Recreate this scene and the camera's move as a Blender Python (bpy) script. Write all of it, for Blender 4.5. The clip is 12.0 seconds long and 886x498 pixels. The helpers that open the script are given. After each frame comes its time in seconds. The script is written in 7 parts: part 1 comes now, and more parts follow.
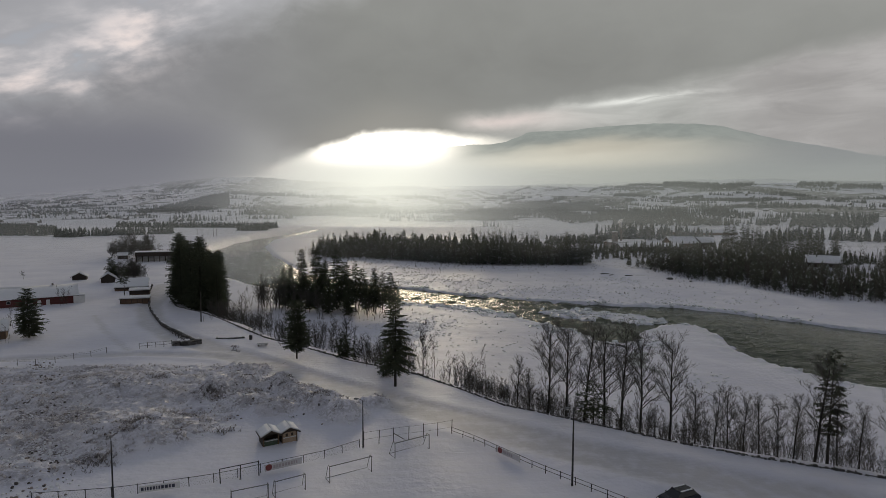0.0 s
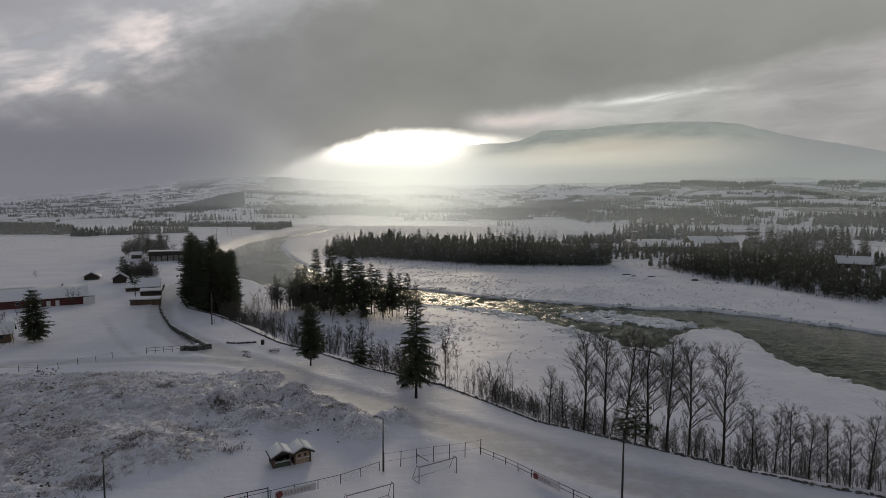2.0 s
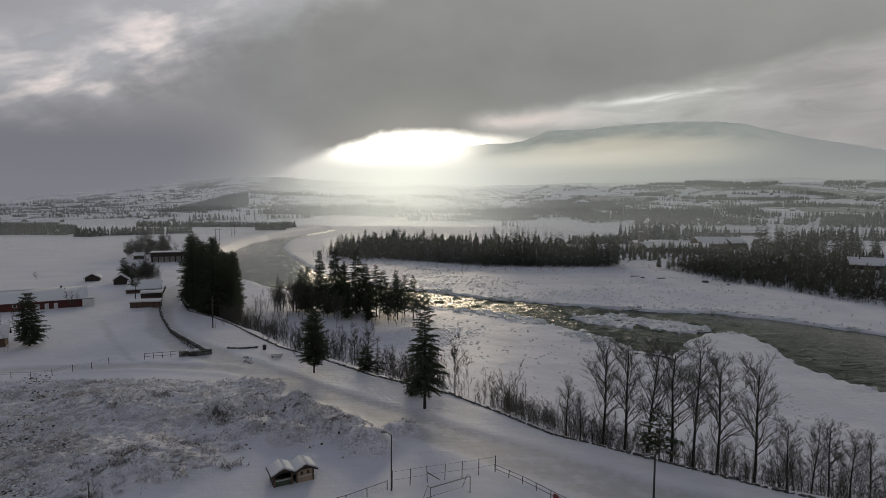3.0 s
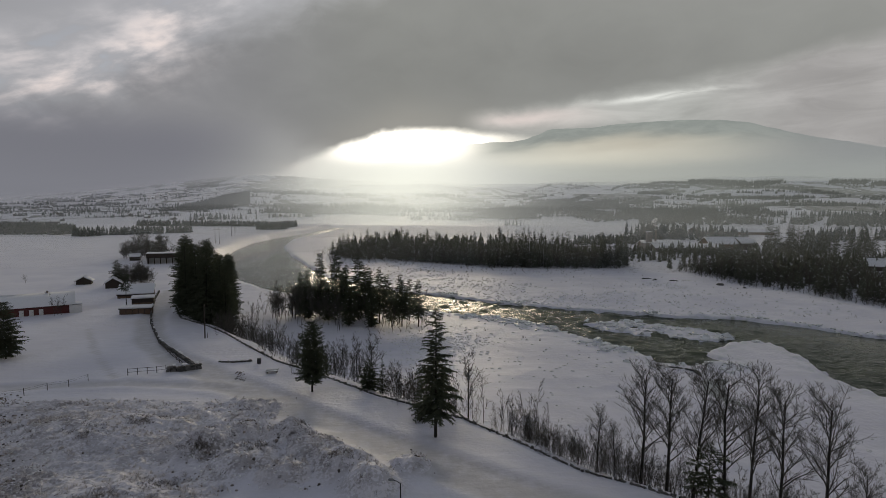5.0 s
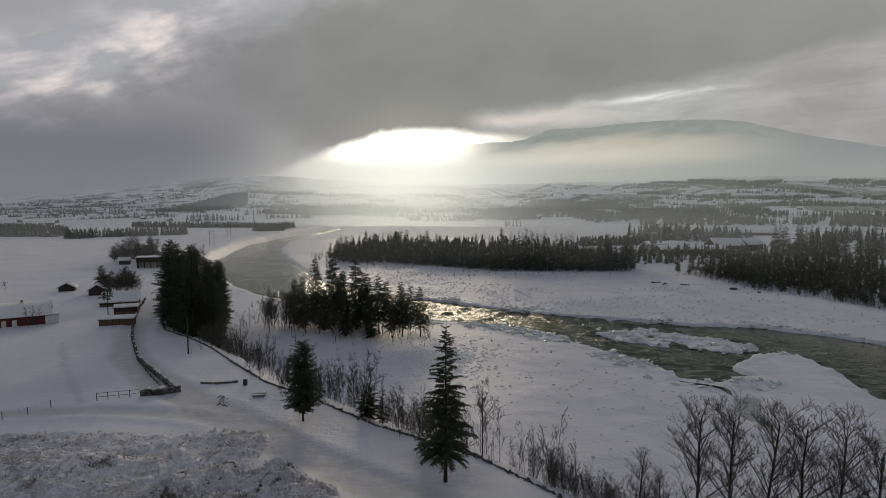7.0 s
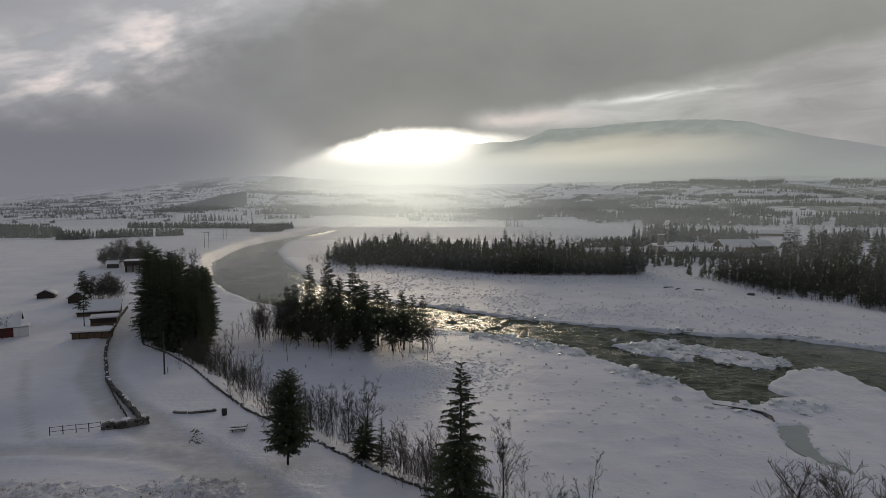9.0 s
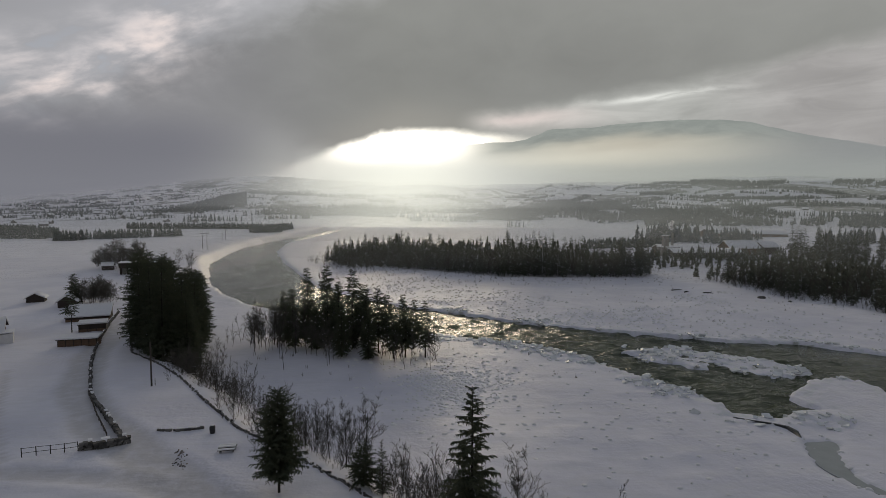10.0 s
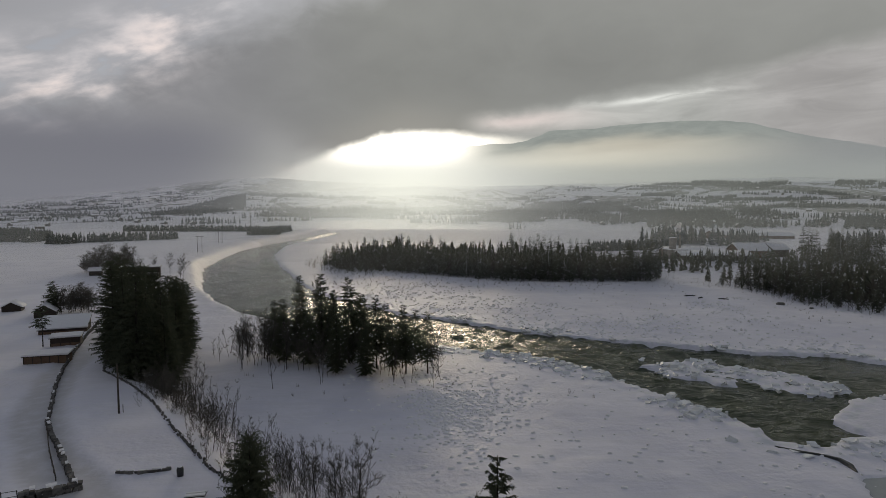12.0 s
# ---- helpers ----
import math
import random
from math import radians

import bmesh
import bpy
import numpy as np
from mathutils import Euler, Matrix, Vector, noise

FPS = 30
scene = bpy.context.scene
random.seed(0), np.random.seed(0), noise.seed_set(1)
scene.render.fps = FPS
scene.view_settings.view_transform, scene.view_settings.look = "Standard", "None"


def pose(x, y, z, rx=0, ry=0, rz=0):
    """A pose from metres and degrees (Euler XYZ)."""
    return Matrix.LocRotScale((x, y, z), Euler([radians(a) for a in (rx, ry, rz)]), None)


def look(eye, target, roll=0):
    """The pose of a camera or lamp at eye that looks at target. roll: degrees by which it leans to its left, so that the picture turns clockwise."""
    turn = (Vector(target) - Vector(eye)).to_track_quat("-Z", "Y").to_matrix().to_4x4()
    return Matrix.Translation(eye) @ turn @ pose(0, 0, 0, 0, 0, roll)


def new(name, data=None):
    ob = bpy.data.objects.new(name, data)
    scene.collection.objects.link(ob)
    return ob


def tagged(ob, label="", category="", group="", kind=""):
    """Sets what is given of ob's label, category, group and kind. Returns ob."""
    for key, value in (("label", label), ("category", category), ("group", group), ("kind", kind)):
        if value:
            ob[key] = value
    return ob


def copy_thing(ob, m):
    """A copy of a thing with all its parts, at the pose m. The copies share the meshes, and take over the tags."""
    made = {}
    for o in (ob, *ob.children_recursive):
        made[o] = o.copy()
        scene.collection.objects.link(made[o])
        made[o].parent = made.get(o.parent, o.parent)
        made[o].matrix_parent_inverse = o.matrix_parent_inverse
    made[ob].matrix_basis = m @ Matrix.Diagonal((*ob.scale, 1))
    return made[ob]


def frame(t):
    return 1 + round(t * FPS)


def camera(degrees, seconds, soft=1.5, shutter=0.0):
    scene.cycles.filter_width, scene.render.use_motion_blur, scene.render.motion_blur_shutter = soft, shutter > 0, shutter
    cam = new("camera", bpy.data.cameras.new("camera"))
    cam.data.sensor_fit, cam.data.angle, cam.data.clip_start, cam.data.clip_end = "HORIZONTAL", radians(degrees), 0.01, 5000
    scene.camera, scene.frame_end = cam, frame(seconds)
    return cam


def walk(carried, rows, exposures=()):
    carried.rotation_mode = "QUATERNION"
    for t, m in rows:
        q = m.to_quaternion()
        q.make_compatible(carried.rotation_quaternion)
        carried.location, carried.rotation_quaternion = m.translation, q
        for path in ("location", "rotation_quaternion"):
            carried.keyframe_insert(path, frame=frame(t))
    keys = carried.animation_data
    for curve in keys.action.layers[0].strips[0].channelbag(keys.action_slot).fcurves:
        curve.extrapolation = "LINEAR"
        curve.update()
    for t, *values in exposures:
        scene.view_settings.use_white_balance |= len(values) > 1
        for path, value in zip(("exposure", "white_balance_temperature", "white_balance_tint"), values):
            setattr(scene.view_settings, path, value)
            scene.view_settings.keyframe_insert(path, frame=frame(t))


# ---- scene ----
cam = camera(77.2, 12.0, 0.7)
PATH = [
    (0, (3.605, -0.372, 29.844), (3.744, 1.618, 29.701), 0.3),
    (0.5, (3.317, 1.091, 29.832), (3.444, 3.082, 29.688), 0.3),
    (1, (2.949, 2.803, 29.802), (3.062, 4.795, 29.657), 0.3),
    (1.5, (2.643, 4.691, 29.689), (2.743, 6.683, 29.544), 0.3),
    (2, (2.308, 6.63, 29.663), (2.399, 8.622, 29.517), 0.3),
    (2.5, (1.954, 8.694, 29.643), (2.039, 10.687, 29.499), 0.3),
    (3, (1.541, 10.944, 29.688), (1.619, 12.937, 29.543), 0.3),
    (3.2, (1.343, 11.859, 29.703), (1.418, 13.852, 29.558), 0.4),
    (5, (0.409, 20.293, 30.345), (0.48, 22.286, 30.195), 0.3),
    (5.5, (0.177, 22.733, 30.542), (0.25, 24.726, 30.393), 0.3),
    (6, (-0.097, 25.407, 30.673), (-0.021, 27.4, 30.523), 0.3),
    (6.5, (-0.239, 28.165, 30.8), (-0.163, 30.158, 30.651), 0.2),
    (7, (-0.578, 31.067, 30.929), (-0.502, 33.06, 30.78), 0.2),
    (9, (-1.401, 43.542, 31.484), (-1.324, 45.535, 31.335), 0.2),
    (9.5, (-1.59, 46.599, 31.631), (-1.514, 48.592, 31.481), 0.3),
    (10, (-1.823, 49.703, 31.69), (-1.748, 51.697, 31.542), 0.2),
    (10.5, (-1.908, 52.724, 31.759), (-1.835, 54.717, 31.612), 0.2),
    (11, (-1.989, 55.537, 31.937), (-1.916, 57.53, 31.791), 0.2),
    (11.5, (-2.043, 58.328, 32.001), (-1.97, 60.321, 31.856), 0.1),
    (12, (-2.197, 61.119, 31.946), (-2.123, 63.112, 31.804), 0.1),
]
walk(cam, [(t, look(eye, target, roll)) for t, eye, target, roll in PATH])

# ---- node helpers ----


class Nodes:
    """A short way to write node trees."""

    def __init__(self, tree):
        self.tree = tree
        tree.nodes.clear()

    def node(self, kind, **inputs):
        n = self.tree.nodes.new(kind)
        for key, value in inputs.items():
            self.put(n.inputs[key.replace("_", " ")], value)
        return n

    def put(self, socket, value):
        if isinstance(value, bpy.types.NodeSocket):
            self.tree.links.new(value, socket)
        else:
            socket.default_value = value[:3] if isinstance(value, tuple) and socket.type == "VECTOR" else value

    def m(self, op, a, b=0.0, c=0.0, clamp=False):
        n = self.tree.nodes.new("ShaderNodeMath")
        n.operation, n.use_clamp = op, clamp
        for i, v in enumerate((a, b, c)):
            self.put(n.inputs[i], v)
        return n.outputs[0]

    def ramp(self, value, low, high, a=0.0, b=1.0):
        """Smooth step of value from low to high, mapped to a..b."""
        n = self.tree.nodes.new("ShaderNodeMapRange")
        n.interpolation_type = "SMOOTHSTEP"
        for i, v in enumerate((value, low, high, a, b)):
            self.put(n.inputs[i], v)
        return n.outputs[0]

    def noise(self, vector, scale, detail=4.0, rough=0.55, kind="FBM", distort=0.0):
        n = self.tree.nodes.new("ShaderNodeTexNoise")
        n.noise_type = kind
        if vector is not None:
            self.put(n.inputs["Vector"], vector)
        for key, v in (("Scale", scale), ("Detail", detail), ("Roughness", rough), ("Distortion", distort)):
            n.inputs[key].default_value = v
        return n.outputs[0]

    def mix(self, k, a, b, blend="MIX"):
        n = self.tree.nodes.new("ShaderNodeMix")
        n.data_type, n.blend_type = "RGBA", blend
        self.put(n.inputs[0], k)
        self.put(n.inputs[6], a)
        self.put(n.inputs[7], b)
        return n.outputs[2]

    def combine(self, x, y, z):
        n = self.tree.nodes.new("ShaderNodeCombineXYZ")
        for i, v in enumerate((x, y, z)):
            self.put(n.inputs[i], v)
        return n.outputs[0]

    def gauss(self, value, centre, width):
        d = self.m("DIVIDE", self.m("SUBTRACT", value, centre), width)
        return self.m("EXPONENT", self.m("MULTIPLY", self.m("MULTIPLY", d, d), -1.0))

    def scale(self, colour, k):
        n = self.tree.nodes.new("ShaderNodeVectorMath")
        n.operation = "SCALE"
        self.put(n.inputs[0], colour)
        self.put(n.inputs["Scale"], k)
        return n.outputs[0]

    def add(self, a, b):
        n = self.tree.nodes.new("ShaderNodeVectorMath")
        self.put(n.inputs[0], a)
        self.put(n.inputs[1], b)
        return n.outputs[0]


# ---- sky, sun ----
SUN_AZ, SUN_EL = -1.6, 9.5      # degrees, clockwise from +y and above the horizon


def make_world():
    world = bpy.data.worlds.new("winter_sky")
    scene.world = world
    world.use_nodes = True
    n = Nodes(world.node_tree)
    way = n.node("ShaderNodeTexCoord").outputs["Generated"]
    sep = n.node("ShaderNodeSeparateXYZ", Vector=way)
    x, y, z = sep.outputs
    az = n.m("MULTIPLY", n.m("ARCTAN2", x, y), 57.2958)
    el = n.m("MULTIPLY", n.m("ARCSINE", z), 57.2958)
    at = n.combine(az, n.m("MULTIPLY", el, 1.7), 0.0)
    wide = n.m("SUBTRACT", n.noise(at, 0.055, 3.0, 0.5), 0.5)
    soft = n.m("SUBTRACT", n.noise(at, 0.15, 6.0, 0.56, distort=0.4), 0.5)
    slant = n.combine(n.m("MULTIPLY", n.m("ADD", az, n.m("MULTIPLY", el, 0.8)), 0.75), n.m("SUBTRACT", n.m("MULTIPLY", el, 2.2), n.m("MULTIPLY", az, 0.85)), 5.0)
    puffs = n.noise(slant, 0.15, 6.0, 0.52, distort=0.15)
    wisps = n.noise(n.combine(az, n.m("MULTIPLY", el, 4.5), 3.0), 0.13, 6.0, 0.6, distort=0.6)
    # the heavy bank of dark cloud that leans across the sky
    grey = n.m("ADD", 0.222, n.m("MULTIPLY", n.ramp(az, 4.0, 40.0), 0.030))
    grey = n.m("ADD", grey, n.m("MULTIPLY", wide, 0.045))
    grey = n.m("ADD", grey, n.m("MULTIPLY", soft, 0.055))
    grey = n.m("ADD", grey, n.m("MULTIPLY", n.ramp(el, 13.0, 21.0), 0.030))
    # its torn upper edge, with lit cloud and air behind
    u = n.m("SUBTRACT", n.m("SUBTRACT", el, 6.4), n.m("MULTIPLY", n.m("ADD", az, 36.0), 0.45))
    u = n.m("ADD", n.m("ADD", u, n.m("MULTIPLY", soft, 6.0)), n.m("MULTIPLY", wide, 4.0))
    opened = n.ramp(u, -1.6, 3.0)
    grey = n.m("ADD", grey, n.m("MULTIPLY", opened, n.ramp(u, 4.0, 13.0, 0.125, 0.045)))
    lit = n.m("MULTIPLY", n.m("MULTIPLY", n.gauss(u, 2.6, 2.9), n.ramp(az, -15.0, -26.0)), n.ramp(puffs, 0.42, 0.66))
    faint = n.m("MULTIPLY", n.m("MULTIPLY", n.gauss(u, 3.5, 3.5), n.ramp(az, -4.0, -20.0)), n.ramp(puffs, 0.44, 0.64))
    grey = n.m("ADD", grey, n.m("ADD", n.m("MULTIPLY", lit, 0.28), n.m("MULTIPLY", faint, 0.075)))
    # lighter layers under its lower edge on the western side
    v = n.m("SUBTRACT", n.m("ADD", n.m("MULTIPLY", az, 0.125), 8.5), n.m("ADD", el, n.m("MULTIPLY", soft, 2.6)))
    below = n.m("MULTIPLY", n.ramp(v, -0.9, 0.9), n.ramp(az, 3.0, 8.0))
    grey = n.m("ADD", grey, n.m("MULTIPLY", below, n.m("MULTIPLY_ADD", n.ramp(wisps, 0.30, 0.72), 0.085, 0.062)))
    cream = n.m("MULTIPLY", n.m("MULTIPLY", below, n.gauss(az, 9.0, 7.5)), n.gauss(n.m("ADD", el, n.m("MULTIPLY", soft, 1.6)), 9.0, 0.9))
    grey = n.m("ADD", grey, n.m("MULTIPLY", cream, 0.24))
    streak = n.m("MULTIPLY", n.m("MULTIPLY", n.gauss(az, 23.0, 5.0), n.ramp(wisps, 0.30, 0.55)), n.gauss(n.m("ADD", n.m("SUBTRACT", el, n.m("MULTIPLY", az, 0.055)), n.m("MULTIPLY", soft, 1.1)), 9.2, 0.26))
    grey = n.m("ADD", grey, n.m("MULTIPLY", streak, 0.34))
    veil = n.m("MULTIPLY", n.gauss(az, 22.0, 10.0), n.gauss(n.m("ADD", el, n.m("MULTIPLY", soft, 3.0)), 9.6, 1.2))
    grey = n.m("ADD", grey, n.m("MULTIPLY", veil, 0.09))
    tuft = n.m("MULTIPLY", n.gauss(n.m("ADD", az, n.m("MULTIPLY", soft, 7.0)), 37.5, 3.6), n.gauss(n.m("ADD", el, n.m("MULTIPLY", wide, 3.0)), 9.6, 1.7))
    grey = n.m("SUBTRACT", grey, n.m("MULTIPLY", tuft, 0.075))
    # blue murk low over the eastern hills, with one faint pink seam
    murk = n.m("MULTIPLY", n.ramp(az, -8.0, -22.0), n.ramp(el, 9.0, 4.0))
    grey = n.m("SUBTRACT", grey, n.m("MULTIPLY", murk, 0.030))
    seam = n.m("MULTIPLY", n.ramp(az, -24.0, -33.0), n.gauss(n.m("ADD", el, n.m("MULTIPLY", soft, 1.6)), 3.5, 0.55))
    seam = n.m("MAXIMUM", seam, n.m("MULTIPLY", n.gauss(az, -16.0, 4.0), n.gauss(n.m("ADD", el, n.m("MULTIPLY", soft, 1.6)), 4.0, 0.6)))
    grey = n.m("ADD", grey, n.m("MULTIPLY", seam, 0.055))
    # the deck thickens overhead and away from the sun
    thick = n.m("MULTIPLY", n.ramp(el, 21.0, 45.0, 1.0, 0.56), n.ramp(y, 0.35, -0.3, 1.0, 0.78))
    grey = n.m("MULTIPLY", grey, thick)
    cool = n.mix(n.ramp(az, -26.0, -2.0), (0.99, 0.987, 1.04, 1.0), (0.99, 1.0, 0.95, 1.0))
    cool = n.mix(n.m("MULTIPLY", opened, 0.6), cool, (0.98, 0.985, 1.04, 1.0))
    cool = n.mix(murk, cool, (0.97, 0.955, 1.075, 1.0))
    cool = n.mix(n.m("MAXIMUM", lit, n.m("MAXIMUM", seam, n.m("MULTIPLY", cream, 0.9))), cool, (1.12, 0.975, 0.92, 1.0))
    cool = n.mix(n.m("MULTIPLY", n.ramp(az, 24.0, 36.0), n.m("MULTIPLY", below, 0.7)), cool, (1.035, 0.985, 0.98, 1.0))
    cool = n.mix(n.ramp(el, 19.0, 40.0), cool, (0.90, 0.98, 1.16, 1.0))
    clouds = n.scale(cool, grey)
    # clear sky in the tears
    air = n.tree.nodes.new("ShaderNodeTexSky")
    air.sky_type, air.sun_disc = "NISHITA", False
    air.sun_elevation, air.sun_rotation = radians(SUN_EL), radians(SUN_AZ)
    clear = n.mix(1.0, n.scale(air.outputs[0], 0.09), (0.80, 0.93, 1.20, 1.0), "MULTIPLY")
    hole = n.m("MULTIPLY", n.m("MULTIPLY", n.gauss(u, 4.0, 2.6), n.ramp(az, -18.0, -26.0)), n.ramp(puffs, 0.46, 0.38))
    sky = n.mix(n.m("MULTIPLY", hole, 0.16), clouds, clear)
    # the bright rift round the hidden sun
    left, right = n.m("MULTIPLY_ADD", az, 0.36, 9.1), n.m("MULTIPLY_ADD", az, -0.075, 8.0)
    brim = n.m("SMOOTH_MIN", left, right, 1.2)
    over = n.m("SUBTRACT", n.m("ADD", el, n.m("MULTIPLY", soft, 2.0)), brim)
    under = n.ramp(over, 0.35, -0.75)
    side = n.gauss(az, -2.2, 8.3)
    deep = n.m("ADD", 0.22, n.m("MULTIPLY", 0.78, n.gauss(over, -1.3, 2.5)))
    core = n.m("MULTIPLY", n.m("MULTIPLY", under, side), deep)
    wide_light = n.m("MULTIPLY", n.m("MULTIPLY", under, n.gauss(az, -1.5, 12.0)), n.gauss(over, -2.0, 3.6))
    halo = n.m("MULTIPLY", n.gauss(az, -2.0, 11.0), n.gauss(over, 0.0, 2.6))
    light = n.add(n.scale((1.0, 0.96, 0.87, 1.0), n.m("MULTIPLY", core, 1.7)), n.scale((1.0, 0.86, 0.66, 1.0), n.m("MULTIPLY", wide_light, 0.42)))
    light = n.add(light, n.scale((1.0, 0.86, 0.68, 1.0), n.m("MULTIPLY", halo, 0.07)))
    sky = n.add(sky, light)
    back = n.node("ShaderNodeBackground", Color=sky, Strength=1.0)
    out = n.node("ShaderNodeOutputWorld")
    n.tree.links.new(back.outputs[0], out.inputs[0])


make_world()
sun = new("sun", bpy.data.lights.new("sun", "SUN"))
sun.data.energy, sun.data.angle, sun.data.color = 1.0, radians(19), (1.0, 0.84, 0.60)
sun.matrix_world = look((0, 0, 200), (-math.sin(radians(SUN_AZ)) * 10, -math.cos(radians(SUN_AZ)) * 10, 200 - 10 * math.tan(radians(SUN_EL))))
scene.view_settings.exposure = 0.14

# ---- materials ----


def material(name):
    mat = bpy.data.materials.new(name)
    mat.use_nodes = True
    n = Nodes(mat.node_tree)
    out = n.node("ShaderNodeOutputMaterial")
    bsdf = n.node("ShaderNodeBsdfPrincipled")
    n.tree.links.new(bsdf.outputs[0], out.inputs[0])
    return mat, n, bsdf, out


def bump(n, bsdf, height, strength, distance):
    b = n.node("ShaderNodeBump", Height=height, Strength=strength, Distance=distance)
    n.put(bsdf.inputs["Normal"], b.outputs[0])


def place(n):
    return n.node("ShaderNodeNewGeometry").outputs["Position"]


def simple(name, colour, rough=0.7, metal=0.0, vary=0.25, size=3.0, relief=0.0, relief_size=20.0, by_island=0.0, by_object=0.0):
    """A plain stuff with variation at two scales and some relief."""
    mat, n, bsdf, _ = material(name)
    at = n.node("ShaderNodeTexCoord").outputs["Object"]
    k = n.m("ADD", n.m("MULTIPLY", n.noise(at, size, 3.0), 0.65), n.m("MULTIPLY", n.noise(at, size * 9, 3.0), 0.35))
    if by_island:
        k = n.m("ADD", k, n.m("MULTIPLY", n.m("SUBTRACT", n.node("ShaderNodeNewGeometry").outputs["Random Per Island"], 0.5), by_island))
    if by_object:
        k = n.m("ADD", k, n.m("MULTIPLY", n.m("SUBTRACT", n.node("ShaderNodeObjectInfo").outputs["Random"], 0.5), by_object))
    c = Vector(colour[:3])
    n.put(bsdf.inputs["Base Color"], n.mix(n.m("MULTIPLY_ADD", n.m("SUBTRACT", k, 0.5), 2.0, 0.5, True), (*(c * (1 - vary)), 1), (*(c * (1 + vary)), 1)))
    n.put(bsdf.inputs["Roughness"], n.m("MULTIPLY_ADD", k, 0.2, rough - 0.1))
    bsdf.inputs["Metallic"].default_value = metal
    if relief:
        bump(n, bsdf, n.noise(at, relief_size, 4.0), 0.6, relief)
    return mat


def snow_ground():
    mat, n, bsdf, _ = material("snow_ground")
    at = place(n)
    packed = n.node("ShaderNodeAttribute")
    packed.attribute_name = "packed"
    rough = n.node("ShaderNodeAttribute")
    rough.attribute_name = "rough"
    ice = n.node("ShaderNodeAttribute")
    ice.attribute_name = "ice"
    woods = n.node("ShaderNodeAttribute")
    woods.attribute_name = "woods"
    wide, mid, fine = n.noise(at, 0.06, 4.0), n.noise(at, 0.5, 5.0), n.noise(at, 3.0, 4.0)
    drift = n.noise(n.node("ShaderNodeMapping", Vector=at, Scale=(0.25, 1.2, 1.0), Rotation=(0, 0, 0.5)).outputs[0], 0.7, 3.0)
    base = n.mix(n.ramp(wide, 0.35, 0.65), (0.665, 0.672, 0.765, 1), (0.77, 0.772, 0.85, 1))
    base = n.mix(n.m("MULTIPLY", n.ramp(drift, 0.45, 0.62), 0.3), base, (0.66, 0.67, 0.71, 1))
    worn = n.m("MULTIPLY", packed.outputs["Fac"], n.ramp(mid, 0.25, 0.6, 0.45, 1.0))
    base = n.mix(worn, base, (0.52, 0.52, 0.55, 1))
    # stalks and turf that show through on the heaps
    turf = n.m("MULTIPLY", rough.outputs["Fac"], n.ramp(n.m("ADD", n.m("MULTIPLY", fine, 0.55), n.m("MULTIPLY", mid, 0.45)), 0.455, 0.53))
    turf = n.m("MULTIPLY", turf, n.ramp(n.noise(at, 0.16, 3.0), 0.38, 0.6, 0.25, 1.0))
    base = n.mix(n.m("MULTIPLY", rough.outputs["Fac"], n.ramp(mid, 0.3, 0.7, 0.75, 0.35)), base, (0.60, 0.578, 0.60, 1))
    base = n.mix(n.m("MULTIPLY", turf, 0.8), base, (0.19, 0.175, 0.17, 1))
    base = n.mix(n.m("MULTIPLY", ice.outputs["Fac"], n.ramp(mid, 0.45, 0.6, 0.0, 0.45)), base, (0.50, 0.56, 0.56, 1))
    # parcels of forest and hedges on the far hillsides
    warped = n.add(at, n.scale(n.node("ShaderNodeTexNoise", Vector=at, Scale=0.006).outputs["Color"], 90.0))
    cells = n.tree.nodes.new("ShaderNodeTexVoronoi")
    rims = n.tree.nodes.new("ShaderNodeTexVoronoi")
    rims.feature = "DISTANCE_TO_EDGE"
    for v in (cells, rims):
        v.inputs["Scale"].default_value = 1.0
        n.put(v.inputs["Vector"], n.node("ShaderNodeMapping", Vector=warped, Scale=(0.0050, 0.0021, 0.0)).outputs[0])
    pick = n.node("ShaderNodeSeparateColor", Color=cells.outputs["Color"]).outputs[0]
    grown = n.m("MAXIMUM", n.m("GREATER_THAN", pick, 0.86), n.m("MULTIPLY", n.m("LESS_THAN", rims.outputs["Distance"], 0.045), n.ramp(n.noise(at, 0.012, 2.0), 0.42, 0.5)))
    grown = n.m("MULTIPLY", grown, n.ramp(n.noise(at, 0.035, 4.0), 0.34, 0.46))
    base = n.mix(n.m("MULTIPLY", woods.outputs["Fac"], grown), base, n.mix(n.noise(at, 0.08, 3.0), (0.02, 0.03, 0.03, 1), (0.06, 0.07, 0.07, 1)))
    n.put(bsdf.inputs["Base Color"], base)
    bsdf.inputs["Roughness"].default_value = 0.5
    bsdf.inputs["Specular IOR Level"].default_value = 0.13
    bsdf.inputs["Sheen Weight"].default_value = 0.2
    bsdf.inputs["Sheen Roughness"].default_value = 0.4
    h = n.m("ADD", n.m("MULTIPLY", mid, 0.5), n.m("MULTIPLY", fine, n.m("MULTIPLY_ADD", rough.outputs["Fac"], 0.9, 0.12)))
    h = n.m("ADD", h, n.m("MULTIPLY", drift, 0.35))
    tread = n.m("MULTIPLY", n.ramp(n.noise(at, 0.05, 2.0), 0.42, 0.6), n.m("SUBTRACT", 1.0, packed.outputs["Fac"]))
    h = n.m("ADD", h, n.m("MULTIPLY", n.noise(at, 0.9, 2.0), n.m("MULTIPLY", tread, 1.1)))
    bump(n, bsdf, h, 0.45, 0.4)
    return mat


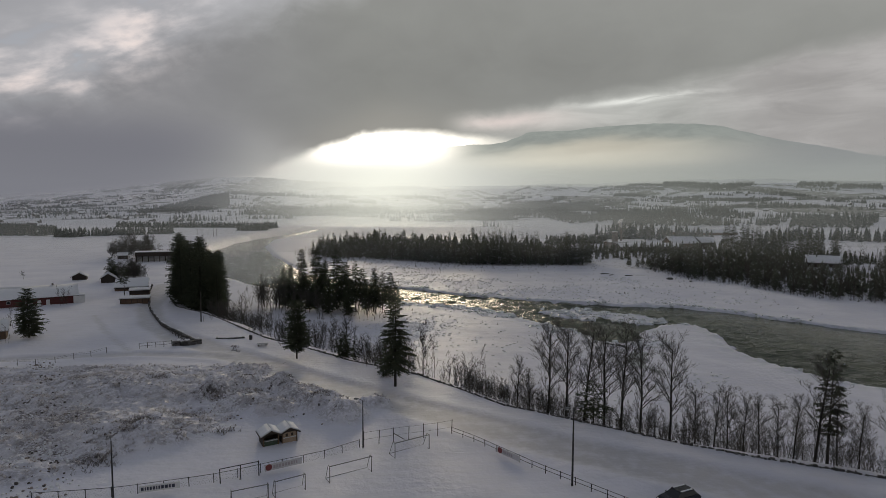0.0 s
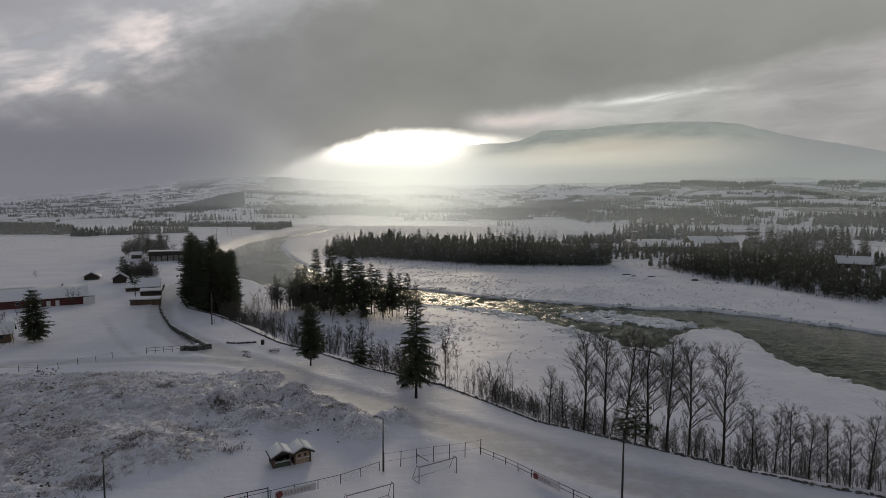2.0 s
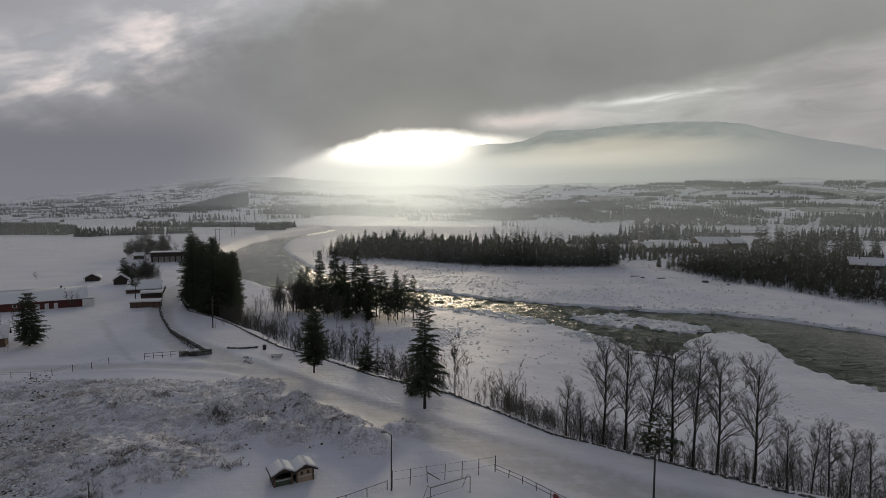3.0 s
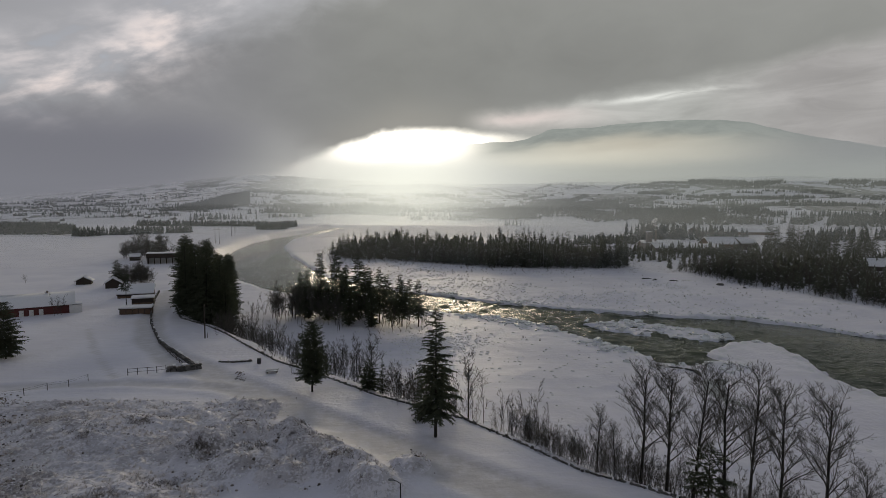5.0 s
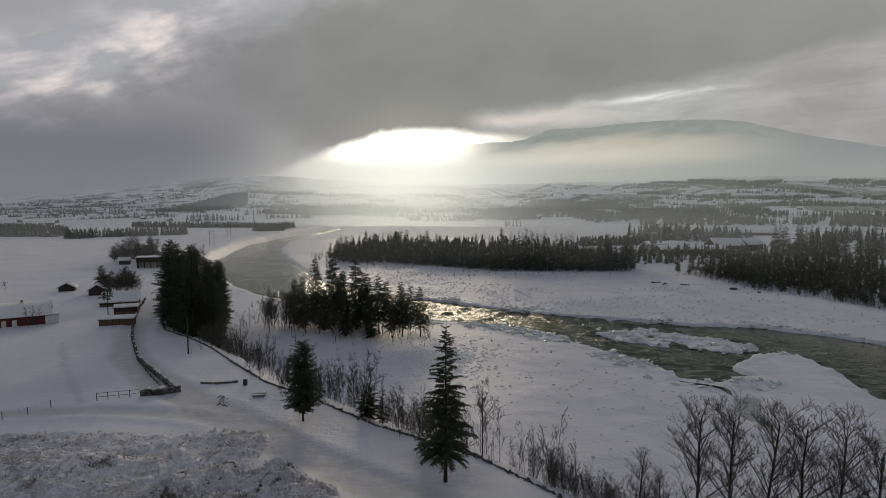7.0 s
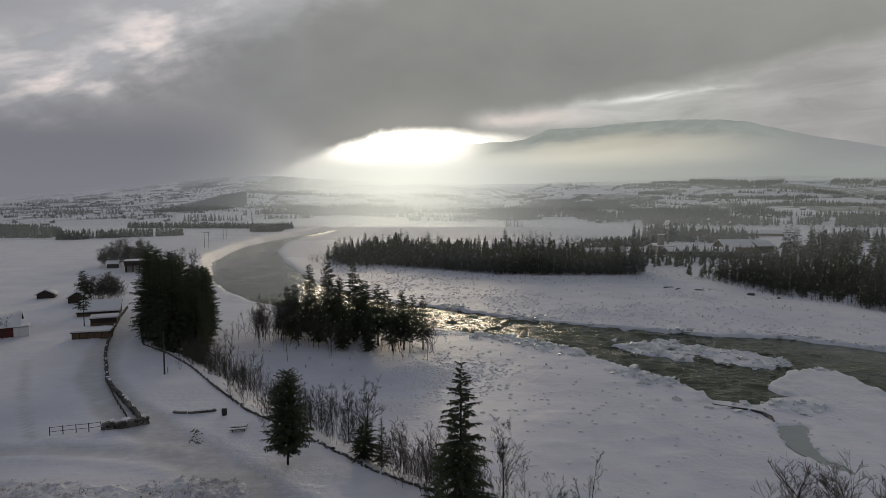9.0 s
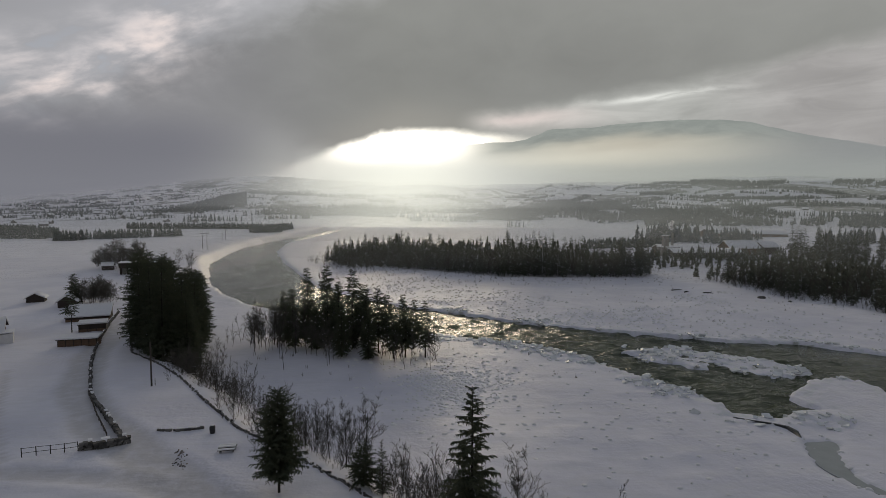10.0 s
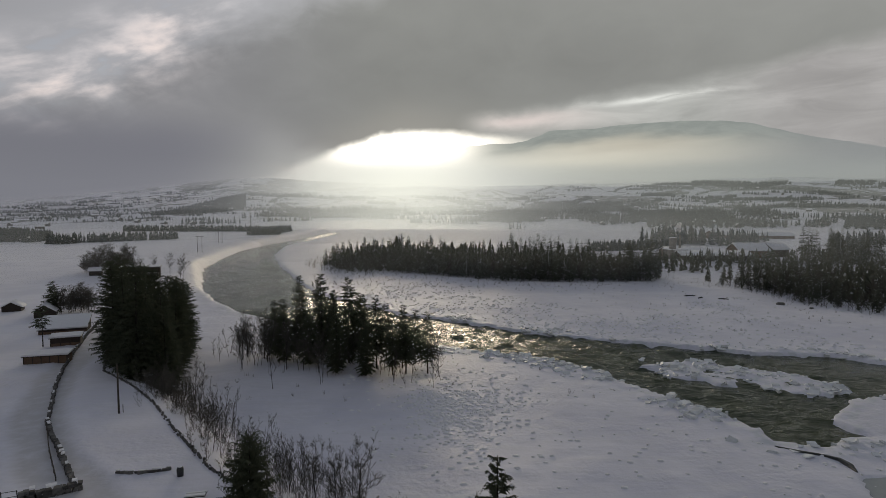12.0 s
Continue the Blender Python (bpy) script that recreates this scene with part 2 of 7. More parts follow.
def river_water():
    mat, n, bsdf, _ = material("river_water")
    at = place(n)
    flow = n.node("ShaderNodeMapping", Vector=at, Scale=(0.45, 1.1, 1.0), Rotation=(0, 0, 0.45)).outputs[0]
    waves, chop, swirl = n.noise(flow, 0.34, 4.0, 0.62, distort=0.8), n.noise(flow, 1.4, 3.0, 0.6), n.noise(at, 0.05, 3.0)
    n.put(bsdf.inputs["Base Color"], n.mix(n.ramp(swirl, 0.35, 0.65), (0.034, 0.048, 0.025, 1), (0.070, 0.082, 0.042, 1)))
    bsdf.inputs["Roughness"].default_value = 0.10
    bsdf.inputs["IOR"].default_value = 1.333
    bsdf.inputs["Specular IOR Level"].default_value = 0.45
    rapid = n.node("ShaderNodeAttribute")
    rapid.attribute_name = "rapid"
    amount = n.m("MULTIPLY_ADD", rapid.outputs["Fac"], 1.7, 0.55)
    h = n.m("MULTIPLY", n.m("ADD", n.m("MULTIPLY", waves, 0.9), n.m("MULTIPLY", chop, 0.28)), amount)
    bump(n, bsdf, h, 1.0, 0.6)
    return mat


def needles(name, dark, light, snow=0.0, thin=0.25):
    mat, n, bsdf, out = material(name)
    geo = n.node("ShaderNodeNewGeometry")
    at = n.node("ShaderNodeTexCoord").outputs["Object"]
    k = n.m("ADD", n.m("MULTIPLY", geo.outputs["Random Per Island"], 0.6), n.m("MULTIPLY", n.noise(at, 0.9, 3.0), 0.4))
    base = n.mix(k, dark, light)
    if snow:
        lies = n.m("MULTIPLY", n.m("GREATER_THAN", geo.outputs["Random Per Island"], 1.0 - snow), n.ramp(n.noise(at, 0.35, 3.0), 0.38, 0.55))
        base = n.mix(lies, base, (0.72, 0.73, 0.76, 1))
    n.put(bsdf.inputs["Base Color"], base)
    bsdf.inputs["Roughness"].default_value = 0.75
    bsdf.inputs["Specular IOR Level"].default_value = 0.2
    # light that comes through the thin sprays
    through_light = n.node("ShaderNodeBsdfTranslucent", Color=base)
    both = n.node("ShaderNodeMixShader", Fac=thin)
    n.tree.links.new(bsdf.outputs[0], both.inputs[1])
    n.tree.links.new(through_light.outputs[0], both.inputs[2])
    n.tree.links.new(both.outputs[0], out.inputs[0])
    return mat


SNOW = snow_ground()
WATER_MAT = river_water()
NEEDLES = needles("spruce_needles", (0.052, 0.068, 0.048, 1), (0.115, 0.125, 0.08, 1), 0.0, 0.4)
FOREST = needles("forest_needles", (0.095, 0.108, 0.084, 1), (0.18, 0.188, 0.145, 1), 0.07, 0.45)
FAR_FOREST = needles("frosted_far_needles", (0.042, 0.058, 0.056, 1), (0.085, 0.105, 0.10, 1), 0.03, 0.35)
BARK = simple("dark_bark", (0.028, 0.024, 0.021), 0.9, vary=0.4, size=1.5, relief=0.03)
TWIG = simple("bare_twigs", (0.088, 0.083, 0.072), 0.9, vary=0.4, size=0.8, by_island=0.4)
BIRCH = simple("pale_birch_bark", (0.085, 0.078, 0.064), 0.85, vary=0.5, size=2.0)
SNOW_CAP = simple("settled_snow", (0.80, 0.81, 0.84), 0.7, vary=0.05, size=1.5, relief=0.05, relief_size=3.0)

# ---- the lie of the land ----
CREST = [(170, -20), (110, 18), (57, 57), (45, 63), (38, 68), (27, 76), (19, 82), (12, 91), (6, 98), (-7, 108), (-20, 121),
         (-28, 128), (-39, 142), (-47, 153), (-56, 163), (-66, 172), (-78, 198), (-91, 228), (-104, 262), (-120, 310),
         (-142, 380), (-163, 440), (-184, 520), (-192, 600), (-186, 700), (-176, 830), (-168, 1000)]
NEAR_BANK = [(-160, 1000), (-163, 818), (-174, 690), (-172, 569), (-157, 478), (-148, 428), (-130, 380), (-114, 342), (-94, 304),
             (-76, 276), (-58, 258), (-30, 239), (-10, 226), (0, 215), (15, 210), (30, 202), (41, 188), (50, 170), (57, 161),
             (57, 150), (63, 148), (74, 151), (72, 160), (86, 169), (95, 172), (98, 164), (95, 150), (91, 138), (93, 121),
             (98, 110), (110, 98), (140, 76), (200, 40), (300, -30)]
FAR_BANK = [(380, 20), (250, 90), (190, 127), (148, 156), (132, 175), (122, 189), (107, 202), (86, 206), (70, 214), (51, 222),
            (35, 230), (18, 244), (-1, 258), (-12, 266), (-25, 285), (-39, 300), (-53, 321), (-71, 366), (-101, 447),
            (-127, 531), (-150, 670), (-142, 789), (-138, 1000)]
WATER = NEAR_BANK + FAR_BANK
ROAD = [(75, 36), (38, 57), (20, 69), (3, 83), (-20, 103), (-37, 119), (-50, 131), (-62, 148), (-72, 168), (-79, 190), (-89, 220)]
# azimuth, height of the upper fields, height of the skyline behind them (degrees)
SKYLINE = np.array([(-75, 0.5, 0.5), (-43, 0.2, 0.2), (-36.5, 0.5, 0.5), (-28.6, 1.6, 1.6), (-17.7, 2.9, 2.9), (-13, 3.0, 3.0), (-2.8, 2.6, 3.2),
                    (2.0, 2.6, 5.0), (4.5, 2.4, 6.4), (10.4, 2.4, 6.75), (11.2, 2.4, 7.2), (12.6, 2.5, 7.75), (17.0, 2.6, 7.95), (23.8, 2.9, 8.2), (27.5, 2.9, 8.05), (30.6, 2.9, 7.75),
                    (33.9, 2.8, 6.6), (40.7, 2.5, 4.8), (48, 2.2, 3.3), (75, 1.5, 2.0)])


def smooth(a, b, v):
    k = np.clip((v - a) / (b - a), 0, 1)
    return k * k * (3 - 2 * k)


def line_distance(px, py, line):
    """Distance to a polyline."""
    best = np.full(px.shape, 1e9)
    for (ax, ay), (bx, by) in zip(line[:-1], line[1:]):
        dx, dy = bx - ax, by - ay
        k = np.clip(((px - ax) * dx + (py - ay) * dy) / (dx * dx + dy * dy), 0, 1)
        best = np.minimum(best, np.hypot(px - ax - k * dx, py - ay - k * dy))
    return best


def inside(px, py, poly):
    res = np.zeros(px.shape, bool)
    for (ax, ay), (bx, by) in zip(poly, poly[1:] + poly[:1]):
        cut = (ay > py) != (by > py)
        at = ax + (py - ay) * (bx - ax) / (by - ay if by != ay else 1e-9)
        res ^= cut & (px < at)
    return res


def ripple(px, py, step, seed):
    """Smooth value noise, about -1 to 1."""
    gx, gy = px / step, py / step
    ix, iy = np.floor(gx).astype(np.int64), np.floor(gy).astype(np.int64)
    fx, fy = gx - ix, gy - iy
    fx, fy = fx * fx * (3 - 2 * fx), fy * fy * (3 - 2 * fy)

    def h(a, b):
        n = (a * 374761393 + b * 668265263 + seed * 974711) & 0x7FFFFFFF
        n = ((n ^ (n >> 13)) * 1274126177) & 0x7FFFFFFF
        return ((n ^ (n >> 16)) & 0xFFFF) / 32767.5 - 1

    low = h(ix, iy) * (1 - fx) + h(ix + 1, iy) * fx
    high = h(ix, iy + 1) * (1 - fx) + h(ix + 1, iy + 1) * fx
    return low * (1 - fy) + high * fy


GREY_ICE = [(60.8, 136.4), (63.4, 136.5), (66.4, 136.9), (66.0, 134.8), (63.6, 131.6), (61.8, 128), (60.6, 124.4), (61.6, 120), (63, 116), (60, 119.4), (58.2, 123.6), (57.4, 127.6), (58.8, 132)]
PLATEAU = CREST + [(-168, 1000), (-3000, 1000), (-3000, -3000), (170, -3000)]


def ground_height(px, py):
    """Height of the snow surface and some masks: packed road, scrubby heaps, broken ice."""
    px, py = np.asarray(px, float), np.asarray(py, float)
    side = np.where(inside(px, py, PLATEAU), -1, 1) * line_distance(px, py, CREST)
    wet = np.where(inside(px, py, WATER), 1, -1) * np.minimum(line_distance(px, py, NEAR_BANK), line_distance(px, py, FAR_BANK))
    wet = wet + 1.0 * ripple(px, py, 5, 3) + 0.7 * ripple(px, py, 2.2, 4)
    near = smooth(420, 250, py)
    drop = smooth(-0.5, 13 + 14 * (1 - near), side + 1.2 * ripple(px, py, 9, 5))
    far_side = inside(px, py, FAR_BANK + [(-138, 1000), (3000, 1000), (3000, -600), (380, -600)])
    low = -6.55 + 0.18 * ripple(px, py, 14, 6) + 0.1 * ripple(px, py, 4, 7)
    low = low + far_side * (1.3 * smooth(8, 45, -wet) + 0.5 * ripple(px, py, 30, 8) * smooth(5, 30, -wet))
    low = low + 1.5 * np.exp(-((px + 24) / 26) ** 2 - ((py - 196) / 16) ** 2)
    top = 0.10 * ripple(px, py, 18, 9) + 0.05 * ripple(px, py, 5, 10)
    # heaps of earth and scrub beside the playing field
    scrub = smooth(-2, 4, px + 76) * smooth(-18, -26, px) * smooth(56, 62, py) * smooth(109, 102, py)
    scrub = scrub * smooth(-1, 3, (px + 40) * -0.55 + (py - 62) * 0.9 + 3)
    ridge = np.zeros_like(px)
    for hx, hy, hr, hh in ((-26, 89, 3.6, 0.8), (-22, 92, 3.0, 0.7), (-17, 91, 3.4, 0.9), (-20, 85, 4.0, 0.6), (-13, 87, 3.4, 0.9), (-15, 81, 3.2, 0.7), (-9, 83, 3.4, 1.0), (-5, 78.5, 3.0, 1.0), (-1, 83, 2.6, 0.5)):
        ridge = np.maximum(ridge, hh * np.exp(-(((px - hx) ** 2 + (py - hy) ** 2) / hr ** 2) ** 1.5))
    heap = np.exp(-((px + 33) / 8) ** 2 - ((py - 74) / 5) ** 2) + np.exp(-((px + 44) / 10) ** 2 - ((py - 92) / 7) ** 2)
    rough = np.clip(scrub * (0.45 + 0.55 * smooth(-0.3, 0.4, ripple(px, py, 9, 25))) + 1.3 * ridge, 0, 1)
    top = top + 2.3 * ridge + scrub * (0.4 + 1.6 * heap) + rough * (0.35 * ripple(px, py, 3.3, 11) + 0.22 * ripple(px, py, 1.7, 12))
    road = line_distance(px, py, ROAD) + 0.5 * ripple(px, py, 7, 13)
    branch = line_distance(px, py, [(-26, 109), (-40, 114), (-51, 115.5), (-75, 112)]) + 0.4 * ripple(px, py, 6, 23)
    trail = line_distance(px, py, [(-82, 158), (-69, 138), (-60, 126), (-54, 118)]) + 0.3 * ripple(px, py, 2, 24)
    packed = np.maximum(smooth(4.2, 2.6, road), np.maximum(0.8 * smooth(2.2, 1.2, branch), 0.7 * smooth(0.8, 0.3, trail)))
    top = top + 0.22 * np.exp(-((branch - 2.6) / 0.7) ** 2) * (px < -30)
    top = top - 0.14 * packed + 0.16 * np.exp(-((road - 4.4) / 0.8) ** 2)
    plate = inside(px, py, PLATEAU)
    high = np.where(py > 1000, -2.0, 0.0) + top
    z = high * (1 - drop) + low * drop
    # ice shelf and broken floes along the water
    edge = smooth(-9, -1, wet) * smooth(1.2, -0.2, wet)
    z = z + edge * drop * (0.30 * ripple(px, py, 2.6, 14) + 0.22 * ripple(px, py, 1.3, 15) + 0.1)
    z = z * (1 - smooth(-0.5, 0.9, wet)) + (-8.6) * smooth(-0.5, 0.9, wet)
    # bars of ice in the stream
    bar = np.maximum(np.exp(-(((px - 72) * 0.87 - (py - 186) * 0.49) / 26) ** 2 - (((px - 72) * 0.49 + (py - 186) * 0.87) / 11.0) ** 2), 0.0)
    bar = np.maximum(bar, 0.9 * np.exp(-((px - 57) / 8) ** 2 - ((py - 195) / 2.2) ** 2))
    bar = smooth(0.35, 0.62, bar + 0.22 * ripple(px, py, 5.5, 16) + 0.12 * ripple(px, py, 2.2, 17))
    z = np.maximum(z, -8.6 + bar * (1.75 + 0.3 * ripple(px, py, 2.0, 18)))
    grey = inside(px, py, GREY_ICE)
    z = np.where(grey, -6.95, z)
    ice = np.clip(edge * drop + bar + 2.2 * grey, 0, 2.2)
    # valley floor and hillsides
    dx, dy = px, py - 20
    r = np.hypot(dx, dy)
    az = np.degrees(np.arctan2(dx, dy))
    e1 = np.tan(np.radians(np.interp(az, SKYLINE[:, 0], SKYLINE[:, 1])))
    z = z + smooth(1000, 1300, r) * (-z - 5)
    k = np.clip((r - 1050) / 2150, 0, 1)
    rise = (3200 * e1 + 30 + 5) * (0.45 * k + 0.55 * k * k) + smooth(1500, 2300, r) * 9 * ripple(px, py, 260, 19)
    z = z + rise * (np.abs(az) < 90) + np.where(np.abs(az) >= 90, smooth(1500, 4000, r) * 90, 0)
    return z, packed * plate, rough * plate, ice, wet, side

# ---- mesh helpers ----


class Soup:
    """Gathers vertices and faces, then makes one mesh."""

    def __init__(self):
        self.v, self.f = [], []
        self.count = 0

    def add(self, verts, faces):
        verts = np.asarray(verts, float).reshape(-1, 3)
        self.v.append(verts)
        self.f.extend([tuple(i + self.count for i in f) for f in faces])
        self.count += len(verts)

    def tube(self, points, radii, sides=6, cap=True):
        points = np.asarray(points, float)
        ahead = np.gradient(points, axis=0)
        ahead /= np.linalg.norm(ahead, axis=1)[:, None] + 1e-9
        ref = np.where(np.abs(ahead[:, 2:3]) > 0.9, np.array([[1.0, 0, 0]]), np.array([[0, 0, 1.0]]))
        a = np.cross(ahead, ref)
        a /= np.linalg.norm(a, axis=1)[:, None] + 1e-9
        b = np.cross(ahead, a)
        ang = np.arange(sides) * 2 * np.pi / sides
        ring = points[:, None] + np.asarray(radii)[:, None, None] * (a[:, None] * np.cos(ang)[None, :, None] + b[:, None] * np.sin(ang)[None, :, None])
        faces = []
        for i in range(len(points) - 1):
            for j in range(sides):
                k = (j + 1) % sides
                faces.append((i * sides + j, i * sides + k, (i + 1) * sides + k, (i + 1) * sides + j))
        if cap and sides > 2:
            faces.append(tuple(range(sides))[::-1])
            faces.append(tuple((len(points) - 1) * sides + j for j in range(sides)))
        self.add(ring.reshape(-1, 3), faces)

    def box(self, centre, size, turn=0.0, pitch=0.0):
        c = np.array([(x, y, z) for x in (-0.5, 0.5) for y in (-0.5, 0.5) for z in (-0.5, 0.5)]) * np.asarray(size, float)
        if pitch:
            s, k = math.sin(pitch), math.cos(pitch)
            c = c @ np.array([[1, 0, 0], [0, k, s], [0, -s, k]])
        s, k = math.sin(turn), math.cos(turn)
        c = c @ np.array([[k, s, 0], [-s, k, 0], [0, 0, 1]])
        self.add(c + np.asarray(centre, float), [(0, 1, 3, 2), (4, 6, 7, 5), (0, 4, 5, 1), (2, 3, 7, 6), (0, 2, 6, 4), (1, 5, 7, 3)])

    def mesh(self, name, mat, flat=True):
        me = bpy.data.meshes.new(name)
        v = np.concatenate(self.v) if self.v else np.zeros((0, 3))
        me.from_pydata(v.tolist(), [], self.f)
        me.materials.append(mat)
        if not flat:
            me.polygons.foreach_set("use_smooth", [True] * len(me.polygons))
        me.update()
        return me


def thing(name, label, category, group="", at=None):
    ob = new(name)
    ob.empty_display_size = 0.2
    tagged(ob, label, category, group)
    if at is not None:
        ob.matrix_world = at
    return ob


def part(name, soup, mat, parent=None, label="", flat=True):
    """One mesh object, in the parent's own space."""
    me = soup if isinstance(soup, bpy.types.Mesh) else soup.mesh(name, mat, flat)
    ob = new(name, me)
    ob.parent = parent
    if label:
        ob["label"] = label
    return ob


def level(x, y):
    return float(ground_height(np.array([x]), np.array([y]))[0][0])


# ---- the ground: one sheet to the horizon ----


def spread(lo, hi, step, end_lo, end_hi, grow=1.045):
    mid = np.arange(lo, hi + 0.01, step)
    up, down, s = [], [], step
    while (up[-1] if up else hi) < end_hi:
        s *= grow
        up.append((up[-1] if up else hi) + s)
    s = step
    while (down[-1] if down else lo) > end_lo:
        s *= grow
        down.append((down[-1] if down else lo) - s)
    return np.concatenate([down[::-1], mid, up])


def make_ground():
    xs, ys = spread(-95, 150, 1.0, -3400, 3600, 1.04), spread(50, 262, 1.0, -900, 3250, 1.035)
    gx, gy = np.meshgrid(xs, ys)
    z, packed, rough, ice, wet, side = ground_height(gx, gy)
    # trodden and wind-packed hummocks on the river ice
    z = z + np.where((wet < -2) & (side > 12) & (gy < 260), 0.10 * ripple(gx, gy, 2.6, 31) ** 3 * 2.0, 0)
    r, az = np.hypot(gx, gy - 20), np.degrees(np.arctan2(gx, gy - 20))
    woods = smooth(1250, 1500, r)
    w, h = len(xs), len(ys)
    idx = np.arange(w * h).reshape(h, w)
    faces = np.stack([idx[:-1, :-1], idx[:-1, 1:], idx[1:, 1:], idx[1:, :-1]], -1).reshape(-1, 4)
    me = bpy.data.meshes.new("ground")
    me.vertices.add(w * h)
    me.vertices.foreach_set("co", np.stack([gx, gy, z], -1).ravel())
    me.loops.add(faces.size)
    me.loops.foreach_set("vertex_index", faces.ravel())
    me.polygons.add(len(faces))
    me.polygons.foreach_set("loop_start", np.arange(0, faces.size, 4))
    me.polygons.foreach_set("use_smooth", np.ones(len(faces), bool))
    me.update(calc_edges=True)
    for name, values in (("packed", packed), ("rough", rough), ("ice", ice), ("woods", woods)):
        me.attributes.new(name, "FLOAT", "POINT").data.foreach_set("value", np.asarray(values, np.float32).ravel())
    me.materials.append(SNOW)
    return tagged(new("ground", me), "snow-covered valley floor, river banks and hillsides", "ground", kind="structure")


def make_water():
    xs, ys = spread(-52, 132, 0.55, -240, 420, 1.06), spread(112, 272, 0.75, -80, 1010, 1.05)
    gx, gy = np.meshgrid(xs, ys)
    # steeper waves in the narrow rapids, calmer pools up and down the stream
    rapid = smooth(290, 262, gy) * smooth(120, 84, gx + (gy - 190) * 0.25)
    a = 0.47
    u, v = gx * math.cos(a) - gy * math.sin(a), gx * math.sin(a) + gy * math.cos(a)
    wave = 0.55 * ripple(u * 0.55, v, 2.3, 61) + 0.35 * ripple(u * 0.6, v, 1.25, 62) + 0.4 * ripple(gx, gy, 4.2, 63)
    calm = 0.5 * ripple(u * 0.6, v, 1.5, 64) + 0.5 * ripple(gx, gy, 3.0, 65)
    z = -7.2 + rapid * 0.6 * wave + (1 - rapid) * 0.13 * calm
    w, h = len(xs), len(ys)
    idx = np.arange(w * h).reshape(h, w)
    faces = np.stack([idx[:-1, :-1], idx[:-1, 1:], idx[1:, 1:], idx[1:, :-1]], -1).reshape(-1, 4)
    wetness = np.where(inside(gx, gy, WATER), 1, -1) * np.minimum(line_distance(gx, gy, NEAR_BANK), line_distance(gx, gy, FAR_BANK))
    faces = faces[(wetness.ravel()[faces] > -7).any(1)]
    used, back = np.unique(faces, return_inverse=True)
    faces = back.reshape(-1, 4)
    me = bpy.data.meshes.new("water")
    me.vertices.add(len(used))
    me.vertices.foreach_set("co", np.stack([gx, gy, z], -1).reshape(-1, 3)[used].ravel())
    me.loops.add(faces.size)
    me.loops.foreach_set("vertex_index", faces.ravel())
    me.polygons.add(len(faces))
    me.polygons.foreach_set("loop_start", np.arange(0, faces.size, 4))
    me.polygons.foreach_set("use_smooth", np.ones(len(faces), bool))
    me.update(calc_edges=True)
    me.attributes.new("rapid", "FLOAT", "POINT").data.foreach_set("value", np.asarray(rapid, np.float32).ravel()[used])
    me.materials.append(WATER_MAT)
    return tagged(new("water", me), "dark green open river running between ice shelves", "river", kind="structure")


make_ground()
make_water()


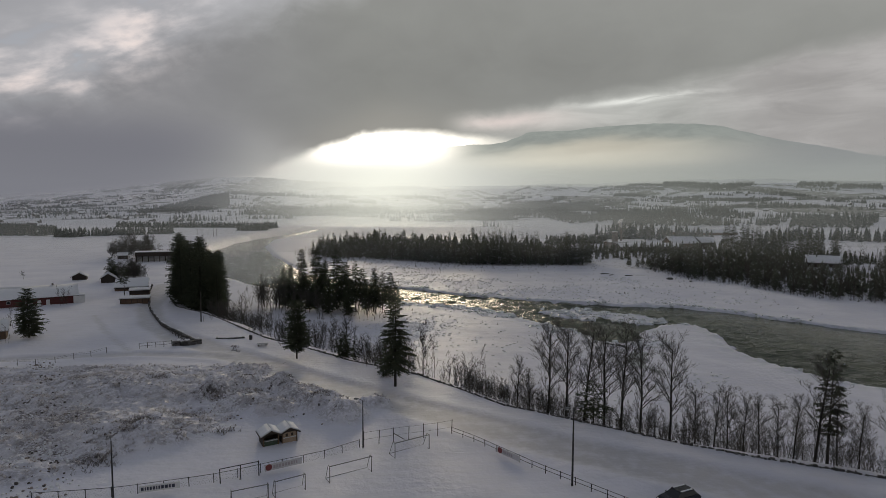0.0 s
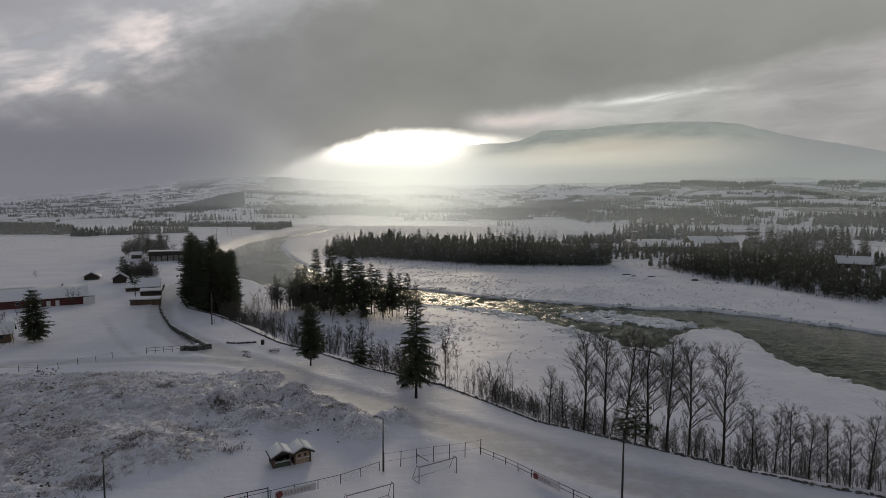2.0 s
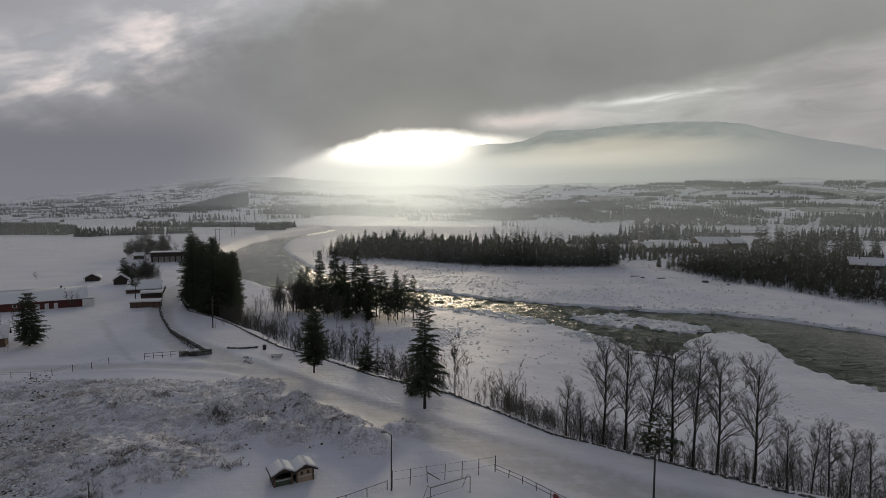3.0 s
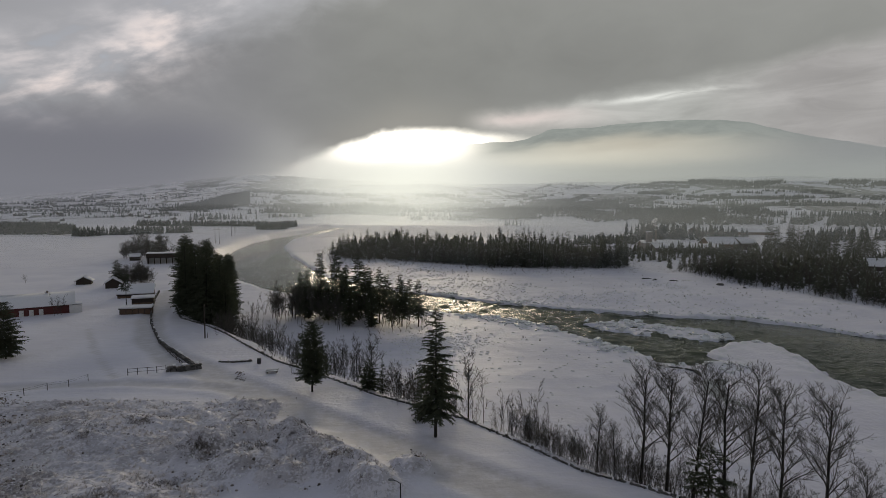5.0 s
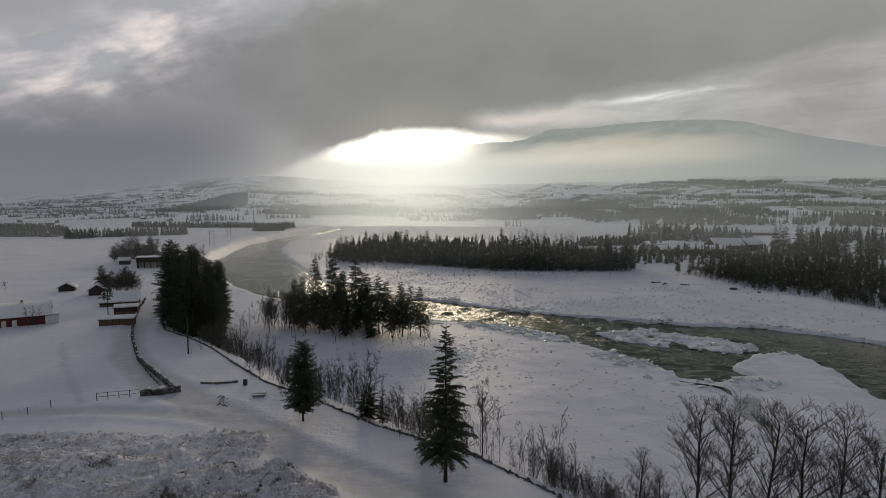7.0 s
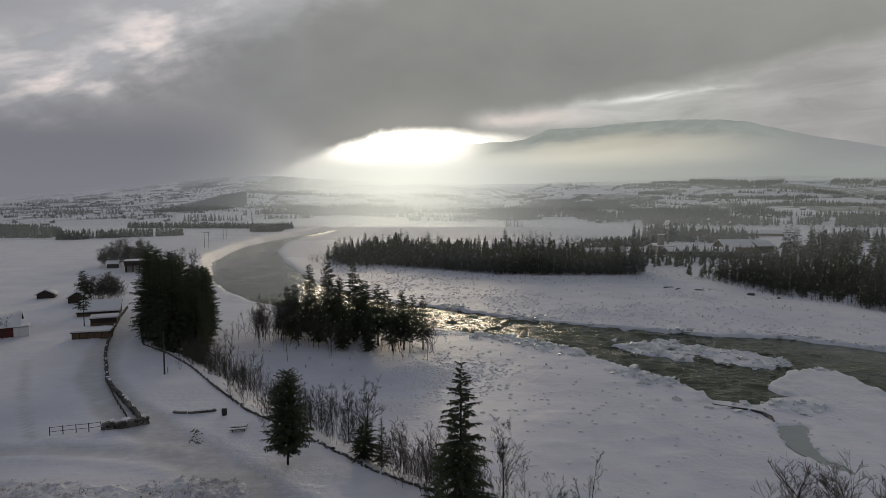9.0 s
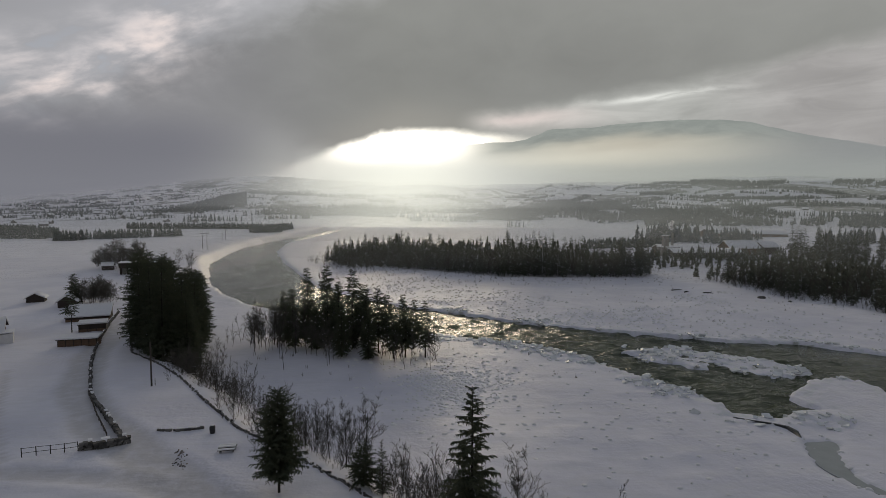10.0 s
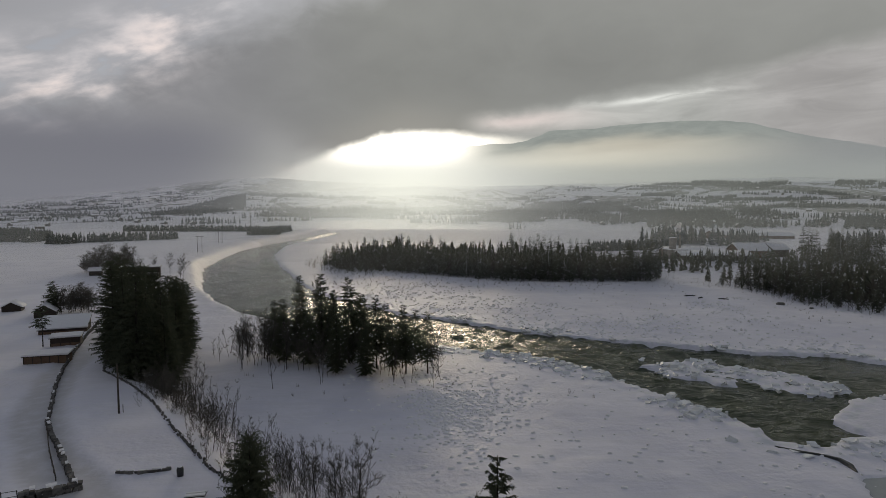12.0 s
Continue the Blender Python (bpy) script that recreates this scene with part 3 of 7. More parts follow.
def make_mountain():
    """The far glowing ridge in painted mist, out of reach behind the valley."""
    mat = bpy.data.materials.new("mountain_painted_mist")
    mat.use_nodes = True
    n = Nodes(mat.node_tree)
    at = place(n)
    sep = n.node("ShaderNodeSeparateXYZ", Vector=at)
    x, y, z = sep.outputs
    az = n.m("MULTIPLY", n.m("ARCTAN2", x, y), 57.2958)
    drift = n.noise(n.node("ShaderNodeMapping", Vector=at, Scale=(0.0011, 0.0011, 0.004)).outputs[0], 1.0, 5.0, 0.55)
    woods = n.noise(at, 0.006, 5.0, 0.6)
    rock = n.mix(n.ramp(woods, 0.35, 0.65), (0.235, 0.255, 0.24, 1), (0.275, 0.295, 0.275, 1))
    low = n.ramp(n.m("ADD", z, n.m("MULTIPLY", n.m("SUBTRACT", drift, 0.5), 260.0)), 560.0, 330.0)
    # haze painted into the emission, brightest and warmest towards the sun
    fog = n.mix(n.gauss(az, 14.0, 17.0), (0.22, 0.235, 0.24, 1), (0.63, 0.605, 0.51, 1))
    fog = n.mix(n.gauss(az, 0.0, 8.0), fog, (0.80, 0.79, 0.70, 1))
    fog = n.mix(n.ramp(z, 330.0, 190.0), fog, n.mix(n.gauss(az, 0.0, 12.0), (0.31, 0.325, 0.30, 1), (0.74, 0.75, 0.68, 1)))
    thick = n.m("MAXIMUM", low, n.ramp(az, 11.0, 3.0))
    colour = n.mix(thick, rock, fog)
    # warm patch of sunlight painted on the mist
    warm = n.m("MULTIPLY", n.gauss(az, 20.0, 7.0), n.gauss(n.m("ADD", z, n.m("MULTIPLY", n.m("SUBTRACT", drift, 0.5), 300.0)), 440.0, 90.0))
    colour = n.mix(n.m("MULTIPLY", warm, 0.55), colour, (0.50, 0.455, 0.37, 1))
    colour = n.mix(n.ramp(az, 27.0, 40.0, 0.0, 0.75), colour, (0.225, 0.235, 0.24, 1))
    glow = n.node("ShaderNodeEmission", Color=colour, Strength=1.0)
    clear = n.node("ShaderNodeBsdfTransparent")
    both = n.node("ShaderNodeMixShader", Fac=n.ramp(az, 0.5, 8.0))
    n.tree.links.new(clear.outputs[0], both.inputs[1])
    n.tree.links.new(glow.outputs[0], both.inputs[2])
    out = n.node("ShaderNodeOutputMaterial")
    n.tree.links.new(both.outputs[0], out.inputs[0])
    azs, ks = np.radians(np.linspace(-60, 66, 260)), np.linspace(0, 1, 26)
    e1 = np.interp(np.degrees(azs), SKYLINE[:, 0], SKYLINE[:, 1])
    e2 = np.interp(np.degrees(azs), SKYLINE[:, 0], SKYLINE[:, 2])
    e2 = e2 + 0.08 * ripple(np.degrees(azs) * 1.0, azs * 0, 1.7, 51) + 0.04 * ripple(np.degrees(azs), azs * 0, 0.6, 52)
    verts = []
    for k in ks:
        r = 3150 + 1150 * k
        e = np.minimum(e1, e2) - 0.5 + (e2 - np.minimum(e1, e2) + 0.5) * (k ** 0.8)
        z = r * np.tan(np.radians(e)) + 30 + (20 * ripple(np.degrees(azs) * 10, np.full_like(azs, k * 40), 9, 53)) * (1 - k)
        verts.append(np.stack([np.sin(azs) * r, 20 + np.cos(azs) * r, z], -1))
    verts = np.array(verts)
    h, w = verts.shape[:2]
    idx = np.arange(w * h).reshape(h, w)
    faces = np.stack([idx[:-1, :-1], idx[:-1, 1:], idx[1:, 1:], idx[1:, :-1]], -1).reshape(-1, 4)
    me = bpy.data.meshes.new("backdrop")
    me.from_pydata(verts.reshape(-1, 3).tolist(), [], faces.tolist())
    me.polygons.foreach_set("use_smooth", [True] * len(me.polygons))
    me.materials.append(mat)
    return tagged(new("backdrop", me), "flat-topped wooded mountain ridge, self-glowing, with low mist painted on", "mountain", kind="structure")


make_mountain()

# ---- trees ----


def conifer_parts(height, radius, seed, base=0.12, rings=26, per=8, twigs=9, droop=0.35, ragged=0.25, snow=0.0, trunk_sides=7, pointed=1.0, leaf=1.0, inner=0.18):
    """Trunk, needle fronds and lying snow of one spruce or pine, each as a Soup."""
    rng = np.random.default_rng(seed)
    trunk, crown, white = Soup(), Soup(), Soup()
    bend = rng.normal(0, 0.012 * height, 2)
    hs = np.linspace(0, 1, 7)
    line = np.stack([bend[0] * hs ** 2, bend[1] * hs ** 2, hs * height], -1)
    trunk.tube(line, 0.013 * height * (1 - 0.95 * hs) + 0.0004 * height, trunk_sides)
    verts, faces, sv, sf = [], [], [], []
    for i in range(rings):
        f = base + (0.985 - base) * (i + rng.uniform(-0.4, 0.4)) / (rings - 1)
        f = min(max(f, base), 0.985)
        up = (f - base) / (1 - base)
        reach = radius * ((1 - up) ** pointed * 0.9 + 0.10) * (0.35 + 0.65 * min(1, up * 6 + 0.1))
        count = max(5, int(per * (0.6 + 0.4 * (1 - up))))
        start = rng.uniform(0, 6.28)
        for j in range(count):
            a = start + 6.283 * j / count + rng.normal(0, 0.25)
            length = reach * (1 + min(max(rng.normal(0, ragged), -0.7), 0.4))
            if length < 0.008 * height:
                continue
            out = np.array([math.cos(a), math.sin(a), 0])
            cross = np.array([-out[1], out[0], 0])
            f2 = f + rng.normal(0, 0.35 / rings)
            foot = np.array([bend[0] * f2 * f2, bend[1] * f2 * f2, f2 * height])
            rise = rng.normal(0.10 + 0.35 * up, 0.08)
            fall = droop * (1 - 0.6 * up) * rng.uniform(0.7, 1.3)

            def along(k):
                return foot + out * length * k + np.array([0, 0, length * (rise * k - fall * k * k)])

            for m in range(twigs):
                k = inner + (1 - inner) * (m + rng.uniform(0, 0.9)) / twigs
                root = along(min(k, 1.0))
                side = 1 if m % 2 else -1
                span = length * (0.16 + 0.22 * (1 - k)) * rng.uniform(0.7, 1.35) * leaf + 0.012 * height * leaf
                tip = root + cross * side * span + out * span * rng.uniform(0.35, 0.95) + np.array([0, 0, -span * rng.uniform(0.1, 1.0)])
                wide = out * span * rng.uniform(0.28, 0.50) + np.array([0, 0, span * rng.uniform(-0.34, 0.34)])
                b = len(verts)
                verts.extend([root - wide * 0.5, root + wide * 0.6, tip + wide * 0.15, tip - wide * 0.2])
                faces.append((b, b + 1, b + 2, b + 3))
            # the branch's own spine
            b, w = len(verts), cross * (0.04 * length + 0.002 * height)
            p0, p1, p2 = along(0.0), along(0.5), along(0.97)
            verts.extend([p0 - w * 0.5, p0 + w * 0.5, p1 + w, p2, p1 - w])
            faces.append((b, b + 1, b + 2, b + 3, b + 4))
            if snow and rng.random() < snow and length > 0.5:
                k0 = rng.uniform(0.3, 0.75)
                k1 = k0 + rng.uniform(0.12, 0.25)
                c, q0, q1 = along((k0 + k1) / 2), along(k0), along(k1)
                w = cross * length * rng.uniform(0.04, 0.09)
                hgt = np.array([0, 0, 0.05 + 0.04 * length])
                b = len(sv)
                sv.extend([q0 + hgt * 0.4, c - w + hgt * 0.3, q1 + hgt * 0.3, c + w + hgt * 0.3, c + hgt * 1.6])
                sf.extend([(b, b + 1, b + 4), (b + 1, b + 2, b + 4), (b + 2, b + 3, b + 4), (b + 3, b, b + 4)])
    crown.add(verts, faces)
    if sv:
        white.add(sv, sf)
    return trunk, crown, white


def conifer(name, label, at, height, radius, seed, group="", **kw):
    kw["twigs"], kw["leaf"] = int(kw.get("twigs", 9) * 1.7), kw.get("leaf", 1.0) * 0.62      # short, close sprays
    t, c, s = conifer_parts(height, radius, seed, **kw)
    tree = thing(name, label, "tree", group, at)
    part("trunk", t, BARK, tree, flat=False)
    part("crown", c, NEEDLES, tree)
    if s.count:
        tagged(part("branch_snow", s, SNOW_CAP, tree, "white snow lying on the branches"), kind="stuff")
    return tree


def bare_parts(height, seed, stems=1, spread_=0.35, depth=4, fork=4, sides=4, thick=0.011, clear=0.25, twig_len=0.55, upright=0.55, thin=0.012, limbs=9, wiggle=0.03):
    """Stem and twigs of a leafless tree."""
    rng = np.random.default_rng(seed)
    stem, twig = Soup(), Soup()

    def grow(p, d, length, radius, lvl):
        n = 5 if lvl == 0 else (3 if lvl < 3 else 2)
        pts, q, dd = [p], p.copy(), d.copy()
        for _ in range(n - 1):
            dd = dd + rng.normal(0, wiggle if lvl == 0 else 0.09 + 0.03 * lvl, 3) + np.array([0, 0, 0.05 * upright])
            dd /= np.linalg.norm(dd)
            q = q + dd * length / (n - 1)
            pts.append(q.copy())
        rad = np.linspace(radius, max(radius * (0.32 if lvl == 0 else 0.4), thin * 0.6), n)
        (stem if lvl == 0 else twig).tube(pts, rad, sides + 2 if lvl == 0 else (sides if lvl == 1 else 3), cap=False)
        if lvl >= depth:
            return
        kids = fork + (limbs if lvl == 0 else 0)
        for i in range(kids):
            k = (clear + (1 - clear) * (i + rng.uniform(0, 1)) / kids) if lvl == 0 else rng.uniform(0.25, 1.0)
            s = k * (n - 1)
            a = int(min(s, n - 2))
            root = pts[a] + (pts[a + 1] - pts[a]) * (s - a)
            ang = rng.uniform(0, 6.283)
            out = np.array([math.cos(ang), math.sin(ang), 0])
            nd = dd * upright + out * (1.0 - upright * 0.45) * rng.uniform(0.5, 1.1) + np.array([0, 0, 0.45 * upright])
            nd /= np.linalg.norm(nd)
            ln = length * (spread_ if lvl == 0 else twig_len) * rng.uniform(0.7, 1.2) * (1.15 - 0.55 * k if lvl == 0 else 1)
            grow(root, nd, ln, max(radius * (0.42 if lvl == 0 else 0.5) * (1.1 - 0.5 * k), thin), lvl + 1)

    for i in range(stems):
        lean = rng.normal(0, 0.04 if stems == 1 else 0.14, 2)
        d = np.array([lean[0], lean[1], 1.0])
        h = height * (1 if stems == 1 else rng.uniform(0.55, 1.0))
        foot = np.array([0, 0, -0.3]) if stems == 1 else np.append(rng.normal(0, 0.26 * height, 2), -0.3)
        grow(foot, d / np.linalg.norm(d), h * 0.95, height * thick if stems == 1 else h * thick * 0.8, 0)
    return stem, twig


BARE_CACHE = {}


def bare_tree(name, label, at, kind_seed, group="", bark=None, **kw):
    key = (name, kind_seed)
    if key in BARE_CACHE:
        first = BARE_CACHE[key]
        ob = copy_thing(first, at)
        tagged(ob, label, group=group)
        return ob
    s, w = bare_parts(seed=kind_seed, **kw)
    tree = thing(name, label, "shrub" if "bush" in name else "tree", group, at)
    stem = part("stem", s, bark or BARK, tree, flat=False)
    if kw.get("stems", 1) > 1:
        tagged(stem, kind="stuff")
    tagged(part("branchwork", w, TWIG, tree, flat=False), kind="stuff")
    BARE_CACHE[key] = tree
    return tree


def upright(x, y, z=None, turn=0.0, size=1.0, sink=0.15):
    m = pose(x, y, (level(x, y) if z is None else z) - sink, 0, 0, turn)
    return m @ Matrix.Scale(size, 4) if size != 1.0 else m

# ---- woods too thick to count ----


def soup_tris(soup):
    v = np.concatenate(soup.v)
    tris = [(f[0], f[i], f[i + 1]) for f in soup.f for i in range(1, len(f) - 1)]
    return v, np.array(tris)


def scatter(name, label, category, variants, spots, mat, seed):
    """One mesh of many trees. spots: rows of x, y, z, size."""
    rng = np.random.default_rng(seed)
    vs, fs, base = [], [], 0
    for x, y, z, size in spots:
        v, f = variants[rng.integers(len(variants))]
        a = rng.uniform(0, 6.283)
        c, s = math.cos(a), math.sin(a)
        w = size * rng.uniform(0.85, 1.2)
        vs.append(np.stack([(v[:, 0] * c - v[:, 1] * s) * w + x, (v[:, 0] * s + v[:, 1] * c) * w + y, v[:, 2] * size + z - 0.3], -1))
        fs.append(f + base)
        base += len(v)
    v, f = np.concatenate(vs), np.concatenate(fs)
    me = bpy.data.meshes.new(name)
    me.vertices.add(len(v))
    me.vertices.foreach_set("co", v.ravel())
    me.loops.add(f.size)
    me.loops.foreach_set("vertex_index", f.ravel())
    me.polygons.add(len(f))
    me.polygons.foreach_set("loop_start", np.arange(0, f.size, 3))
    me.update(calc_edges=True)
    me.materials.append(mat)
    return tagged(new(name, me), label, category, kind="stuff")


def variants_of(count, seed, **kw):
    out = []
    for i in range(count):
        t, c, _ = conifer_parts(seed=seed + i, **kw)
        t.add(np.concatenate(c.v), c.f)
        out.append(soup_tris(t))
    return out


def wood_in_two(name, label, category, spots, poly, mat, seed, rim=9.0):
    """A wood whose outer rows are full trees and whose inside is plainer."""
    edge = line_distance(spots[:, 0], spots[:, 1], list(poly) + [poly[0]])
    scatter(name, label, category, MID_KIND, spots[edge < rim], mat, seed)
    return scatter("inner_wood", "spruces crowded behind the edge of the wood", category, INNER_KIND, spots[edge >= rim] * (1, 1, 1, 0.79), mat, seed + 500)


def bare_variants(count, seed, **kw):
    out = []
    for i in range(count):
        s, w = bare_parts(seed=seed + i, **kw)
        if w.count:
            s.add(np.concatenate(w.v), w.f)
        out.append(soup_tris(s))
    return out


def fill(poly, gap, seed, low, high, keep=1.0):
    """Spots spread over a polygon of the plan, with sizes."""
    rng = np.random.default_rng(seed)
    p = np.array(poly, float)
    (x0, y0), (x1, y1) = p.min(0), p.max(0)
    nx, ny = int((x1 - x0) / gap) + 1, int((y1 - y0) / gap) + 1
    gx, gy = np.meshgrid(np.arange(nx), np.arange(ny))
    x = x0 + (gx.ravel() + rng.uniform(-0.45, 0.45, gx.size)) * gap
    y = y0 + (gy.ravel() + rng.uniform(-0.45, 0.45, gx.size)) * gap
    ok = inside(x, y, [tuple(q) for q in poly]) & (rng.random(x.size) < keep)
    x, y = x[ok], y[ok]
    z = ground_height(x, y)[0]
    return np.stack([x, y, z, rng.uniform(low, high, x.size)], -1)


def far_spruce(seed, tiers=6, boughs=4, slim=0.19, stout=0.30):
    """A spruce for the far woods: ragged tiers of drooping boughs round a stem."""
    rng = np.random.default_rng(seed)
    verts, faces = [], []
    wide, step = rng.uniform(slim, stout), 0.9 / tiers
    for tier in range(tiers):
        low = 0.04 + step * tier
        up = low + step * rng.uniform(1.45, 2.0)
        for j in range(boughs):
            a = rng.uniform(0, 6.283)
            r = wide * (1.08 - 0.96 * tier / tiers) * rng.uniform(0.6, 1.25)
            spread_a = rng.uniform(0.5, 0.9) * 4.6 / (boughs + 0.6)
            b = len(verts)
            verts.extend([(0, 0, min(up, 1.0)), (r * math.cos(a - spread_a), r * math.sin(a - spread_a), low + rng.uniform(-0.03, 0.05)), (r * math.cos(a + spread_a), r * math.sin(a + spread_a), low + rng.uniform(-0.03, 0.05))])
            faces.append((b, b + 1, b + 2))
    return np.array(verts, float), np.array(faces)


FAR_KIND = [far_spruce(900 + i) for i in range(9)]
MID_KIND = variants_of(7, 800, height=1.0, radius=0.18, base=0.10, rings=20, per=7, twigs=4, ragged=0.35, pointed=0.8, droop=0.6, trunk_sides=4, leaf=0.95)
INNER_KIND = [far_spruce(820 + i, 11, 6, 0.15, 0.25) for i in range(9)]      # for the inside of the woods
BARE_KIND = bare_variants(6, 700, height=1.0, depth=2, fork=3, sides=3, thick=0.009, spread_=0.30, twig_len=0.55, upright=0.6, thin=0.0035, limbs=8, clear=0.2)

ISLAND = [(-70, 440), (-46, 388), (-24, 392), (0, 374), (33, 350), (68, 343), (100, 341), (124, 347), (128, 372), (110, 405), (60, 425), (0, 452), (-40, 470)]
wood = fill(ISLAND, 4.2, 1, 9.5, 20)
wood[:, 3] *= np.where(wood[:, 0] < -25, 0.85, 1.0) * (0.95 + 0.30 * ripple(wood[:, 0], wood[:, 1], 22, 71) + 0.12 * ripple(wood[:, 0], wood[:, 1], 7, 75))
wood_in_two("island_wood", "dense dark spruce wood with a little snow on the river island", "wood", wood, ISLAND, FOREST, 1)
scatter("island_birch_wood", "leafless grey birches among the spruces of the island", "wood", BARE_KIND, fill(ISLAND, 4.6, 2, 10, 17), BIRCH, 2)
scatter("island_thicket", "leafless thicket along the island's tip", "wood", BARE_KIND,
        fill([(-86, 448), (-60, 395), (-40, 372), (-20, 384), (-44, 392), (-66, 445)], 5, 3, 5, 10), TWIG, 3)

RIGHT = [(146, 330), (150, 284), (160, 254), (170, 216), (190, 200), (250, 158), (330, 120), (430, 150), (370, 240), (310, 302), (250, 322), (190, 338)]
GLADE = [(196, 238), (224, 222), (292, 322), (252, 344)]    # open ground in front of the grey barn
wood = fill(RIGHT, 4.6, 4, 8, 18, 0.8)
wood[:, 3] *= np.where(inside(wood[:, 0], wood[:, 1], GLADE), 0.4, 1.0)
wood[:, 3] *= 0.92 + 0.35 * ripple(wood[:, 0], wood[:, 1], 26, 72)
wood[:, 3] *= 1 + 0.4 * np.exp(-((wood[:, 0] - 255) / 35) ** 2 - ((wood[:, 1] - 330) / 50) ** 2)
wood_in_two("riverside_wood", "dark mixed spruce wood on the far river bank", "wood", wood, RIGHT, FOREST, 4, 12.0)
scatter("tall_wood", "stand of very tall dark spruces behind the riverside wood", "wood", MID_KIND, fill([(266, 415), (340, 405), (380, 470), (290, 480)], 9.5, 44, 14, 26, 0.7), FOREST, 44)
scatter("mill_thicket", "young spruces along the sawmill's yard", "wood", INNER_KIND, np.concatenate([fill([(140, 345), (180, 345), (262, 330), (330, 350), (300, 372), (200, 362)], 4.5, 45, 6, 11, 0.8), fill([(152, 432), (300, 425), (330, 470), (298, 470), (296, 452), (152, 455)], 5.0, 46, 6, 11, 0.9), fill([(120, 405), (150, 380), (262, 392), (320, 410), (150, 425)], 6.0, 47, 5, 9, 0.7)]), FOREST, 45)
scatter("field_birches", "sparse leafless birches on the fields behind the barn", "wood", BARE_KIND, fill([(310, 302), (370, 240), (560, 230), (560, 440), (330, 420)], 15, 49, 8, 15, 0.8), BIRCH, 49)
birches = fill(RIGHT, 5.0, 5, 8, 15, 0.8)
birches[:, 3] *= np.where(inside(birches[:, 0], birches[:, 1], GLADE), 0.4, 1.0)
scatter("riverside_birch_wood", "leafless grey-brown birches in the riverside wood", "wood", BARE_KIND, birches, BIRCH, 5)
scatter("bank_thicket", "leafless thicket at the edge of the far bank", "wood", BARE_KIND,
        fill([(142, 325), (146, 282), (156, 250), (167, 212), (186, 196), (192, 202), (172, 220), (160, 258), (152, 290), (150, 330)], 3.4, 6, 3, 8), TWIG, 6)


def far_woods(polys, gap, seed, low, high, keep=0.9):
    return np.concatenate([fill(p, gap, seed + i, low, high, keep) for i, p in enumerate(polys)])


def broken(polys, gap, seed, low, high):
    """Far woods with clearings and uneven heights."""
    w = far_woods(polys, gap, seed, low, high)
    k = ripple(w[:, 0], w[:, 1] * 0.5, 55, 73) + 0.6 * ripple(w[:, 0], w[:, 1], 130, 74)
    w[:, 3] *= 1 + 0.35 * k
    return w[k > -0.28]


scatter("plain_wood", "dark spruce stands beyond the snowy fields", "wood", FAR_KIND, far_woods([
    [(-620, 760), (-437, 600), (-372, 600), (-372, 640), (-520, 800)], [(-345, 575), (-325, 570), (-318, 610), (-345, 610)],
    [(-315, 596), (-262, 655), (-268, 675), (-330, 625)], [(-420, 860), (-215, 860), (-205, 885), (-440, 890)],
    [(-215, 740), (-180, 760), (-185, 790), (-220, 780)], [(150, 545), (232, 565), (235, 590), (150, 575)],
    [(-200, 760), (-190, 850), (-195, 900), (-210, 860)]], 4.2, 20, 6, 11, 0.95), FAR_FOREST, 7)
scatter("misty_wood", "frosted woods on the misty valley floor", "wood", INNER_KIND, broken([
    [(160, 1190), (350, 1160), (420, 1180), (600, 1350), (622, 1900), (350, 2000), (200, 1500)], [(420, 1080), (700, 1000), (900, 1200), (891, 1650), (640, 1700)],
    [(120, 1330), (240, 1300), (250, 1640), (130, 1600)],
    [(-420, 1330), (-250, 1500), (-120, 1650), (-150, 1720), (-300, 1600)], [(-230, 1380), (-120, 1420), (-60, 1640), (-190, 1560)],
    [(-470, 1150), (-330, 1210), (-340, 1270), (-500, 1220)], [(700, 960), (800, 900), (1000, 1100), (900, 1200)],
    [(230, 640), (330, 610), (420, 720), (300, 760)], [(380, 560), (470, 500), (620, 640), (480, 700)],
    [(150, 1100), (190, 1090), (200, 1180), (160, 1180)]], 11.0, 40, 10, 16), FAR_FOREST, 8)
scatter("hillside_wood", "dark plantation on the snowy hillside", "wood", FAR_KIND, far_woods([
    [(-660, 1430), (-520, 1540), (-511, 1680), (-680, 2230), (-725, 2120), (-700, 1800)]], 8, 60, 9, 14, 1.0), FAR_FOREST, 9)


# ---- single trees ----
conifer("spruce_tree", "tall lone spruce with a bare lower trunk on the bank edge", upright(2.1, 91.6), 18.0, 3.0, 11, base=0.15, rings=46, per=8, twigs=22, droop=0.45, ragged=0.5, snow=0.08, pointed=0.85, leaf=0.66)
conifer("spruce_tree", "dense dark spruce standing beside the riverside track", upright(-17.7, 109.9), 11.8, 2.5, 12, base=0.14, rings=50, per=11, twigs=15, droop=0.10, ragged=0.48, snow=0.04, pointed=0.42, leaf=0.75)
conifer("spruce_tree", "low dark spruce among the bushes of the bank", upright(-8.6, 112.2), 5.4, 2.3, 13, base=0.02, rings=28, per=10, twigs=14, ragged=0.4, snow=0.15, pointed=0.6, leaf=0.6)
conifer("spruce_tree", "slim young spruce among the bushes of the bank", upright(-6.3, 110.4), 6.6, 1.3, 18, base=0.03, rings=26, per=8, twigs=12, ragged=0.35, snow=0.1, leaf=0.7)
conifer("spruce_tree", "small ragged spruce behind the lone spruce", upright(0.2, 97.5), 6.2, 1.9, 19, base=0.03, rings=24, per=9, twigs=12, ragged=0.45, snow=0.1, leaf=0.7)
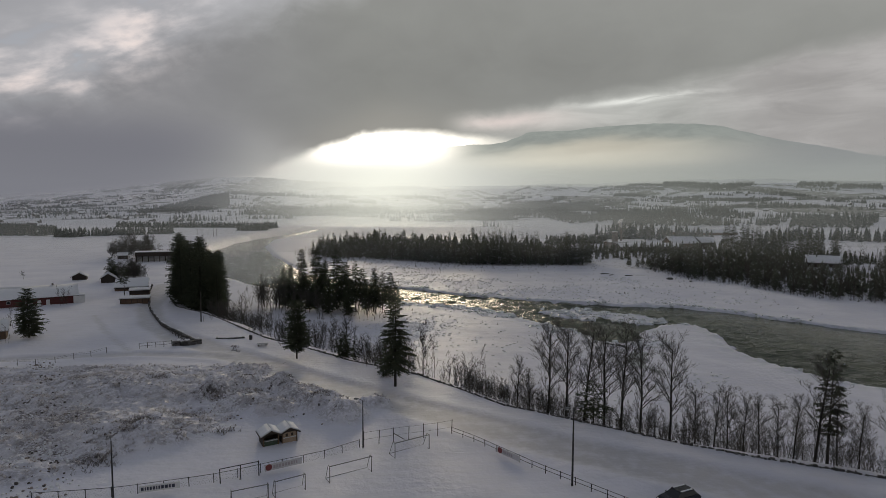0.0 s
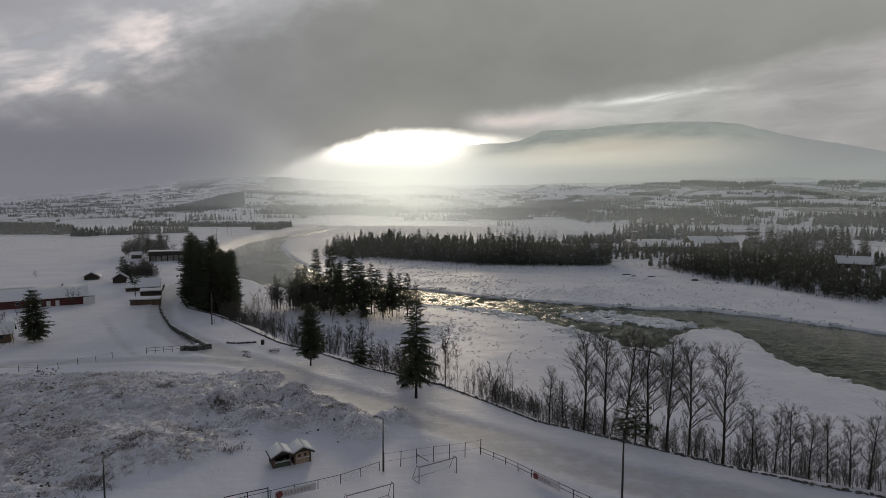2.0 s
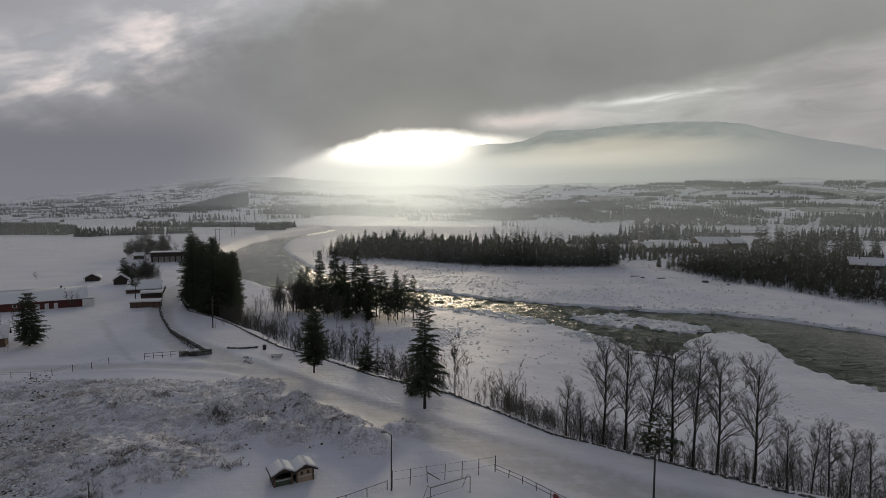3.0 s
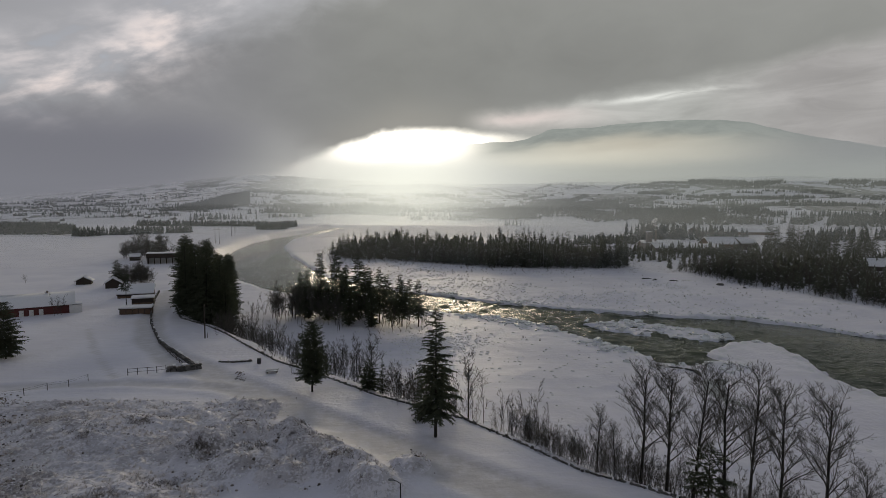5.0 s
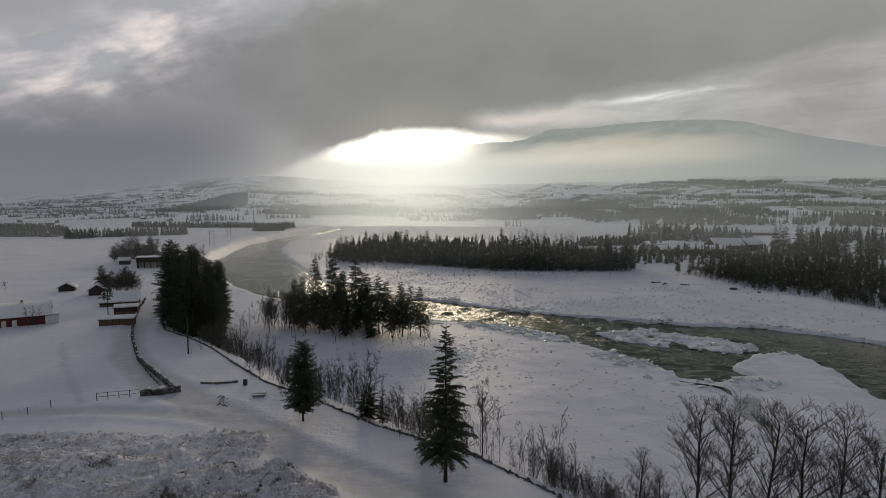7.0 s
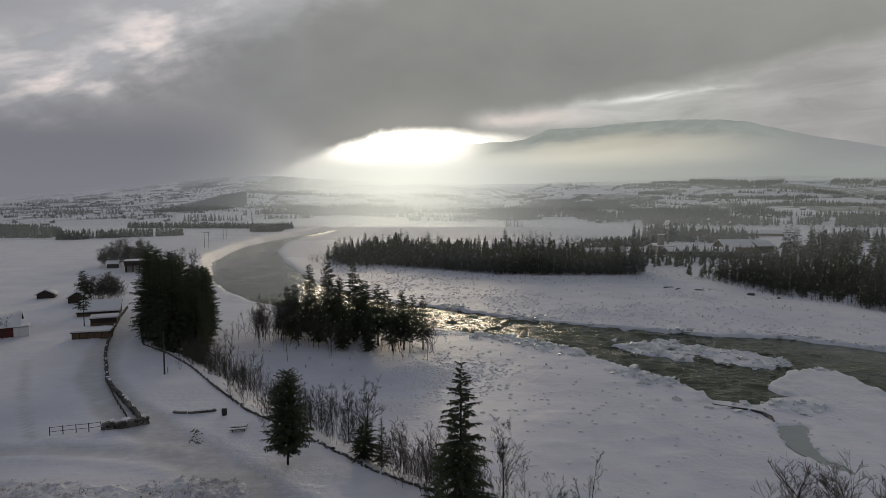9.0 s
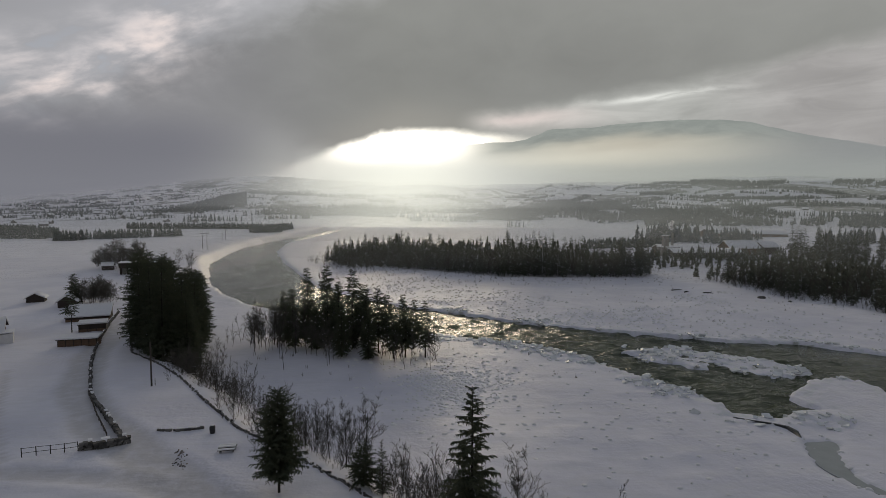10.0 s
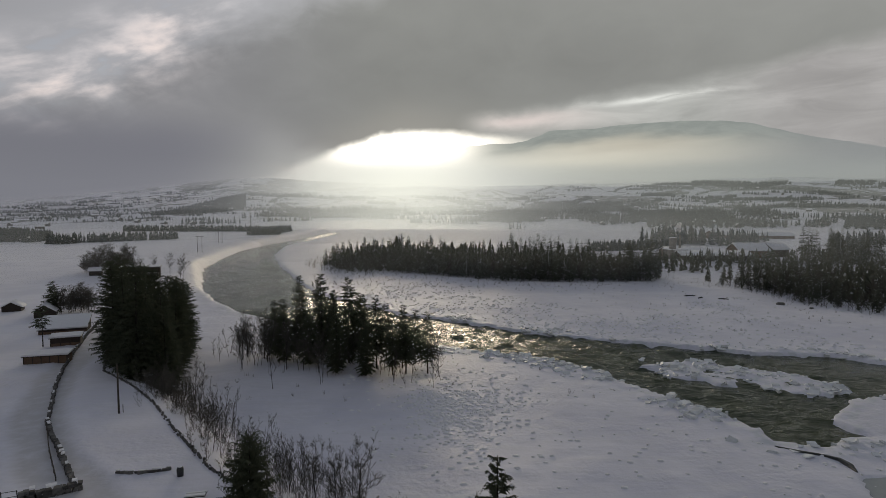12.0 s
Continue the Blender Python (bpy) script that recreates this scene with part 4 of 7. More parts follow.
conifer("pine_tree", "tall snow-dusted pine above the leafless alders", upright(56, 63), 15.0, 1.45, 14, base=0.30, rings=20, per=7, twigs=20, ragged=0.55, snow=0.4, pointed=0.25, leaf=1.0, inner=0.35, droop=0.3)
conifer("pine_tree", "small snow-laden pine among the alders", upright(31, 76.5), 6.6, 2.2, 15, base=0.2, rings=16, per=8, twigs=18, ragged=0.5, snow=0.8, pointed=0.4, leaf=0.8, inner=0.4, droop=0.2)
conifer("spruce_tree", "dark spruce with snow flecks near the red barn", upright(-82, 131), 11.5, 3.1, 16, base=0.06, rings=42, per=12, twigs=15, ragged=0.22, snow=0.06, pointed=0.42, leaf=0.65, droop=0.3)

# the thick clump of tall spruces beside the track
for i, (x, y, h, r) in enumerate([(-66, 177, 19.5, 4.2), (-61, 172, 19, 4.0), (-57, 168, 20.5, 4.2), (-70, 186, 20, 4.2), (-63, 184, 21, 4.3), (-57, 178, 20.5, 4.0), (-73, 196, 19, 4.0),
                                  (-66, 195, 20.5, 4.2), (-59, 189, 20, 4.0), (-75, 207, 18, 3.8), (-68, 206, 19, 4.0), (-62, 200, 19, 3.8), (-53, 171, 16, 3.6), (-78, 218, 17, 3.6), (-71, 217, 18, 3.8), (-66, 212, 17, 3.6)]):
    conifer("spruce_tree", "tall dark spruce in a dense clump beside the track", upright(x, y, min(level(x, y), 0)), h * 1.12, r * 1.02, 100 + i, "spruces of the clump", base=0.02, rings=50, per=11, twigs=13, leaf=0.62, ragged=0.15, snow=0.0, pointed=0.42, droop=0.2)

# the grove on the river flat
rng = np.random.default_rng(5)
for i, (x, y, h, r) in enumerate([(-33, 201, 15.5, 2.8), (-27, 197, 16, 2.9), (-20, 194, 17, 3.0), (-13, 190, 14.5, 2.8), (-6, 187, 12.5, 2.6), (-1, 188, 12, 2.4), (-36, 196, 13, 2.5), 
                                  (-17, 200, 14.5, 2.6), (-4, 194, 12, 2.3), (-22, 187, 10, 2.2), (-25, 203, 13, 2.6), (-11, 195, 12.5, 2.6), (-29, 193, 10, 2.4), (-7, 191, 11, 2.4), (-15, 185, 9, 2.0), (-40, 203, 11, 2.3), (-19, 205, 13, 2.4), (-9, 186, 9.5, 2.1), (-27, 210, 12, 2.3)]):
    conifer("spruce_tree", "snow-flecked spruce of the grove on the river flat", upright(x, y), h * rng.uniform(1.1, 1.4), r * 1.15, 140 + i, "spruces of the river grove", base=0.06 if x < -14 else 0.2, rings=48 if x < -14 else 38, per=9, twigs=11, leaf=0.9 if x < -14 else 0.75, ragged=0.5, snow=0.08, pointed=0.6, droop=0.4)
for i in range(26):
    x, y = rng.uniform(-50, -4), rng.uniform(183, 212)
    if abs((x + 26) * 0.42 + (y - 197)) > 13:
        continue
    bare_tree("birch_tree", "leafless birch at the edge of the river grove", upright(x, y, turn=rng.uniform(0, 360), size=rng.uniform(0.6, 1.0)), 300 + i % 4, "birches of the river grove",
              height=10.0, depth=4, fork=4, thick=0.011, thin=0.016)

for i, (x, y, k) in enumerate([(-50, 206, 1.5), (-46, 202, 1.7), (-44, 208, 1.9), (-41, 199, 1.7), (-48, 211, 1.6), (-38, 206, 2.0), (-43, 195, 1.3), (-36, 192, 1.3), (-30, 208, 2.0), (-20, 186, 1.2), (-11, 183, 1.0), (-3, 184, 1.1)]):
    bare_tree("willow_bush", "dense leafless willow at the grove's edge", upright(x, y, turn=33 * i, size=k), 440 + i % 6, "willows of the river grove",
              height=6.0, stems=7, depth=3, fork=3, thick=0.006, clear=0.15, upright=0.7, thin=0.011, spread_=0.22, twig_len=0.6, limbs=6, wiggle=0.05)

for i, (x, y, k) in enumerate([(-47, 203, 0.8), (-45, 198, 0.75), (-43, 204, 0.95), (-42, 200, 0.9), (-40, 196, 0.85), (-44, 209, 0.9), (-39, 201, 1.0), (-37, 195, 0.8), (-34, 190, 0.75), (-31, 189, 0.7), (-48, 207, 0.7), (-26, 187, 0.6)]):
    bare_tree("birch_tree", "twiggy leafless birch crowding the grove's edge", upright(x, y, turn=71 * i, size=k * 1.4), 300 + i % 4, "birches of the river grove", height=10.0)

# leafless alders on the slope below the fence
for i, (x, y, h) in enumerate([(25.6, 81.6, 12.4), (27.9, 79.8, 12.6), (30.1, 78.2, 12.8), (32.5, 76.4, 13.2), (34.5, 75, 13), (36.6, 73.4, 13), (39.8, 71.2, 12.8), (53.5, 62.0, 11.5), (60.5, 57.6, 11),
                               (21.5, 84.6, 7), (23.2, 83.4, 6.2), (42.4, 69.4, 7.2), (44.2, 68, 6.8), (45.6, 67.2, 7.4), (47, 66, 6.5), (48.6, 65.2, 7.0), (50.2, 64, 6.6), (51.7, 63.2, 7.2), (55.4, 60.8, 7), (57.4, 59.8, 6.6)]):
    bare_tree("alder_tree", "tall leafless alder with a fine twiggy crown", upright(x, y, level(x, y) - 0.2, turn=i * 67, size=h / 13), 400 + i % 5, "alders below the fence",
              height=15.0, depth=4, fork=4, thick=0.0135, clear=0.30, spread_=0.27, twig_len=0.58, upright=0.57, thin=0.013, limbs=20, wiggle=0.035)
for i in range(135):
    k = i / 134 + rng.uniform(-0.01, 0.01)
    x, y = np.interp(k, np.linspace(0, 1, 6), [12, 18, 26, 38, 50, 64]), np.interp(k, np.linspace(0, 1, 6), [94, 86, 79.5, 70.5, 63, 55])
    off = rng.uniform(0.3, 1.0) ** 2 * 6.0
    x, y = x + off * 0.55, y + off * 0.83
    bare_tree("alder_bush", "leafless alder bush on the river slope", upright(x, y, turn=rng.uniform(0, 360), size=rng.uniform(0.7, 1.15) * (0.85 if k < 0.3 and i > 7 else 1.0)), 420 + i % 8, "alder bushes on the slope",
              height=5.6, stems=7, depth=3, fork=3, thick=0.0060, clear=0.2, upright=0.62, thin=0.009, spread_=0.24, twig_len=0.6, limbs=6, wiggle=0.04)
# bushes along the bank farther on
for i in range(46):
    k = rng.uniform(0, 1)
    x, y = np.interp(k, [0, 0.35, 0.7, 1], [4, -14, -28, -54]), np.interp(k, [0, 0.35, 0.7, 1], [100, 118, 132, 164])
    off = rng.uniform(0.8, 5.0)
    x, y = x + off * 0.66, y + off * 0.75
    bare_tree("willow_bush", "leafless willow bush on the river bank", upright(x, y, turn=rng.uniform(0, 360), size=rng.uniform(0.4, 0.85)), 440 + i % 6, "willow bushes on the bank",
              height=6.0, stems=7, depth=3, fork=3, thick=0.006, clear=0.15, upright=0.7, thin=0.011, spread_=0.22, twig_len=0.6, limbs=6, wiggle=0.05)
for x, y, s in [(7, 98, 0.9), (-9, 117, 0.95), (-11.5, 119, 0.8), (-4, 112, 0.6), (1, 104, 0.6), (-14, 121, 0.7)]:
    bare_tree("birch_tree", "slender leafless birch on the bank", upright(x, y, turn=x * 30, size=s), 300, "birches on the bank", height=10.0, depth=4, fork=4, thick=0.011, thin=0.016)
for i, (x, y, k) in enumerate([(-5.5, 109.6, 0.9), (-4.6, 108.4, 1.0), (-4.0, 109.4, 0.95), (-3.0, 107.2, 1.05), (-2.2, 106.2, 0.95), (-1.4, 107.4, 1.0), (-0.8, 104.8, 1.0), (0.2, 104.0, 0.9), (1.2, 103.2, 0.95),
                               (2.0, 101.8, 0.8), (-2.6, 108.8, 0.9), (0.6, 105.6, 0.85), (3.6, 100.2, 0.7), (-12.5, 116.6, 0.6), (-14.0, 118.2, 0.65)]):
    bare_tree("alder_bush", "upright leafless alder bush beside the lone spruce", upright(x, y, turn=57 * i, size=k), 420 + i % 8, "alder bushes beside the spruce", height=5.6)
bare_tree("willow_bush", "round leafless willow bush below the fence", upright(13.5, 97, turn=10, size=0.75), 441, height=5.5)

# trees round the sheds and the pavilion
conifer("pine_tree", "small pine with a bare trunk in front of the sheds", upright(-90, 191), 10.6, 2.1, 17, base=0.45, rings=12, per=8, twigs=10, ragged=0.4, snow=0.35, pointed=0.6)
for i, (x, y, h, r) in enumerate([(-118, 238, 9.5, 2.6), (-114, 232, 8.5, 2.2)]):
    conifer("spruce_tree", "bushy spruce flecked with snow beside the huts", upright(x, y), h, r, 180 + i, "spruces beside the huts", base=0.03, rings=26, per=10, twigs=12, ragged=0.3, snow=0.15, pointed=0.4, leaf=0.8)
for i, (x, y, k) in enumerate([(-172, 350, 1.5), (-167, 345, 1.6), (-162, 352, 1.4), (-156, 345, 1.5), (-150, 338, 1.2)]):
    bare_tree("sallow_bush", "large round leafless bush beside the pavilion", upright(x, y, turn=40 * i, size=k), 460 + i % 3, "bushes beside the pavilion",
              height=7.0, stems=8, depth=3, fork=6, thick=0.009, clear=0.1, upright=0.5, thin=0.014, spread_=0.4)
for i, (x, y, k) in enumerate([(-113, 236, 0.75), (-109, 234, 0.8), (-106, 236, 0.7), (-110, 239, 0.8)]):
    bare_tree("sallow_bush", "round leafless bush beside the small huts", upright(x, y, turn=61 * i, size=k), 460 + i % 3, "bushes beside the huts", height=7.0)
for i, (x, y, k) in enumerate([(-146, 336, 1.15), (-140, 337, 1.25), (-134, 338, 1.2), (-128, 341, 1.25), (-122, 342, 1.1), (-118, 330, 1.0), (-126, 348, 1.2)]):
    bare_tree("birch_tree", "leafless birch behind the pavilion", upright(x, y, turn=50 * i, size=k), 300 + i % 4, "birches behind the pavilion", height=10.0)
bare_tree("birch_tree", "small lone leafless tree in the snowfield", upright(-154, 240, turn=10, size=0.5), 301, height=10.0)
for i, (x, y, k) in enumerate([(-96, 141, 0.6), (-86, 126, 0.45), (-100, 178, 0.7)]):
    bare_tree("willow_bush", "leafless garden bush near the barn", upright(x, y, turn=70 * i, size=k), 442 + i, "garden bushes", height=6.0)
# thicket that trails down the slope from the spruce clump
rng = np.random.default_rng(61)
for i in range(36):
    k = rng.uniform(0, 1)
    x, y = -34 - 22 * k + rng.uniform(0.5, 4.5), 140 + 27 * k + rng.uniform(0, 3)
    bare_tree("willow_bush", "tall leafless willow thicket on the bank slope", upright(x, y, turn=rng.uniform(0, 360), size=rng.uniform(0.32, 0.62)), 440 + i % 6, "willows on the bank slope", height=6.0)

# ---- materials of built things ----
RED_WALL = simple("red_boarded_wall", (0.10, 0.028, 0.026), 0.8, vary=0.3, size=0.6, relief=0.02, relief_size=6.0)
DARK_WALL = simple("dark_stained_boards", (0.045, 0.035, 0.028), 0.85, vary=0.35, size=0.8, relief=0.02, relief_size=6.0)
BROWN_WALL = simple("weathered_brown_boards", (0.13, 0.085, 0.055), 0.85, vary=0.35, size=0.8, relief=0.02, relief_size=6.0)
GREEN_PANEL = simple("dull_green_panel", (0.05, 0.075, 0.05), 0.7, vary=0.2, size=2.0)
TAN_PANEL = simple("pale_tan_panel", (0.36, 0.27, 0.19), 0.75, vary=0.25, size=2.5)
WHITE_WALL = simple("white_painted_boards", (0.66, 0.66, 0.66), 0.75, vary=0.1, size=1.0)
GREY_METAL = simple("galvanised_steel", (0.20, 0.21, 0.22), 0.5, 0.7, vary=0.2, size=2.0)
DARK_METAL = simple("dark_weathered_steel", (0.05, 0.05, 0.052), 0.55, 0.5, vary=0.25, size=2.0)
POST_WOOD = simple("wet_fence_wood", (0.06, 0.05, 0.042), 0.85, vary=0.4, size=2.0)
STONE = simple("dark_field_stone", (0.10, 0.098, 0.095), 0.85, vary=0.45, size=0.9, relief=0.03, by_island=0.7)
BRICK_GREY = simple("sooty_concrete", (0.22, 0.20, 0.185), 0.85, vary=0.25, size=0.3)
PANE = simple("dark_window_pane", (0.02, 0.023, 0.026), 0.12, vary=0.2, size=1.0)
NET = simple("white_goal_net", (0.55, 0.56, 0.57), 0.8, vary=0.1)
GOAL_PAINT = simple("white_goal_paint", (0.19, 0.195, 0.20), 0.6, vary=0.15)
BOARD_PALE = simple("faded_pale_board", (0.55, 0.54, 0.56), 0.6, vary=0.15, size=1.5)
SIGN_RED = simple("dull_red_sign", (0.20, 0.045, 0.045), 0.55, vary=0.2)
FADED_RED = simple("faded_red_print", (0.40, 0.36, 0.37), 0.6, vary=0.2)
INK = simple("dark_board_print", (0.04, 0.045, 0.07), 0.6, vary=0.2)
CAR_PAINT = simple("dark_blue_car_paint", (0.012, 0.014, 0.020), 0.25, 0.3, vary=0.2)
TYRE = simple("black_rubber", (0.02, 0.02, 0.02), 0.8, vary=0.2)
LAMP_GLASS = simple("milky_lamp_glass", (0.6, 0.6, 0.58), 0.3, vary=0.05)
PLASTIC = simple("black_bin_plastic", (0.025, 0.026, 0.028), 0.5, vary=0.2)


def at_angle(x, y, degrees_, z=None, sink=0.1):
    return pose(x, y, (level(x, y) if z is None else z) - sink, 0, 0, degrees_)


def gable_solid(w, d, h, top, lip=0.0, z0=0.0):
    """A house body: walls to h, gables to top; ridge along x."""
    s = Soup()
    v = [(-w / 2, -d / 2, z0), (w / 2, -d / 2, z0), (w / 2, d / 2, z0), (-w / 2, d / 2, z0), (-w / 2, -d / 2, h), (w / 2, -d / 2, h), (w / 2, d / 2, h), (-w / 2, d / 2, h), (-w / 2, 0, top), (w / 2, 0, top)]
    s.add(v, [(0, 1, 5, 4), (2, 3, 7, 6), (1, 2, 6, 9, 5), (3, 0, 4, 8, 7), (4, 5, 9, 8), (6, 7, 8, 9), (3, 2, 1, 0)])
    return s


def roof_slab(w, d, h, top, over, thick, side, lift=0.0, wavy=0.0, seed=0):
    """One slope of a gable roof, with thickness; rounded along the eave when it is snow."""
    s = Soup()
    rng = np.random.default_rng(seed)
    run, slope = d / 2 + over, (top - h) / (d / 2)
    n = 14 if wavy else 1
    xs = np.linspace(-w / 2 - over, w / 2 + over, n + 1)
    ks = np.array([0.0, 0.5, 0.9, 1.0]) if wavy else np.array([0.0, 1.0])
    verts = []
    for x in xs:
        t = thick * (1 + (rng.normal(0, wavy) if wavy else 0))
        for k in ks:
            yy = side * run * k
            zz = top - slope * run * k + lift
            verts.append((x, yy, zz))
            verts.append((x, yy * (0.985 if k == 1 and wavy else 1), zz + t * (1.0 if k < 0.95 or not wavy else 0.35)))
    m = len(ks) * 2
    faces = []
    for i in range(n):
        a, b = i * m, (i + 1) * m
        for j in range(len(ks) - 1):
            faces.append((a + 2 * j + 1, b + 2 * j + 1, b + 2 * j + 3, a + 2 * j + 3))
            faces.append((a + 2 * j, a + 2 * j + 2, b + 2 * j + 2, b + 2 * j))
        faces.append((a + m - 2, a + m - 1, b + m - 1, b + m - 2))
        faces.append((a, b, b + 1, a + 1))
    for e in (0, n * m):
        for j in range(len(ks) - 1):
            faces.append((e + 2 * j, e + 2 * j + 1, e + 2 * j + 3, e + 2 * j + 2))
    s.add(verts, faces)
    return s


def box_part(name, centre, size, mat, parent, label=""):
    s = Soup()
    s.box(centre, size)
    return part(name, s, mat, parent, label)


def window_part(parent, centre, w, h, facing_y=True):
    """A pane in a frame on a wall that faces -y (or +x)."""
    x, y, z = centre
    size = (w, 0.08, h) if facing_y else (0.08, w, h)
    f = box_part("window", centre, size, WHITE_WALL, parent, "white-framed window")
    inner = (w - 0.16, 0.10, h - 0.16) if facing_y else (0.10, w - 0.16, h - 0.16)
    box_part("pane", (x, y - 0.006, z) if facing_y else (x + 0.006, y, z), inner, PANE, f)


def gable_house(name, label, category, at, w, d, h, top, wall, snow=0.35, over=0.35, windows=0, door=False, group="", seed=0):
    t = thing(name, label, category, group, at)
    part("wall", gable_solid(w, d, h, top, z0=-1.0), wall, t)
    for side in (-1, 1):
        r = part("roof", roof_slab(w, d, h, top, over, 0.12, side, 0.02), DARK_WALL, t)
        part("roof_snow", roof_slab(w, d, h, top, over + 0.1, snow, side, 0.145, 0.12, seed + side + 2), SNOW_CAP, r, "thick white snow", flat=False)
    for i in range(windows):
        x = -w / 2 + w * (i + 0.5) / windows
        window_part(t, (x, -d / 2 - 0.02, h * 0.6), 1.0, 1.0)
    if door:
        dr = box_part("door", (w * 0.3, -d / 2 - 0.03, 1.0), (0.95, 0.07, 2.0), BROWN_WALL, t)
        box_part("door_handle", (w * 0.3 + 0.35, -d / 2 - 0.09, 1.0), (0.12, 0.05, 0.04), GREY_METAL, dr)
    return t


# ---- buildings on the near side ----
def red_barn():
    t = gable_house("red_barn", "long low red boarded barn under a thick snow roof", "barn", at_angle(-117.4, 175.4, 32), 36, 11, 2.5, 4.9, RED_WALL, 0.45, 0.5, seed=3)
    for x in (6.2, 8.4, 10.6):
        d = box_part("door", (x, -5.53, 0.8), (1.0, 0.08, 1.7), WHITE_WALL, t, "pale plank door")
        box_part("door_handle", (x + 0.3, -5.6, 0.9), (0.05, 0.06, 0.25), DARK_METAL, d)
    for x in (-14, -9, -4, 1):
        window_part(t, (x, -5.52, 1.5), 1.0, 0.8)
    a = part("porch", gable_solid(3.0, 3.4, 2.2, 2.6, z0=-1.0), WHITE_WALL, t, "white boarded lean-to porch")
    a.matrix_local = pose(18.6, -4.6, 0)
    s = Soup()
    s.box((0, 0, 2.62), (3.3, 3.7, 0.3))
    part("porch_snow", s, SNOW_CAP, a)
    v = Soup()
    v.box((0, 0, 0), (0.5, 0.5, 1.6))
    c = part("chimney", v, BRICK_GREY, t)
    c.matrix_local = pose(12, 0, 5.2)


red_barn()
gable_house("hut", "small dark timber hut with a snowy roof", "hut", at_angle(-131, 239, 112), 4.0, 5.0, 1.5, 2.9, DARK_WALL, 0.4, 0.5, seed=5)
gable_house("hut", "dark open-fronted timber hut under snow", "hut", at_angle(-114.5, 229, 115), 4.5, 5.0, 2.0, 3.7, DARK_WALL, 0.4, 0.5, seed=6)
gable_house("hut", "tiny dark hut beside the bushes", "hut", at_angle(-160, 334, 20), 5.0, 4.0, 2.4, 3.6, DARK_WALL, 0.3, 0.3, seed=7)
gable_house("cabin", "low brown cabin with deep roof snow beside a spruce", "cabin", at_angle(-91, 131, 30), 7.0, 5.0, 2.3, 3.8, BROWN_WALL, 0.45, 0.6, windows=2, door=True, seed=8)


def pavilion():
    t = thing("pavilion", "dark flat-roofed pavilion with white-edged posts in front", "pavilion", at=at_angle(-135, 321, 20))
    w, d, h = 21.0, 8.0, 5.2
    box_part("back_wall", (0, d / 2 - 0.1, h / 2 - 0.5), (w, 0.2, h + 1), DARK_WALL, t)
    for sx in (-1, 1):
        box_part("side_wall", (sx * (w / 2 - 0.1), 0.2, h / 2 - 0.5), (0.2, d - 0.6, h + 1), DARK_WALL, t)
    box_part("inner_wall", (0, 1.0, 1.4), (w - 0.5, 0.2, 3.8), WHITE_WALL, t, "pale inner wall")
    box_part("fascia", (0, -d / 2, h - 1.0), (w + 0.6, 0.3, 2.2), DARK_WALL, t)
    for i in range(8):
        box_part("post", (-w / 2 + 0.6 + i * (w - 1.2) / 7, -d / 2, 1.3), (0.45, 0.3, 3.9), DARK_WALL, t)
    r = box_part("roof", (0, 0, h + 0.1), (w + 1, d + 1, 0.2), DARK_WALL, t)
    box_part("roof_snow", (0, 0, h + 0.36), (w + 0.9, d + 0.9, 0.3), SNOW_CAP, r, "white snow sheet")


pavilion()


def lean_shed(name, label, at, w, d, front, back, wall, fascia=0.4, snow=0.35, pillars=0):
    """A shed whose one-pitch roof falls towards -y."""
    t = thing(name, label, "shed", at=at)
    s = Soup()
    s.add([(-w / 2, -d / 2, -0.5), (w / 2, -d / 2, -0.5), (w / 2, d / 2, -0.5), (-w / 2, d / 2, -0.5), (-w / 2, -d / 2, front), (w / 2, -d / 2, front), (w / 2, d / 2, back), (-w / 2, d / 2, back)],
          [(0, 1, 5, 4), (1, 2, 6, 5), (2, 3, 7, 6), (3, 0, 4, 7), (4, 5, 6, 7), (3, 2, 1, 0)])
    part("wall", s, wall, t)
    pitch = math.atan2(back - front, d)
    r = Soup()
    r.box((0, 0, (front + back) / 2 + 0.09), (w + 0.5, (d + 0.6) / math.cos(pitch), 0.14), 0.0, pitch)
    roof = part("roof", r, DARK_WALL, t)
    r = Soup()
    r.box((0, 0.05, (front + back) / 2 + 0.17 + snow / 2), (w + 0.4, (d + 0.5) / math.cos(pitch), snow), 0.0, pitch)
    part("roof_snow", r, SNOW_CAP, roof, "smooth snow on the roof")
    box_part("base_board", (0, -d / 2 - 0.05, 0.4), (w, 0.08, 0.7), BROWN_WALL, t)
    for i in range(pillars):
        box_part("post", (-w / 2 + 0.1 + i * (w - 0.2) / (pillars - 1), -d / 2 - 0.06, front / 2 - 0.2), (0.14, 0.14, front + 0.4), DARK_WALL, t)
    return t


lean_shed("shed", "long shed with a broad snow-covered roof slope", at_angle(-95.5, 208, 21), 10.5, 6.0, 1.2, 3.4, DARK_WALL)
lean_shed("shed", "small dark equipment shed capped with snow", at_angle(-86, 193.2, 21), 6.0, 2.6, 1.9, 2.2, DARK_WALL, pillars=4)
lean_shed("spectator_shelter", "low brown open-fronted spectator shelter with a snow cap", at_angle(-80.6, 178.5, 13), 8.0, 2.6, 1.55, 1.8, BROWN_WALL, pillars=6)


